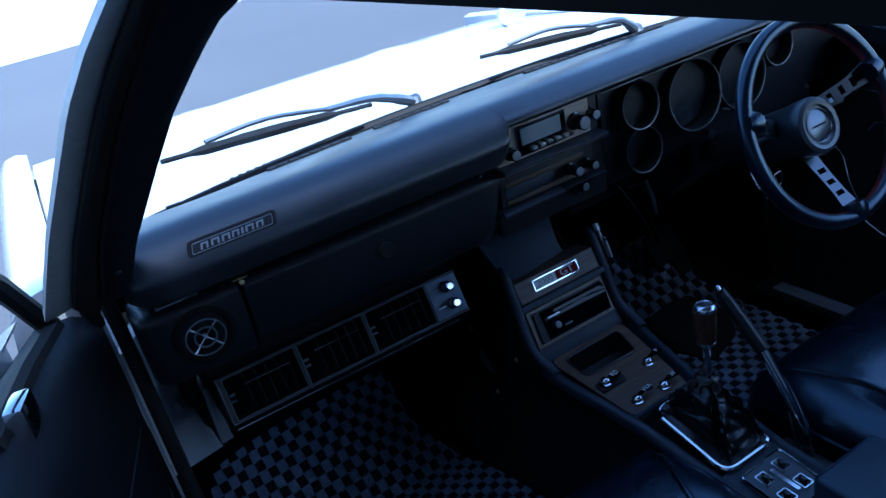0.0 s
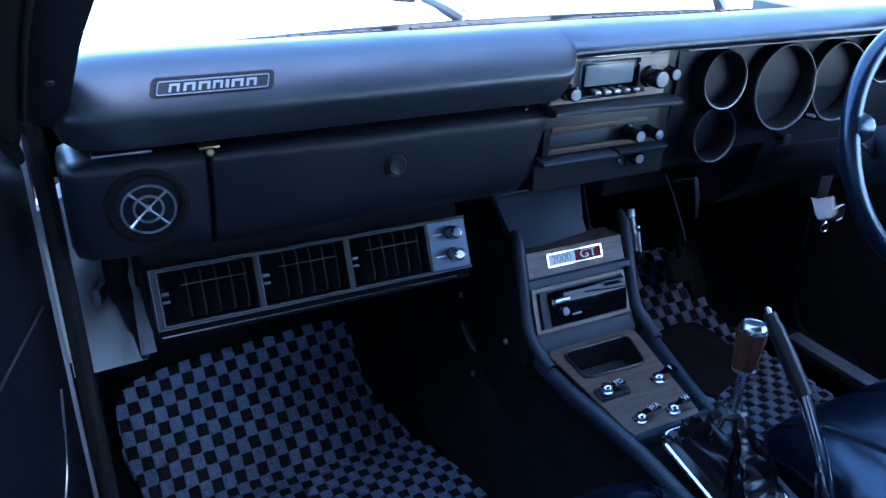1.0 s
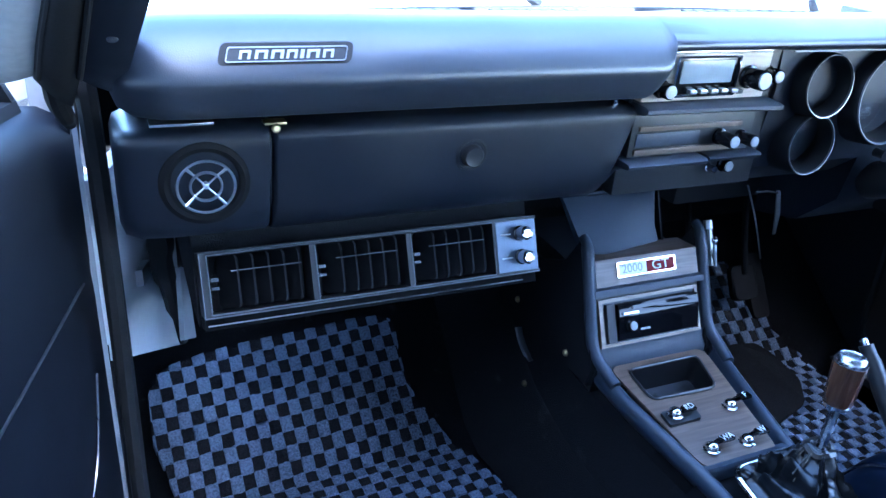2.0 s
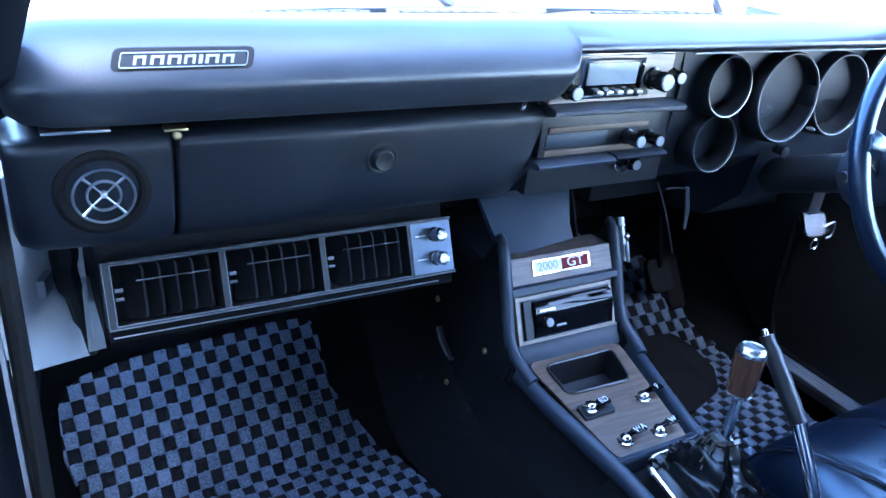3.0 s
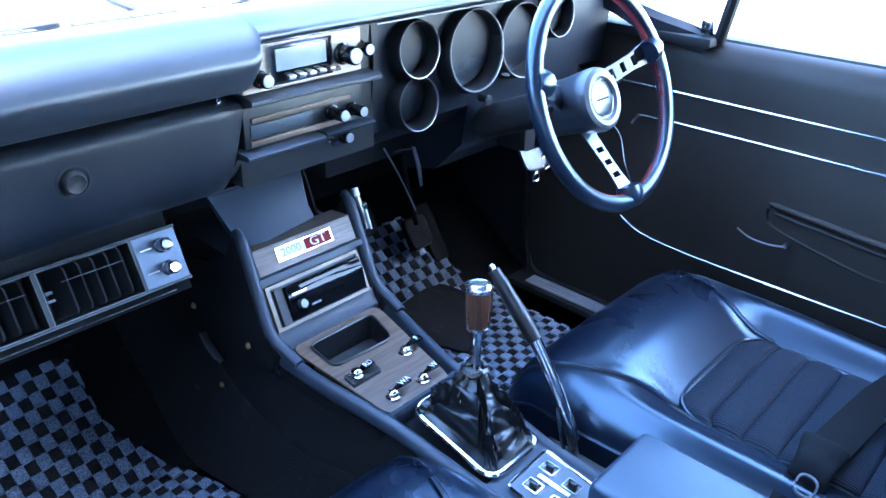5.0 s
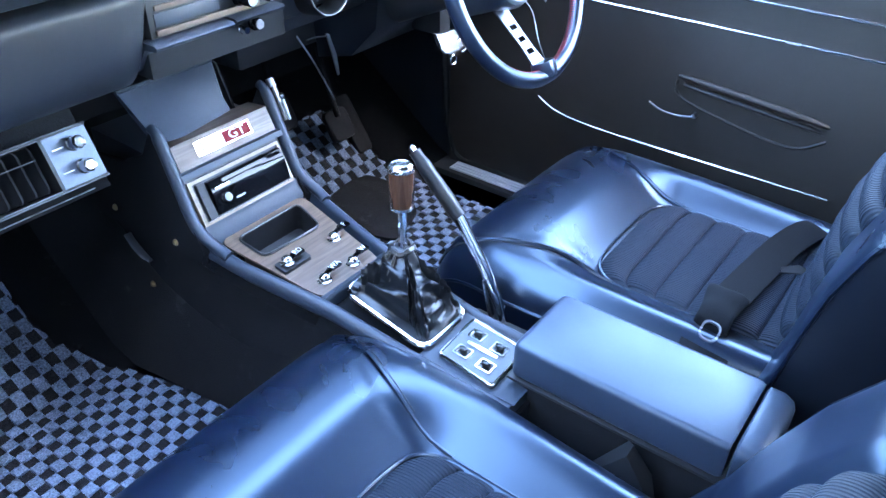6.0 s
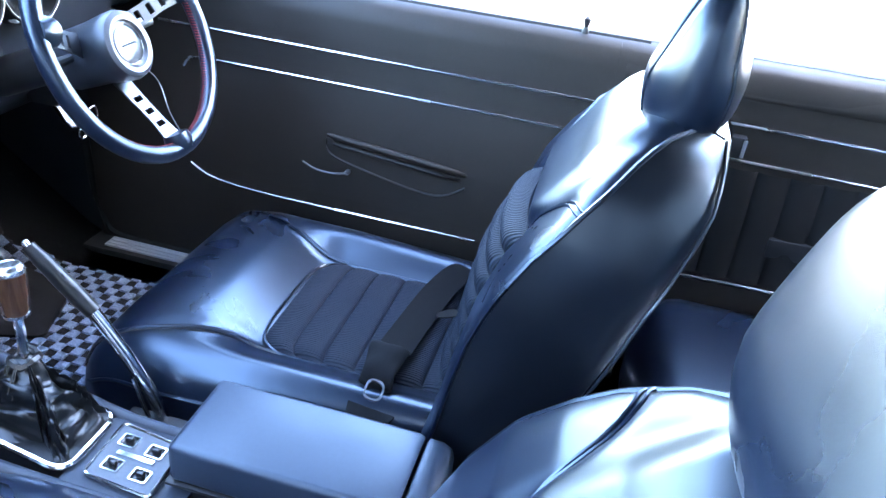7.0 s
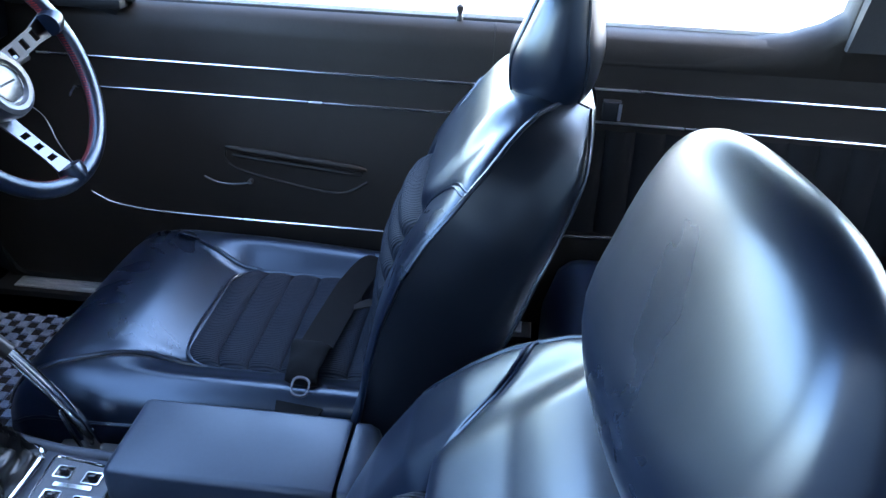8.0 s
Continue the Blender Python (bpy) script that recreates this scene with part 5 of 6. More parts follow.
part("bin_back", loft([[(x, y0, z0), (x, lerp(y0, 0.096, 0.5), lerp(z0, zt, 0.5) - 0.004), (x - dx * 0.6, 0.092, zt - 0.004), (x - dx, 0.097, zt + 0.001), (x - dx, 0.104, zt), (x, y0 + 0.014, z0 - 0.006)] for x, dx, y0, z0, zt in ((-0.099, 0.005, 0.026, 0.662, 0.717), (-0.05, 0.002, 0.032, 0.655, 0.7165), (0.0, -0.005, 0.038, 0.648, 0.716), (0.046, -0.012, 0.044, 0.641, 0.7155))]), GREY, con, "slanted back of the open bin", 50)
part("bin_lip", tube([(-0.104, 0.098, 0.7185), (-0.05, 0.098, 0.7180), (0.0, 0.098, 0.7175), (0.058, 0.098, 0.7170)], 0.0028, 8), GREY, con, "rounded top edge of the bin")
part("bin_side", loft([[(x, 0.102, 0.716), (x, 0.092, 0.714), (x - 0.008, 0.046, 0.640), (x - 0.008, 0.102, 0.630)] for x in (0.0585, 0.062)]), CONSIDE, con, "dark end wall of the bin")
part("badge_panel", riser_slab(-0.100, 0.102, 0.50, 0.735, 0.0, 0.006), WOODX, con, "walnut badge panel")
part("badge_panel_lip", loft([[riser_pt(x, v, o) for v, o in ((0.44, 0.0), (0.44, 0.010), (0.49, 0.011), (0.515, 0.006), (0.515, 0.0))] for x in (-0.106, 0.108)]), GREY, con, "", 50)
part("badge_panel_top", loft([[riser_pt(x, v, o) for v, o in ((0.730, -0.004), (0.730, 0.0055), (0.742, 0.005), (0.750, 0.001), (0.845, -0.034), (0.82, -0.040))] for x in (-0.102, 0.104)]), WOODX, con, "walnut shelf edge", 50)
bw = part("badge_white", riser_slab(-0.0595, -0.0035, 0.585, 0.69, 0.006, 0.0082), WHITE, con, "white badge field")
rd = part("badge_red", riser_slab(-0.0035, 0.0525, 0.585, 0.69, 0.006, 0.0082), RED, con, "dark red badge field")
rim = riser_slab(-0.0605, 0.0535, 0.575, 0.587, 0.006, 0.009)
riser_slab(-0.0605, 0.0535, 0.688, 0.700, 0.006, 0.009, bm=rim)
riser_slab(-0.0610, -0.0585, 0.575, 0.700, 0.006, 0.009, bm=rim)
riser_slab(0.0515, 0.0540, 0.575, 0.700, 0.006, 0.009, bm=rim)
part("badge_rim", rim, CHROME, con)
lettering("numerals", "2000", riser_pt(-0.0315, 0.6375, 0.0085), (1, 0, 0), (0, 0.514, 0.857), 0.0165, PALEMARK, bw, 0.0003, 1.05)
lettering("letters", "GT", riser_pt(0.0245, 0.6375, 0.0085), (1, 0, 0), (0, 0.514, 0.857), 0.018, WHITE, rd, 0.0003, 1.25)

deck = thing("cassette_deck", (0.0, 0.0, 0.555), "gloss black cassette deck in a pale wood frame", "car stereo")
wf = riser_slab(-0.100, 0.094, 0.385, 0.415, 0.0, 0.007)
riser_slab(-0.100, 0.094, 0.02, 0.045, 0.0, 0.007, bm=wf)
riser_slab(-0.100, -0.093, 0.045, 0.385, 0.0, 0.007, bm=wf)
riser_slab(0.089, 0.094, 0.045, 0.385, 0.0, 0.007, bm=wf)
part("frame", wf, WOODEDGE, deck, "pale wood frame")
part("body", riser_slab(-0.093, 0.089, 0.045, 0.385, -0.004, 0.004), LOUVRE, deck)
fascia = loft([[riser_pt(x, v, o) for v, o in ((0.06, 0.004), (0.06, 0.009), (0.18, 0.0135), (0.25, 0.0160), (0.30, 0.0158), (0.352, 0.0138), (0.365, 0.004))] for x in (-0.070, 0.086)])
part("fascia", fascia, DECK, deck, "gloss black fascia", 25)
part("flap", riser_slab(-0.045, 0.084, 0.305, 0.335, 0.0145, 0.0168), DECK, deck, "slot flap")
part("side_flap", riser_slab(-0.088, -0.073, 0.055, 0.37, 0.004, 0.010), LOUVRE, deck)
knob_at("knob", *riser_pt(-0.048, 0.17, 0.0115), 0.0075, 0.008, DECK, deck, SWPLATE, (0, -0.857, 0.514))
part("button_row", riser_slab(-0.064, -0.035, 0.27, 0.288, 0.0155, 0.0185), SATIN, deck)
part("button_row", riser_slab(-0.030, -0.012, 0.12, 0.137, 0.009, 0.0135), SWPLATE, deck)

pen = thing("lighter_clip", (0.108, 0.015, 0.65), "black holder with bright clip on the console side", "clip")
ca, cbm = Vector((0.1085, 0.030, 0.6865)), Vector((0.1075, 0.0035, 0.629))
part("body", tube([ca, ca.lerp(cbm, 0.5), cbm], [0.0058, 0.0066, 0.0055], 10, per=4), GLOSS, pen)
part("collar", tube([ca.lerp(cbm, -0.04), ca.lerp(cbm, 0.16)], [0.0062, 0.0066], 12), SATIN, pen, "chrome collar")
part("clip", tube([ca.lerp(cbm, t) + Vector((0.004, -0.006, 0.002)) for t in (0.52, 0.8, 1.02)], [0.0030, 0.0026, 0.0020], 8), SATIN, pen, "bright clip")
part("button", lathe([(0.0055, 0), (0.0055, 0.003), (0.004, 0.005), (0, 0.005)], ca.lerp(cbm, 0.42) + Vector((0.004, -0.005, 0.002)), (0.6, -0.8, 0.1), 12), BRIGHT, pen)
for x, y, z in ((-0.141, 0.000, 0.525), (-0.148, 0.130, 0.538), (-0.150, 0.074, 0.421)):
    part("screw", lathe([(0.005, 0), (0.005, 0.002), (0.003, 0.004), (0, 0.0042)], (x + 0.018, y, z), (-1, 0, 0.1), 12), BRASS, con, "brass screw")
part("side_strap", tube([(-0.128, 0.122, 0.492), (-0.129, 0.108, 0.479), (-0.129, 0.090, 0.468), (-0.127, 0.075, 0.461)], [0.0065, 0.007, 0.007, 0.005], 8, per=4, flat=0.5), SWPLATE, con, "bent metal strap on the tunnel")

# gear lever with its leather boot
gear = thing("gear_lever", (0.005, -0.31, 0.49), "gear lever with wooden knob and wrinkled leather boot", "gear lever")
ringp = soft_loop([(0.050, -0.248), (-0.042, -0.248), (-0.046, -0.388), (0.050, -0.388)], 0.022, 6)
part("boot_ring", tube([on_top(x, y, 0.001) for x, y in ringp], 0.0045, 8, closed=True), CHROME, gear, "chrome boot surround")


def boot():
    """Loose leather gathered at the lever: folds run up to the tie and sag between."""
    secs = []
    n, m = 110, 30
    for k in range(m + 1):
        t = k / m
        row = []
        for i in range(n):
            f = i / n * len(ringp)
            a, b = ringp[int(f) % len(ringp)], ringp[(int(f) + 1) % len(ringp)]
            bx, by = lerp(a[0], b[0], f % 1), lerp(a[1], b[1], f % 1)
            cx, cy = lerp(0.004, 0.020, t), lerp(-0.318, -0.300, t)
            s = lerp(0.985, 0.17, t ** 0.8) + 0.05 * math.sin(t * math.pi) * (1 - t)
            ang = i / n * math.tau
            q = Vector((math.cos(ang) * 1.6, math.sin(ang) * 1.6, 2.2 * t))
            fold = 1 - 2 * abs(noise.noise(q * 1.25 + Vector((3.1, 0.7, 5.2))))
            fine = 1 - 2 * abs(noise.noise(q * 2.7 + Vector((9.4, 2.3, 1.7))))
            pleat = math.sin(11 * ang + 3 * noise.noise(q))
            mid = math.sin(min(1.0, t * 1.15) * math.pi) ** 0.7
            w = (0.26 * (fold - 0.6) + 0.12 * (fine - 0.5)) * mid + 0.16 * pleat * t ** 1.5
            z = lerp(0.497, 0.568, t ** 1.35) + (0.024 * (fold - 0.45) + 0.009 * (fine - 0.5)) * mid
            row.append((cx + (bx - cx) * s * (1 + w), cy + (by - cy) * s * (1 + w), z + (top_z(by) - 0.49) * (1 - t)))
        secs.append(row)
    return loft(secs)


part("boot", boot(), BOOT, gear, "wrinkled black leather boot", 75)
strands = bmesh.new()
rnd = random.Random(8)
for k in range(5):
    a = rnd.uniform(2.6, 6.0)
    p = Vector((0.020 + 0.017 * math.cos(a), -0.300 + 0.016 * math.sin(a), 0.566))
    o = Vector((math.cos(a), math.sin(a), 0))
    tube([p, p + o * 0.006 + Vector((0, 0, -0.006)), p + o * rnd.uniform(0.010, 0.016) + Vector((rnd.uniform(-0.006, 0.006), 0, -rnd.uniform(0.020, 0.038)))], 0.0010, 5, per=4, bm=strands)
part("cord_ends", strands, TIE, gear, "loose tan cord ends")
part("tie", tube([(0.020 + 0.015 * math.cos(a), -0.300 + 0.014 * math.sin(a), 0.565 + 0.003 * math.sin(3 * a)) for a in [k * math.tau / 14 for k in range(14)]], 0.005, 6, closed=True), BOOT, gear)
part("rod", tube([(0.016, -0.303, 0.55), (0.024, -0.298, 0.60), (0.029, -0.294, 0.635)], 0.0058, 10), CHROME, gear, "chrome rod")
kax = Vector((0.10, 0.09, 1.0)).normalized()
kb0 = Vector((0.0285, -0.294, 0.622))
part("knob", lathe([(0.0135, 0), (0.0155, 0.004), (0.0168, 0.025), (0.0178, 0.045), (0.0176, 0.050), (0.0, 0.0505)], kb0, kax, 28), KNOBWOOD, gear, "polished dark wood knob")
part("knob_collar", lathe([(0.0085, -0.004), (0.0142, -0.003), (0.0150, 0.001), (0.012, 0.002)], kb0, kax, 24), CHROME, gear)
part("knob_cap", lathe([(0.0174, 0.0), (0.0177, 0.002), (0.0170, 0.0055), (0.0150, 0.0090), (0.0125, 0.0105), (0.0115, 0.0098), (0, 0.0106)], kb0 + kax * 0.0500, kax, 24), BRIGHT, gear, "chrome cap")

# handbrake lever
hb = thing("handbrake", (0.105, -0.40, FLOOR), "chrome handbrake lever with black grip", "handbrake")
part("grip", tube([(0.100, -0.258, 0.662), (0.102, -0.285, 0.632), (0.106, -0.330, 0.582)], [0.0085, 0.0105, 0.0112, 0.0105], 12, per=5), PLASTIC, hb, "black grip")
part("lever", tube([(0.106, -0.328, 0.584), (0.108, -0.355, 0.543), (0.110, -0.378, 0.503), (0.111, -0.402, 0.450), (0.112, -0.42, 0.36)], 0.0088, 12, per=5), CHROME, hb, "chrome lever tube")
part("button", lathe([(0.005, 0), (0.005, 0.008), (0.003, 0.010), (0, 0.010)], (0.100, -0.258, 0.660), (0, 0.6, 0.8), 12), CHROME, hb)
part("bracket", box(0.090, 0.118, -0.47, -0.36, 0.29, 0.43, 0.004), PLASTIC, hb)
part("cable_rod", tube([(0.098, -0.38, 0.50), (0.096, -0.392, 0.46), (0.095, -0.41, 0.41)], 0.003, 6), CHROME, hb)

# armrest box behind the console
ar = thing("armrest_box", (0.04, -0.66, FLOOR), "black vinyl centre armrest box", "armrest")
def lid():
    secs = []
    for y, k in ((-0.502, 0.22), (-0.504, 0.08), (-0.509, 0.0), (-0.60, -0.01), (-0.70, -0.01), (-0.758, 0.0), (-0.764, 0.15)):
        loop = rounded(0.043, 0.5075, 0.124 - 0.03 * k, 0.053 - 0.03 * k, 0.0075, 4)
        secs.append([(x, y, z + 0.0) for x, z in loop])
    return loft(secs)
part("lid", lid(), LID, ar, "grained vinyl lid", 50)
part("rear_cap", loft([[(x, y, z) for x, z in rounded(0.043, 0.498, w, h, 0.012, 4)] for y, w, h in ((-0.768, 0.116, 0.066), (-0.770, 0.122, 0.071), (-0.786, 0.122, 0.070), (-0.797, 0.118, 0.060), (-0.801, 0.108, 0.048))]), LID, ar, "vinyl rear hinge cover", 50)
part("lid_lip", box(-0.022, 0.108, -0.768, -0.497, 0.4765, 0.4815, 0.002), PLASTIC, ar)
part("box", box(-0.014, 0.100, -0.80, -0.512, 0.285, 0.476, 0.008), CONSIDE, ar)

# ---- steering wheel ----
SC, SR = Vector((0.357, -0.245, 0.847)), 0.160
SA = 0.405
su, sv = Vector((1, 0, 0)), Vector((0, math.sin(SA), math.cos(SA)))
sn = Vector((0, -math.cos(SA), math.sin(SA)))
sw = thing("steering_wheel", SC + Vector((0, 0.12, -0.06)), "black leather three-spoke steering wheel with drilled alloy spokes", "steering wheel")


def wp(r, deg, out=0.0):
    a = radians(deg)
    return SC + r * (math.cos(a) * su + math.sin(a) * sv) + sn * out


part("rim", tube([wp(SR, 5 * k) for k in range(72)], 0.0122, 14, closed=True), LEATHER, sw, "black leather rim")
st = bmesh.new()
for k in range(0, 100):
    d = -70 + k * 1.6
    a, b = wp(SR - 0.0119, d, 0.004), wp(SR - 0.0119, d + 0.9, -0.004)
    tube([a, b], 0.0007, 4, bm=st)
for k in range(0, 60):
    d = 205 + k * 1.6
    tube([wp(SR - 0.0119, d, 0.004), wp(SR - 0.0119, d + 0.9, -0.004)], 0.0007, 4, bm=st)
part("stitching", st, THREAD, sw, "red lacing on the inner rim")


def spoke(deg):
    """A flat dished spoke with three square holes."""
    bm = bmesh.new()
    cuts = [0.042, 0.062, 0.075, 0.083, 0.095, 0.103, 0.115, 0.123, 0.155]
    hw = [0.017, 0.0145, 0.014, 0.0135, 0.013, 0.013, 0.013, 0.014, 0.019]
    a = radians(deg)
    d, s = math.cos(a) * su + math.sin(a) * sv, -math.sin(a) * su + math.cos(a) * sv
    for k in range(8):
        r0, r1, w0, w1 = cuts[k], cuts[k + 1], hw[k], hw[k + 1]
        hole = k in (2, 4, 6)
        o0, o1 = -0.052 * (1 - (r0 - 0.042) / 0.113), -0.052 * (1 - (r1 - 0.042) / 0.113)
        bands = ((-1.0, -0.62), (0.62, 1.0)) if hole else ((-1.0, -0.62), (-0.62, 0.62), (0.62, 1.0))
        for b0, b1 in bands:
            loft([[SC + d * r + s * (w * b) + sn * (o + h) for b, h in ((b0, -0.0015), (b1, -0.0015), (b1, 0.0015), (b0, 0.0015))] for r, w, o in ((r0, w0, o0), (r1, w1, o1))], bm=bm)
    bmesh.ops.remove_doubles(bm, verts=bm.verts, dist=1e-5)
    return bm


for deg in (16, 164, 270):
    sp = part("spoke", spoke(deg), SPOKE, sw, "satin alloy spoke with square holes", 30)
    tip = lathe([(0.018, -0.012), (0.020, 0.0), (0.016, 0.012)], wp(SR - 0.010, deg, 0.0), (math.cos(radians(deg)) * su + math.sin(radians(deg)) * sv), 14)
    part("spoke_root", tip, LEATHER, sp)
HC = SC - sv * 0.006 - sn * 0.014
part("hub_shroud", lathe([(0.041, -0.070), (0.043, -0.02), (0.047, 0.012), (0.0475, 0.024), (0.045, 0.032), (0.039, 0.0355), (0.033, 0.034), (0.0285, 0.028), (0, 0.027)], HC - sn * 0.026, sn, 40), PAD, sw, "padded black hub")
hc = part("horn_button", lathe([(0.0265, 0), (0.0265, 0.002), (0.024, 0.0035), (0, 0.0042)], HC + sn * 0.001, sn, 36), SPOKE, sw, "silver horn button")
part("horn_ring", lathe([(0.0262, 0.0), (0.0275, 0.003), (0.0292, 0.0)], HC + sn * 0.002, sn, 36, caps=False), CHROME, sw)
mk = bmesh.new()
for k in range(6):
    c = HC + sn * 0.0057 + su * (-0.0150 + 0.0052 * k)
    loft([[c + su * x + sv * z + sn * h for x, z in ((0, -0.0018), (0.0040, -0.0018), (0.0040, 0.0018), (0, 0.0018))] for h in (0, 0.0006)], bm=mk)
part("horn_mark", mk, DARKMARK, hc, "dark bar of small marks")
part("column", tube([SC - sn * 0.07, SC - sn * 0.25], 0.028, 16), PLASTIC, sw)
part("stalk", tube([SC - sn * 0.075 + su * 0.03, SC - sn * 0.07 + su * 0.075 + sv * 0.008, SC - sn * 0.055 + su * 0.125 + sv * 0.012], [0.005, 0.005, 0.008], 10, per=4), SATIN, sw, "bright indicator stalk")
part("horn_wire", tube([wp(0.055, -50, -0.030), wp(0.079, -60, -0.020), wp(0.114, -74, -0.018), wp(0.148, -79, -0.012)], 0.0008, 5, per=4), SATIN, sw, "thin bright wire")
part("stalk_left", tube([SC - sn * 0.075 - su * 0.03, SC - sn * 0.07 - su * 0.09], [0.006, 0.008], 10), PLASTIC, sw)

# ---- pedals ----
for x, y, z, nm in ((0.300, 0.235, 0.500, "clutch_pedal"), (0.430, 0.205, 0.440, "brake_pedal")):
    p = thing(nm, (x, y + 0.02, z), "black rubber pedal on a steel arm", "pedal", "foot pedals")
    part("pad", loft([[(x + dx * k, y + o + dz * 0.55, z + dz * k - 0.5 * o) for dx, dz in rounded(0, 0, 0.062, 0.060, 0.012, 3)] for o, k in ((0.0, 0.90), (0.003, 1.0), (0.012, 1.0))]), PEDAL, p)
    part("arm", tube([(x, y + 0.008, z + 0.015), (x - 0.005, y + 0.04, z + 0.13), (x - 0.01, y + 0.06, z + 0.27)], 0.006, 8, per=4), PEDAL, p)
ap = thing("accelerator_pedal", (0.50, 0.24, 0.36), "slanted black rubber accelerator pedal", "pedal", "foot pedals")
part("pad", loft([[(0.500 + dx * k, 0.235 + o + dz * 0.62, 0.405 + dz * k - 0.6 * o) for dx, dz in rounded(0, 0, 0.046, 0.115, 0.010, 3)] for o, k in ((0.0, 0.92), (0.003, 1.0), (0.012, 1.0))]), PEDAL, ap)
cb = thing("bonnet_cable", (0.18, 0.02, 0.70), "thin bright cable below the dashboard", "cable")
part("cable", tube([(0.190, 0.05, 0.728), (0.218, 0.05, 0.682), (0.244, 0.052, 0.636), (0.268, 0.055, 0.592)], 0.0014, 6, per=5), SATIN, cb)
part("strap", loft([[(0.255, 0.05, 0.714), (0.262, 0.05, 0.712), (0.278, 0.052, 0.672), (0.285, 0.055, 0.634), (0.281, 0.055, 0.633), (0.268, 0.052, 0.676)], [(0.255, 0.053, 0.714), (0.262, 0.053, 0.712), (0.278, 0.055, 0.672), (0.285, 0.058, 0.634), (0.281, 0.058, 0.633), (0.268, 0.055, 0.676)]]), SATIN, cb, "bent steel strap")
part("bar", tube([(0.211, 0.05, 0.715), (0.235, 0.05, 0.7145), (0.256, 0.05, 0.710)], 0.0016, 6), PLASTIC, cb)


# ---- checked floor mats ----
def trimmed(poly, outline, reach):
    """Cut a small polygon by the outline's edges that run close to it; the outline turns anticlockwise."""
    cx, cy = sum(p[0] for p in poly) / len(poly), sum(p[1] for p in poly) / len(poly)
    for i in range(len(outline)):
        (xa, ya), (xb, yb) = outline[i - 1], outline[i]
        dx, dy = xb - xa, yb - ya
        ln = math.hypot(dx, dy)
        t = max(0.0, min(1.0, ((cx - xa) * dx + (cy - ya) * dy) / ln ** 2))
        if math.hypot(cx - xa - t * dx, cy - ya - t * dy) > reach:
            continue
        side = [((p[1] - ya) * dx - (p[0] - xa) * dy) / ln for p in poly]
        out = []
        for k in range(len(poly)):
            p, q, sp, sq = poly[k - 1], poly[k], side[k - 1], side[k]
            if (sp > 0) != (sq > 0):
                f = sp / (sp - sq)
                out.append((lerp(p[0], q[0], f), lerp(p[1], q[1], f)))
            if sq > 0:
                out.append(q)
        poly = out
        if len(poly) < 3:
            return []
    return poly


def mat_mesh(outline, x0, y0, nx, ny, size, angle=0.0):
    """Thick checked pile cut to an outline: raised light squares over a dark ground, rows turned by an angle."""
    bm = bmesh.new()
    rnd = random.Random(3)
    ca, sa = math.cos(radians(angle)), math.sin(radians(angle))
    area = sum(outline[i - 1][0] * outline[i][1] - outline[i][0] * outline[i - 1][1] for i in range(len(outline)))
    outline = outline if area > 0 else outline[::-1]

    def inside(x, y):
        c = False
        for i in range(len(outline)):
            (xa, ya), (xb, yb) = outline[i - 1], outline[i]
            if (ya > y) != (yb > y) and x < (xb - xa) * (y - ya) / (yb - ya) + xa:
                c = not c
        return c
    around = [(-1, -1), (-0.33, -1), (0.33, -1), (1, -1), (1, -0.33), (1, 0.33), (1, 1), (0.33, 1), (-0.33, 1), (-1, 1), (-1, 0.33), (-1, -0.33)]
    for i in range(nx):
        for j in range(ny):
            gx, gy = (i + 0.5) * size, (j + 0.5) * size
            cx, cy = x0 + gx * ca - gy * sa, y0 + gx * sa + gy * ca
            light = (i + j) % 2 == 0
            h = 0.0115 if light else 0.0092
            g = size * 0.5 * (1.02 if light else 1.0)
            poly = []
            for a, b in around:
                wa, wb = a * g * (1 + rnd.uniform(-0.07, 0.07)), b * g * (1 + rnd.uniform(-0.07, 0.07))
                poly.append((cx + wa * ca - wb * sa, cy + wa * sa + wb * ca))
            if not any(inside(*p) for p in poly):
                continue
            poly = trimmed(poly, outline, size)
            if not poly:
                continue
            mx, my = sum(p[0] for p in poly) / len(poly), sum(p[1] for p in poly) / len(poly)
            bot, mid, top = [], [], []
            for x, y in poly:
                tx, ty = lerp(mx, x, 0.90), lerp(my, y, 0.90)
                bot.append(bm.verts.new((x, y, mat_z(y))))
                mid.append(bm.verts.new((x, y, mat_z(y) + h * 0.8)))
                top.append(bm.verts.new((tx, ty, mat_z(ty) + h + rnd.uniform(-0.0008, 0.0008))))
            fs = [bm.faces.new(top)]
            for k in range(len(poly)):
                fs.append(bm.faces.new((bot[k - 1], bot[k], mid[k], mid[k - 1])))
                fs.append(bm.faces.new((mid[k - 1], mid[k], top[k], top[k - 1])))
            for f in fs:
                f.material_index = 1 if light else 0
    return bm


def mat_z(y):
    return floor_z(y) + 0.004


P_OUT = [(-0.268, 0.297), (-0.266, 0.285), (-0.268, 0.242), (-0.262, 0.195), (-0.238, 0.153), (-0.203, 0.092), (-0.184, 0.023), (-0.164, -0.09), (-0.150, -0.30), (-0.150, -0.52), (-0.58, -0.52), (-0.625, -0.3), (-0.635, 0.0), (-0.650, 0.155), (-0.664, 0.20), (-0.662, 0.255), (-0.652, 0.274), (-0.637, 0.284), (-0.576, 0.295), (-0.50, 0.301), (-0.413, 0.304), (-0.341, 0.308), (-0.285, 0.307)]
m1 = thing("floor_mat", (-0.4, -0.05, FLOOR), "grey and black checked pile floor mat on the passenger side", "floor mat", "checked floor mats")
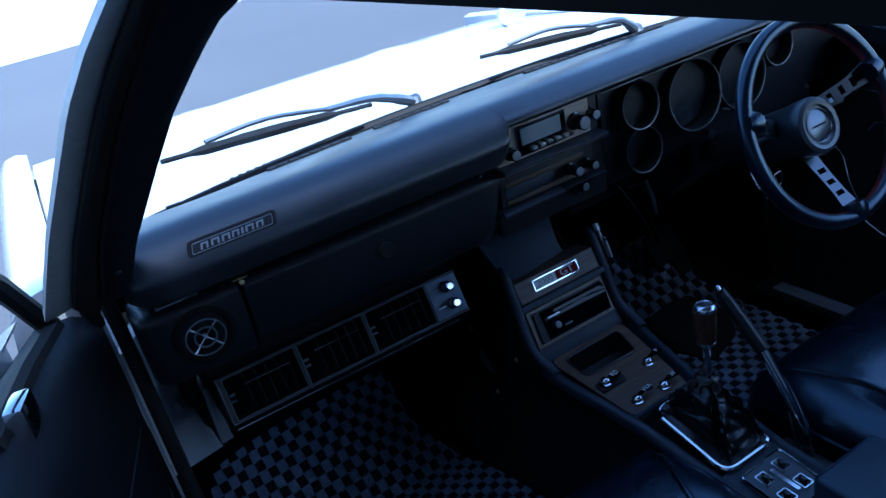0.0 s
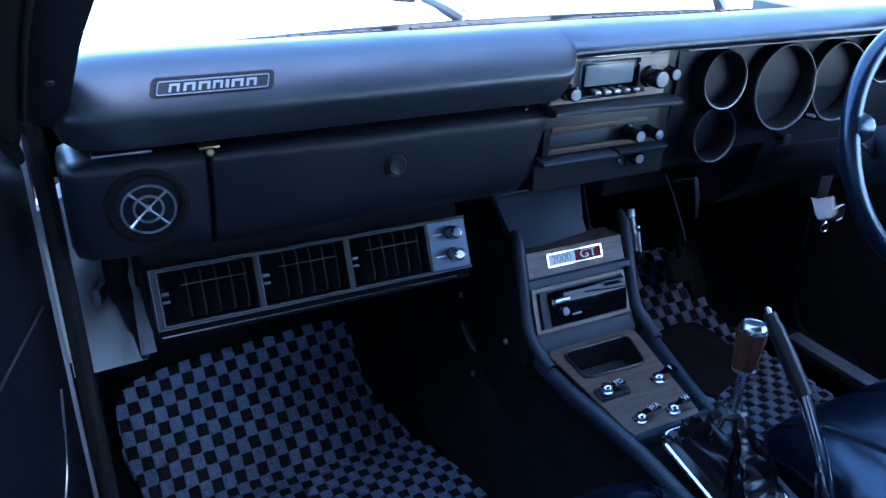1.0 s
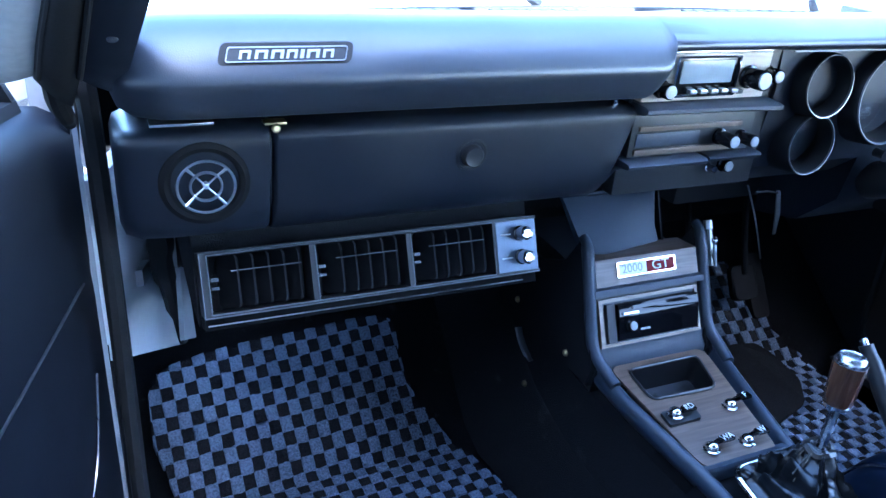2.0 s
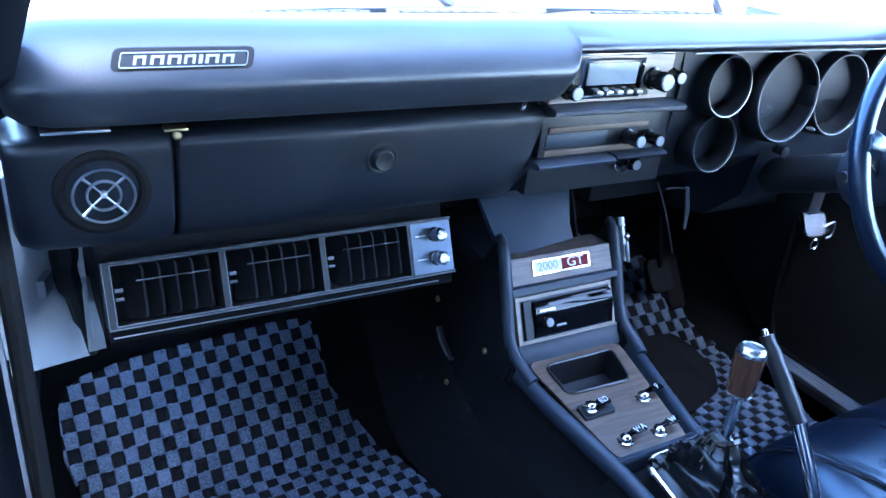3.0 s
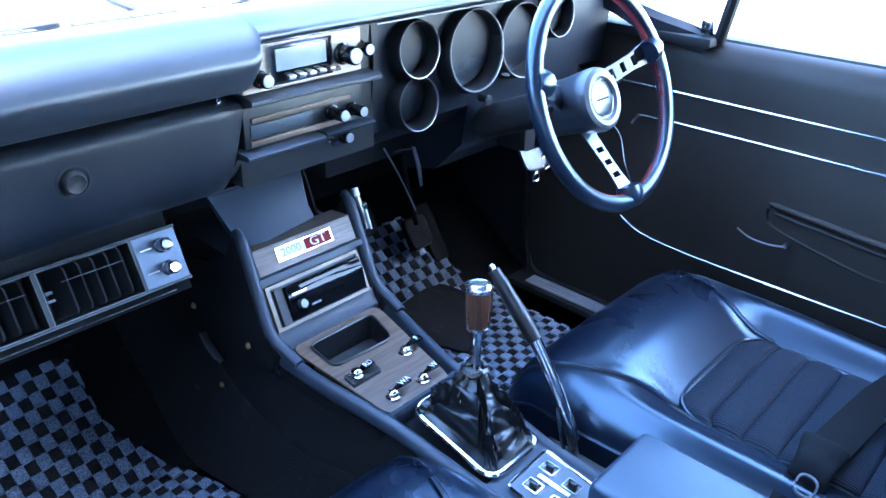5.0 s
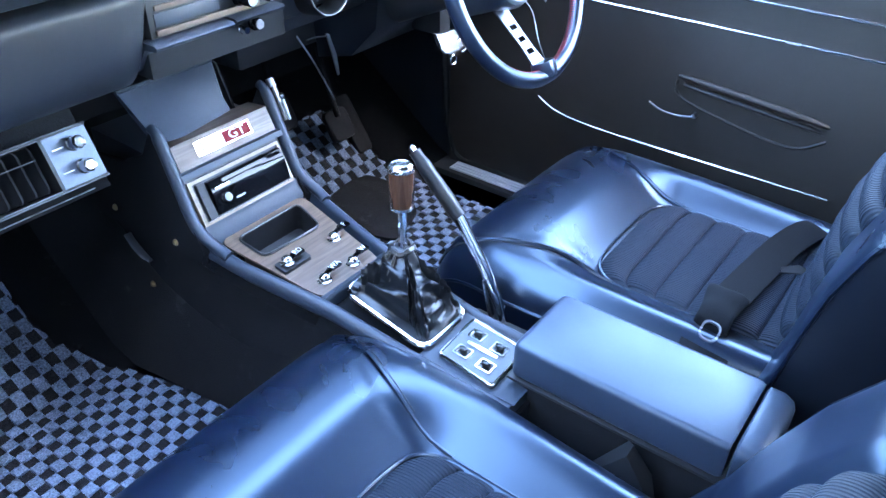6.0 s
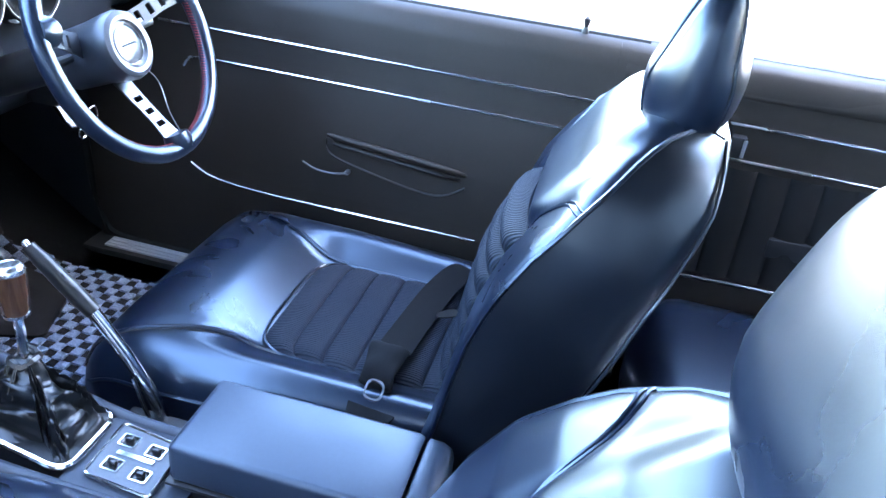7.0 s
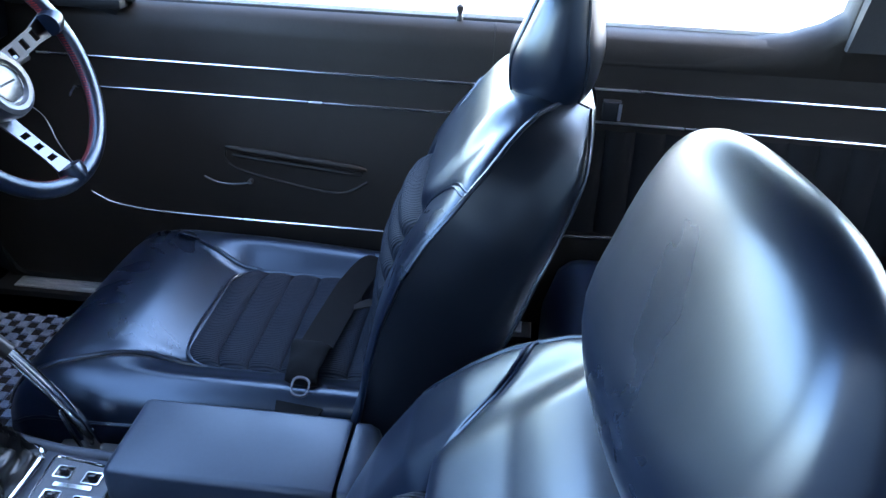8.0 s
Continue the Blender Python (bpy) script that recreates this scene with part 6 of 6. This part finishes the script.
tagged(part("mat_top", mat_mesh(P_OUT, -0.690, -0.575, 37, 53, 0.0177, 3.0), PILE_DARK, m1, "woven check of grey and black tufts", 50, (PILE_LIGHT,)), kind="stuff")
D_OUT = [(0.330, 0.305), (0.47, 0.305), (0.505, 0.24), (0.525, 0.165), (0.556, 0.130), (0.558, -0.35), (0.20, -0.35), (0.205, -0.05), (0.235, 0.10), (0.28, 0.20)]
m2 = thing("floor_mat", (0.4, -0.05, FLOOR), "grey and black checked pile floor mat under the pedals", "floor mat", "checked floor mats")
tagged(part("mat_top", mat_mesh(D_OUT, 0.18, -0.36, 22, 36, 0.0195), PILE_DARK, m2, "woven check of grey and black tufts", 50, (PILE_LIGHT,)), kind="stuff")
part("heel_pad", loft([[(x, y, mat_z(y) + h) for x, y in soft_loop([(0.318, 0.158), (0.400, 0.166), (0.455, 0.160), (0.495, 0.128), (0.490, 0.070), (0.440, 0.010), (0.335, -0.022), (0.308, 0.05)], 0.012)] for h in (0.008, 0.0165)]), CARPET, m2, "black rubber heel pad")


# ---- front bucket seats ----
def bump_edge(d, r):
    """Drop of a rounded edge at distance d inside the outline."""
    d = max(0.0, min(1.0, d / r))
    return 1 - math.sqrt(max(0.0, 1 - (1 - d) ** 2))


def sstep(a, b, x):
    t = max(0.0, min(1.0, (x - a) / (b - a)))
    return t * t * (3 - 2 * t)


def seat():
    s = thing("bucket_seat", (0, -0.55, FLOOR), "black leather bucket seat with ribbed cloth centre", "car seat", "front seats")
    # cushion shell: u across, v from front to back
    yf, yb, hw = -0.232, -0.80, 0.243

    def half(y):
        return curve(y, [(-0.80, 0.215), (-0.5, 0.240), (-0.36, 0.243), (-0.27, 0.232), (-0.232, 0.205)])

    def ztop(x, y):
        a = abs(x)
        front = sstep(-0.50, -0.38, y)
        z = 0.462 + 0.038 * front * (1 - 0.15 * (a / 0.24) ** 2)
        z += 0.034 * sstep(0.118, 0.200, a) * (1 - front)
        z -= 0.006 * (1 - front) * (1 - sstep(0.10, 0.14, a))
        # creases along the seams
        xs = lerp(0.126, 0.195, sstep(-0.47, -0.26, y))
        z -= 0.003 * math.exp(-((a - xs) / 0.009) ** 2) * sstep(-0.50, -0.46, y)
        return z

    def cush(u, v):
        y = lerp(yf, yb, v)
        x = (2 * u - 1)
        sx = math.copysign(abs(x) ** 0.85, x)
        h = half(y)
        x = sx * h
        z = ztop(x, y) - 0.052 * bump_edge(h - abs(x), 0.062) - 0.095 * bump_edge(yf - y, 0.115)
        return Vector((x, y, z))

    nu, nv = 56, 56
    bm = bmesh.new()
    g = [[bm.verts.new(cush(i / nu, j / nv)) for j in range(nv + 1)] for i in range(nu + 1)]
    for i in range(nu):
        for j in range(nv):
            bm.faces.new((g[i][j], g[i + 1][j], g[i + 1][j + 1], g[i][j + 1]))
    edge = [g[i][0] for i in range(nu + 1)] + [g[nu][j] for j in range(1, nv + 1)] + [g[i][nv] for i in range(nu - 1, -1, -1)] + [g[0][j] for j in range(nv - 1, 0, -1)]
    low = [bm.verts.new((v.co.x * 0.97, v.co.y - 0.006 * (1 if v.co.y > -0.3 else 0), 0.315)) for v in edge]
    m = len(edge)
    for k in range(m):
        bm.faces.new((edge[k], low[k], low[(k + 1) % m], edge[(k + 1) % m]))
    bm.faces.new(low)
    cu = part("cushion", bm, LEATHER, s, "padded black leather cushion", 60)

    # ribbed cloth insert
    def ins(u, v):
        y = lerp(-0.468, -0.77, v)
        w = 0.131
        x = lerp(-w, w, u)
        corner = 0.05 * (1 - math.sqrt(max(0, 1 - max(0, (abs(x) - (w - 0.05)) / 0.05) ** 2)))
        y -= corner * (1 - v) ** 5
        p = (v * 6) % 1
        side = math.sqrt(max(0.0, 1 - max(0.0, (abs(x) - (w - 0.02)) / 0.02) ** 2))
        z = 0.4600 + 0.0078 * math.sqrt(max(0.0, 1 - (2 * p - 1) ** 2)) * (0.4 + 0.6 * side) + 0.004 * sstep(0.0, 0.12, v) * side - 0.002 * (1 - side)
        return Vector((x, y, z))
    part("cloth_insert", grid(ins, 30, 96), CLOTH, cu, "pleated ribbed cloth", 70)
    part("insert_piping", tube([(-0.133, -0.76, 0.462), (-0.133, -0.545, 0.463), (-0.130, -0.505, 0.463), (-0.110, -0.476, 0.465), (-0.07, -0.466, 0.467), (0, -0.465, 0.468), (0.07, -0.466, 0.467), (0.110, -0.476, 0.465), (0.130, -0.505, 0.463), (0.133, -0.545, 0.463), (0.133, -0.76, 0.462)], 0.0026, 6, per=5), LEATHER, cu)
    for sd in (-1, 1):
        line = []
        for k in range(18):
            y = lerp(-0.512, -0.240, k / 17)
            a = lerp(0.132, 0.195, sstep(-0.50, -0.26, y))
            h = half(y)
            z = ztop(a, y) - 0.052 * bump_edge(h - a, 0.062) - 0.095 * bump_edge(yf - y, 0.115)
            line.append((sd * (a + 0.002), y, z + 0.003 * (1 if k else 0)))
        part("seam", tube(line, 0.0030, 6), LEATHER, cu, "raised stitched seam")
        ths = bmesh.new()
        for k in range(0, 17):
            a, b = Vector(line[k]), Vector(line[k + 1])
            for q in range(3):
                p0, p1 = a.lerp(b, q / 3 + 0.04), a.lerp(b, q / 3 + 0.24)
                tube([p0 + Vector((sd * 0.006, 0, -0.0005)), p1 + Vector((sd * 0.006, 0, -0.0005))], 0.0008, 4, bm=ths)
        part("stitching", ths, GREYTHREAD, cu)
    # lower piping round the base
    pl = []
    for k in range(40):
        y = lerp(-0.78, -0.26, k / 39)
        pl.append((half(y) + 0.0005, y, ztop(half(y), y) - 0.053 - 0.095 * bump_edge(yf - y, 0.115)))
    part("base_piping", tube([(-x, y, z) for x, y, z in pl] + [(x, y, z) for x, y, z in pl[::-1]], 0.003, 6), LEATHER, cu)
    part("base", box(-0.20, 0.20, -0.74, -0.28, FLOOR + 0.008, 0.33, 0.01), PLASTIC, s)
    for sd in (-1, 1):
        part("slide_rail", box(*sorted((sd * 0.155, sd * 0.185)), -0.80, -0.25, FLOOR, FLOOR + 0.02, 0.003), SATIN, s)

    # backrest, leaning back: u across, v up the back
    lean = radians(24.5)
    org = Vector((0, -0.735, 0.440))
    upv, fwd = Vector((0, -math.sin(lean), math.cos(lean))), Vector((0, math.cos(lean), math.sin(lean)))
    L = 0.515

    def bp(x, v, d):
        return org + Vector((x, 0, 0)) + upv * v + fwd * d

    def bhalf(v):
        return curve(v, [(0.0, 0.235), (0.10, 0.245), (0.28, 0.240), (0.38, 0.222), (0.44, 0.195), (0.475, 0.165), (0.50, 0.125), (0.515, 0.075)])

    def edge_d(v):
        return curve(v, [(0.0, -0.010), (0.07, 0.0), (0.14, 0.020), (0.21, 0.036), (0.28, 0.042), (0.34, 0.036), (0.40, 0.022), (0.45, 0.008), (0.515, -0.008)])

    def seam_v(a):
        """Height of the seam between the upper pad and the bolster, a from the middle."""
        return curve(a, [(0.0, 0.302), (0.115, 0.306), (0.130, 0.326), (0.145, 0.356), (0.160, 0.380), (0.175, 0.395), (0.190, 0.403), (0.215, 0.408)])

    def dfront(x, v):
        a = abs(x)
        side = sstep(0.10, 0.15, a)
        vs = seam_v(a)
        up = sstep(vs - 0.024, vs + 0.030, v)
        d = edge_d(v) + lerp(lerp(-0.014, 0.020, up), lerp(0.010, 0.0135, up), side)
        d -= 0.0022 * math.exp(-((v - vs) / 0.006) ** 2) * side
        d += 0.006 * math.sin(min(1, max(0, (v - 0.40) / 0.11)) * math.pi) * (1 - side)
        return d

    def back_grid(u, v):
        vv = L * v
        h = bhalf(vv)
        x = math.copysign(abs(2 * u - 1) ** 0.85, 2 * u - 1) * h
        d = lerp(dfront(x, vv), edge_d(vv), bump_edge(h - abs(x), 0.045)) - 0.04 * bump_edge(L - vv, 0.06)
        return bp(x, vv, d)

    bm = bmesh.new()
    nu, nv = 76, 90
    g = [[bm.verts.new(back_grid(i / nu, j / nv)) for j in range(nv + 1)] for i in range(nu + 1)]
    for i in range(nu):
        for j in range(nv):
            bm.faces.new((g[i][j], g[i + 1][j], g[i + 1][j + 1], g[i][j + 1]))
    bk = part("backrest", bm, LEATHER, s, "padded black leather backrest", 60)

    def rim_at(v):
        """Front edge of the side wall at height v: half width and depth."""
        h = bhalf(v)
        return h, edge_d(v) - 0.04 * bump_edge(L - v, 0.06)

    def depth_back(v):
        return curve(v, [(0.0, -0.135), (0.12, -0.125), (0.35, -0.105), (0.47, -0.10), (L, -0.085)])
    # side walls and back as one shell
    secs = []
    for k in range(33):
        v = L * k / 32
        h, d = rim_at(v)
        e = depth_back(v)
        row = [bp(-h, v, d), bp(-h - 0.004, v, lerp(d, e, 0.3)), bp(-h - 0.002, v, lerp(d, e, 0.75)), bp(-h * 0.95, v, e + 0.010), bp(-h * 0.85, v, e)]
        row += [bp(h * 0.85 * q, v, e - 0.006 * (1 - q * q)) for q in (-0.5, 0, 0.5)]
        row += [bp(h * 0.85, v, e), bp(h * 0.95, v, e + 0.010), bp(h + 0.002, v, lerp(d, e, 0.75)), bp(h + 0.004, v, lerp(d, e, 0.3)), bp(h, v, d)]
        secs.append(row)
    sh = loft(secs, caps=False, closed=False)
    h, d = rim_at(L)
    top = [sh.verts.new(p) for p in (bp(-h, L, d), bp(h, L, d), bp(h * 0.85, L, depth_back(L)), bp(-h * 0.85, L, depth_back(L)))]
    sh.faces.new(top)
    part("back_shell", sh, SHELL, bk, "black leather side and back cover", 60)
    for sd in (-1, 1):
        line = [bp(sd * (rim_at(L * k / 32)[0] + 0.001), L * k / 32, rim_at(L * k / 32)[1]) for k in range(33)]
        part("edge_piping", tube(line, 0.0032, 6), LEATHER, bk, "raised piping")
        line = [bp(sd * (bhalf(L * k / 32) * 0.975), L * k / 32, depth_back(L * k / 32) + 0.006) for k in range(33)]
        part("rear_piping", tube(line, 0.0024, 6), SHELL, bk, "raised piping")

    def bins(u, v):
        vv = lerp(0.02, 0.297, v)
        x = lerp(-0.115, 0.115, u)
        p = (v * 7) % 1
        endd = math.sqrt(max(0.0, 1 - max(0.0, (vv - 0.255) / 0.042) ** 2))
        flank = math.sqrt(max(0.0, 1 - max(0.0, (abs(x) - 0.080) / 0.035) ** 2))
        d = edge_d(vv) + 0.004 * sstep(0.08, 0.2, vv) - 0.010 + 0.016 * (1 - (x / 0.115) ** 2) + (0.021 * math.sqrt(max(0.0, 1 - (2 * p - 1) ** 2))) * (0.5 + 0.5 * endd) * (0.45 + 0.55 * flank) + 0.004 * endd
        return bp(x, vv, d)
    part("cloth_insert", grid(bins, 30, 96), CLOTH, bk, "pleated ribbed cloth", 70)
    for sd in (-1, 1):
        for off in (0.0, 0.0065):
            seam = []
            for k in range(13):
                a = lerp(0.122, 0.212, k / 12)
                v = seam_v(a) - off
                seam.append(bp(sd * a, v, lerp(dfront(a, v), edge_d(v), bump_edge(bhalf(v) - a, 0.045)) + 0.0008))
            part("arch_seam", tube(seam, 0.0019, 6), LEATHER, bk)

    # headrest: a wedge, thick at the foot and narrow at the top
    hl = radians(3)
    hu, hf = Vector((0, -math.sin(hl), math.cos(hl))), Vector((0, math.cos(hl), math.sin(hl)))
    ho = Vector((0, -0.974, 0.866))
    secs = []
    knots = [(0.0, 0.055, 0.022, 0.0), (0.004, 0.080, 0.036, 0.0), (0.014, 0.094, 0.046, 0.0), (0.035, 0.101, 0.054, 0.0), (0.070, 0.104, 0.056, 0.0), (0.105, 0.102, 0.046, -0.002), (0.140, 0.096, 0.036, -0.005), (0.165, 0.086, 0.0285, -0.007), (0.182, 0.072, 0.022, -0.008), (0.191, 0.056, 0.015, -0.008), (0.196, 0.036, 0.009, -0.008), (0.198, 0.014, 0.003, -0.008)]
    spine, lean_in = smooth_path([q[:3] for q in knots], 3), smooth_path([(q[0], q[3], 0) for q in knots], 3)
    rows = [(0.955 * p.x, p.y, p.z, o.y) for p, o in zip(spine, lean_in)]
    for v, w, t, off in rows:
        row = []
        for k in range(40):
            a = k / 40 * math.tau
            c, sn_ = math.cos(a), math.sin(a)
            x = w * math.copysign(abs(c) ** 0.78, c)
            f = t * math.copysign(abs(sn_) ** 0.8, sn_)
            row.append(ho + Vector((x, 0, 0)) + hu * v + hf * (f + off))
        secs.append(row)
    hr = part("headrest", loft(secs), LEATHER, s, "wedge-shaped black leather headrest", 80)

    def side_line(sd, k):
        """Piping round one side panel; k is how far forward it runs."""
        loop = []
        for v, f, off in ((0.014, 1.0, 0), (0.007, 0.0, 0), (0.014, -1.0, 0), (0.06, -1.0, 0), (0.10, -1.0, -0.002), (0.145, -1.0, -0.005), (0.170, -0.8, -0.007), (0.178, 0.0, -0.008), (0.170, 0.8, -0.007), (0.145, 1.0, -0.005), (0.10, 1.0, -0.002), (0.06, 1.0, 0)):
            q = k * abs(f)
            w, tt = curve(v, [(r[0], r[1]) for r in rows]), curve(v, [(r[0], r[2]) for r in rows])
            x = w * (1 - q ** 2.5) ** 0.39
            loop.append(ho + Vector((sd * (x + 0.0005), 0, 0)) + hu * v + hf * (k * f * tt + off))
        return tube(loop, 0.0026, 6, closed=True, per=5)
    for sd in (-1, 1):
        part("side_piping", side_line(sd, 0.80), LEATHER, hr, "raised piping")
    for sd in (-1, 1):
        part("post", tube([ho + Vector((sd * 0.05, 0, 0.01)), ho + Vector((sd * 0.05, 0.006, -0.06))], 0.006, 10), CHROME, s)
    return s


driver = seat()
driver.location = (0.382, -0.55, FLOOR)
passenger = copy_thing(driver, pose(-0.287, -0.55, FLOOR))
# the driver headrest is turned a little outwards
for child in driver.children:
    if child.name.startswith("headrest"):
        child.matrix_basis = pose(0, -0.974, 0) @ pose(0, 0, 0, 0, 0, -10.0) @ pose(0, 0.974, 0)
# the passenger backrest is let down further, its headrest turned a little towards the console
reclined = pose(0, -0.738, 0.472) @ pose(0, 0, 0, 12.0) @ pose(0, 0.735, -0.44)
for child in passenger.children:
    if not child.name.startswith(("cushion", "base", "slide_rail")):
        child.matrix_basis = reclined
        if child.name.startswith("headrest"):
            child.matrix_basis = (pose(0.031, -1.035, 0.961) @ pose(0, 0, 0, 0, 0, 6.9) @ pose(0, 0, 0, -4.8, 3.7)
                                  @ Matrix.Diagonal((1.25, 1.05, 0.962, 1.0)) @ pose(0, 0.974, -0.956))
            for line in list(child.children):
                bpy.data.objects.remove(line)

# seat belt lying over the driver seat
belt = thing("seat_belt", (0.45, -0.70, 0.47), "black seat belt with metal tongue lying across the driver seat", "seat belt")


def ribbon(pts, w, side):
    p = smooth_path(pts, 6)
    secs = []
    for q in p:
        a, b = q - Vector(side) * w / 2, q + Vector(side) * w / 2
        up = Vector((0, 0.3, 0.95)) * 0.0012
        secs.append([a, b, b + up, a + up])
    return loft(secs)


part("webbing", ribbon([(0.610, -0.750, 0.40), (0.600, -0.735, 0.445), (0.570, -0.722, 0.478), (0.53, -0.706, 0.490), (0.46, -0.688, 0.490), (0.37, -0.676, 0.489), (0.285, -0.668, 0.492)], 0.050, (-0.20, 0.93, 0.25)), BELT, belt, "black webbing")
sleeve = []
for k in range(15):
    t = k / 14
    c = Vector((lerp(0.290, 0.202, t), lerp(-0.664, -0.668, t), 0.492 + 0.016 * math.sin(math.pi * t) + 0.004 * math.sin(9 * t)))
    w, h = 0.026 + 0.003 * math.sin(5 * t + 0.6), lerp(0.006, 0.009, math.sin(math.pi * t))
    sleeve.append([c + Vector((0.10 * w * math.cos(a), w * math.cos(a), h * math.sin(a) * (1 + 0.25 * math.sin(3 * a + 6 * t)))) for a in [q * math.tau / 18 for q in range(18)]])
part("sleeve", loft(sleeve), BELT, belt, "crumpled black sleeve", 70)
part("second_tongue", loft([[(0.384, -0.704, 0.492 + h), (0.391, -0.702, 0.496 + h), (0.408, -0.722, 0.498 + h), (0.411, -0.732, 0.494 + h), (0.403, -0.733, 0.490 + h)] for h in (0.0, 0.002)]), PLASTIC, belt, "loose metal tongue")
part("tongue", ring_plate([(0.186 + x, -0.672 + y, 0.500 + 0.12 * y + 0.4 * x) for x, y in rounded(0, 0, 0.028, 0.025, 0.010, 4)], [(0.186 + x, -0.672 + y, 0.500 + 0.12 * y + 0.4 * x) for x, y in rounded(0, 0, 0.0232, 0.0202, 0.008, 4)], (0, 0, 0.0025)), SATIN, belt, "metal tongue")
part("tongue_plate", loft([[(x, y, 0.480 + 0.12 * (y + 0.672) + h) for x, y in ((0.142, -0.700), (0.142, -0.648), (0.172, -0.642), (0.172, -0.706))] for h in (0.0, 0.003)]), BELT, belt, "flat black plate")
# buckle stalk beside the passenger seat
bs = thing("belt_buckle", (-0.045, -0.70, FLOOR), "black belt buckle beside the armrest box", "buckle")
part("body", loft([[(-0.052, -0.622, 0.415), (-0.030, -0.622, 0.415), (-0.028, -0.664, 0.484), (-0.034, -0.672, 0.488), (-0.052, -0.672, 0.486)],
                   [(-0.055, -0.640, 0.395), (-0.027, -0.640, 0.395), (-0.025, -0.690, 0.450), (-0.031, -0.698, 0.454), (-0.055, -0.698, 0.452)],
                   [(-0.053, -0.655, 0.380), (-0.029, -0.655, 0.380), (-0.027, -0.706, 0.405), (-0.033, -0.712, 0.408), (-0.053, -0.712, 0.406)]]), PLASTIC, bs, "", 30)
part("stalk", tube([(-0.042, -0.68, 0.40), (-0.046, -0.72, 0.34), (-0.050, -0.74, FLOOR)], 0.009, 8, per=4), BELT, bs)

# ---- rear bench ----
rear = thing("rear_bench", (0.02, -1.45, FLOOR), "black leather rear bench seat", "car seat")


def bench(u, v):
    x, y = lerp(-0.64, 0.66, u), lerp(-1.015, -1.62, v)
    d = min((x + 0.64), (0.66 - x))
    return Vector((x, y, 0.476 - 0.10 * bump_edge(-1.015 - y, 0.06) - 0.04 * bump_edge(d, 0.05) - 0.015 * math.exp(-(x / 0.05) ** 2)))


bm = grid(bench, 60, 30)
r = bmesh.ops.extrude_face_region(bm, geom=bm.faces[:])
for v in [e for e in r["geom"] if isinstance(e, bmesh.types.BMVert)]:
    v.co.z = FLOOR
part("cushion", bm, LEATHER, rear, "", 60)


def benchback(u, v):
    x = lerp(-0.64, 0.66, u)
    d = min((x + 0.64), (0.66 - x))
    z = lerp(0.40, 0.84, v)
    p = (u * 16) % 1
    y = -1.57 - 0.16 * v + 0.012 * math.sqrt(max(0, 1 - (2 * p - 1) ** 2)) * (1 if 0.1 < v < 0.8 else 0) - 0.06 * bump_edge(0.84 - z, 0.06) - 0.05 * bump_edge(d, 0.05)
    return Vector((x, y, z))


bm = grid(benchback, 128, 30)
r = bmesh.ops.extrude_face_region(bm, geom=bm.faces[:])
for v in [e for e in r["geom"] if isinstance(e, bmesh.types.BMVert)]:
    v.co.y = -1.80
part("backrest", bm, LEATHER, rear, "", 60)


# ---- outside details ----
def wiper(pivot, heel, mid, tip):
    w = thing("wiper", pivot, "black windscreen wiper parked on the glass", "wiper", "windscreen wipers")
    b, h, m, t = (Vector(q) for q in (pivot, heel, mid, tip))
    part("arm", tube([b, b.lerp(h, 0.5) + Vector((0, 0.004, 0.008)), h + Vector((0, 0.01, 0.008)), h.lerp(m, 0.45) + Vector((0, 0.008, 0.008))], [0.010, 0.008, 0.006, 0.005], 8, per=4), SATIN, w, "silver arm")
    part("blade", tube([h, h.lerp(m, 0.5), m, m.lerp(t, 0.5), t], [0.004, 0.008, 0.009, 0.008, 0.004], 6, per=4), RUBBER, w)
    part("bridge", tube([h.lerp(m, 0.4) + Vector((0, 0.008, 0.008)), m + Vector((0, 0.014, 0.016)), m.lerp(t, 0.6) + Vector((0, 0.008, 0.008))], 0.004, 6, per=4), SATIN, w)
    part("pivot", lathe([(0.014, -0.04), (0.014, 0.008), (0.008, 0.014), (0, 0.014)], b, (0, 0.3, 1), 14), SATIN, w)


wiper((-0.083, 0.258, 0.950), (-0.200, 0.180, 0.992), (-0.390, 0.112, 1.022), (-0.556, 0.075, 1.040))
wiper((0.41, 0.205, 0.950), (0.330, 0.160, 0.985), (0.17, 0.152, 1.002), (0.01, 0.158, 1.013))
fm = thing("fender_mirror", (0.61, 0.98, 0.86), "white fender mirror on a thin stalk", "mirror")
part("stalk", tube([(0.61, 0.99, 0.855), (0.606, 0.96, 0.885), (0.60, 0.92, 0.902)], 0.007, 8, per=4), CHROME, fm)
shell = lathe([(0.0, 0.045), (0.022, 0.040), (0.036, 0.022), (0.041, 0.0), (0.038, -0.004), (0.0, -0.004)], (0, 0, 0), (-0.1, 1, 0), 24)
for v in shell.verts:
    v.co = Vector((v.co.x * 1.25, v.co.y, v.co.z * 0.75)) + Vector((0.60, 0.905, 0.912))
part("shell", shell, PAINT, fm, "white shell")
face = lathe([(0.037, 0.0), (0.0, 0.001)], (0, 0, 0), (0.1, -1, 0), 24)
for v in face.verts:
    v.co = Vector((v.co.x * 1.25, v.co.y - 0.005, v.co.z * 0.75)) + Vector((0.60, 0.905, 0.912))
part("mirror_glass", face, CHROME, fm)
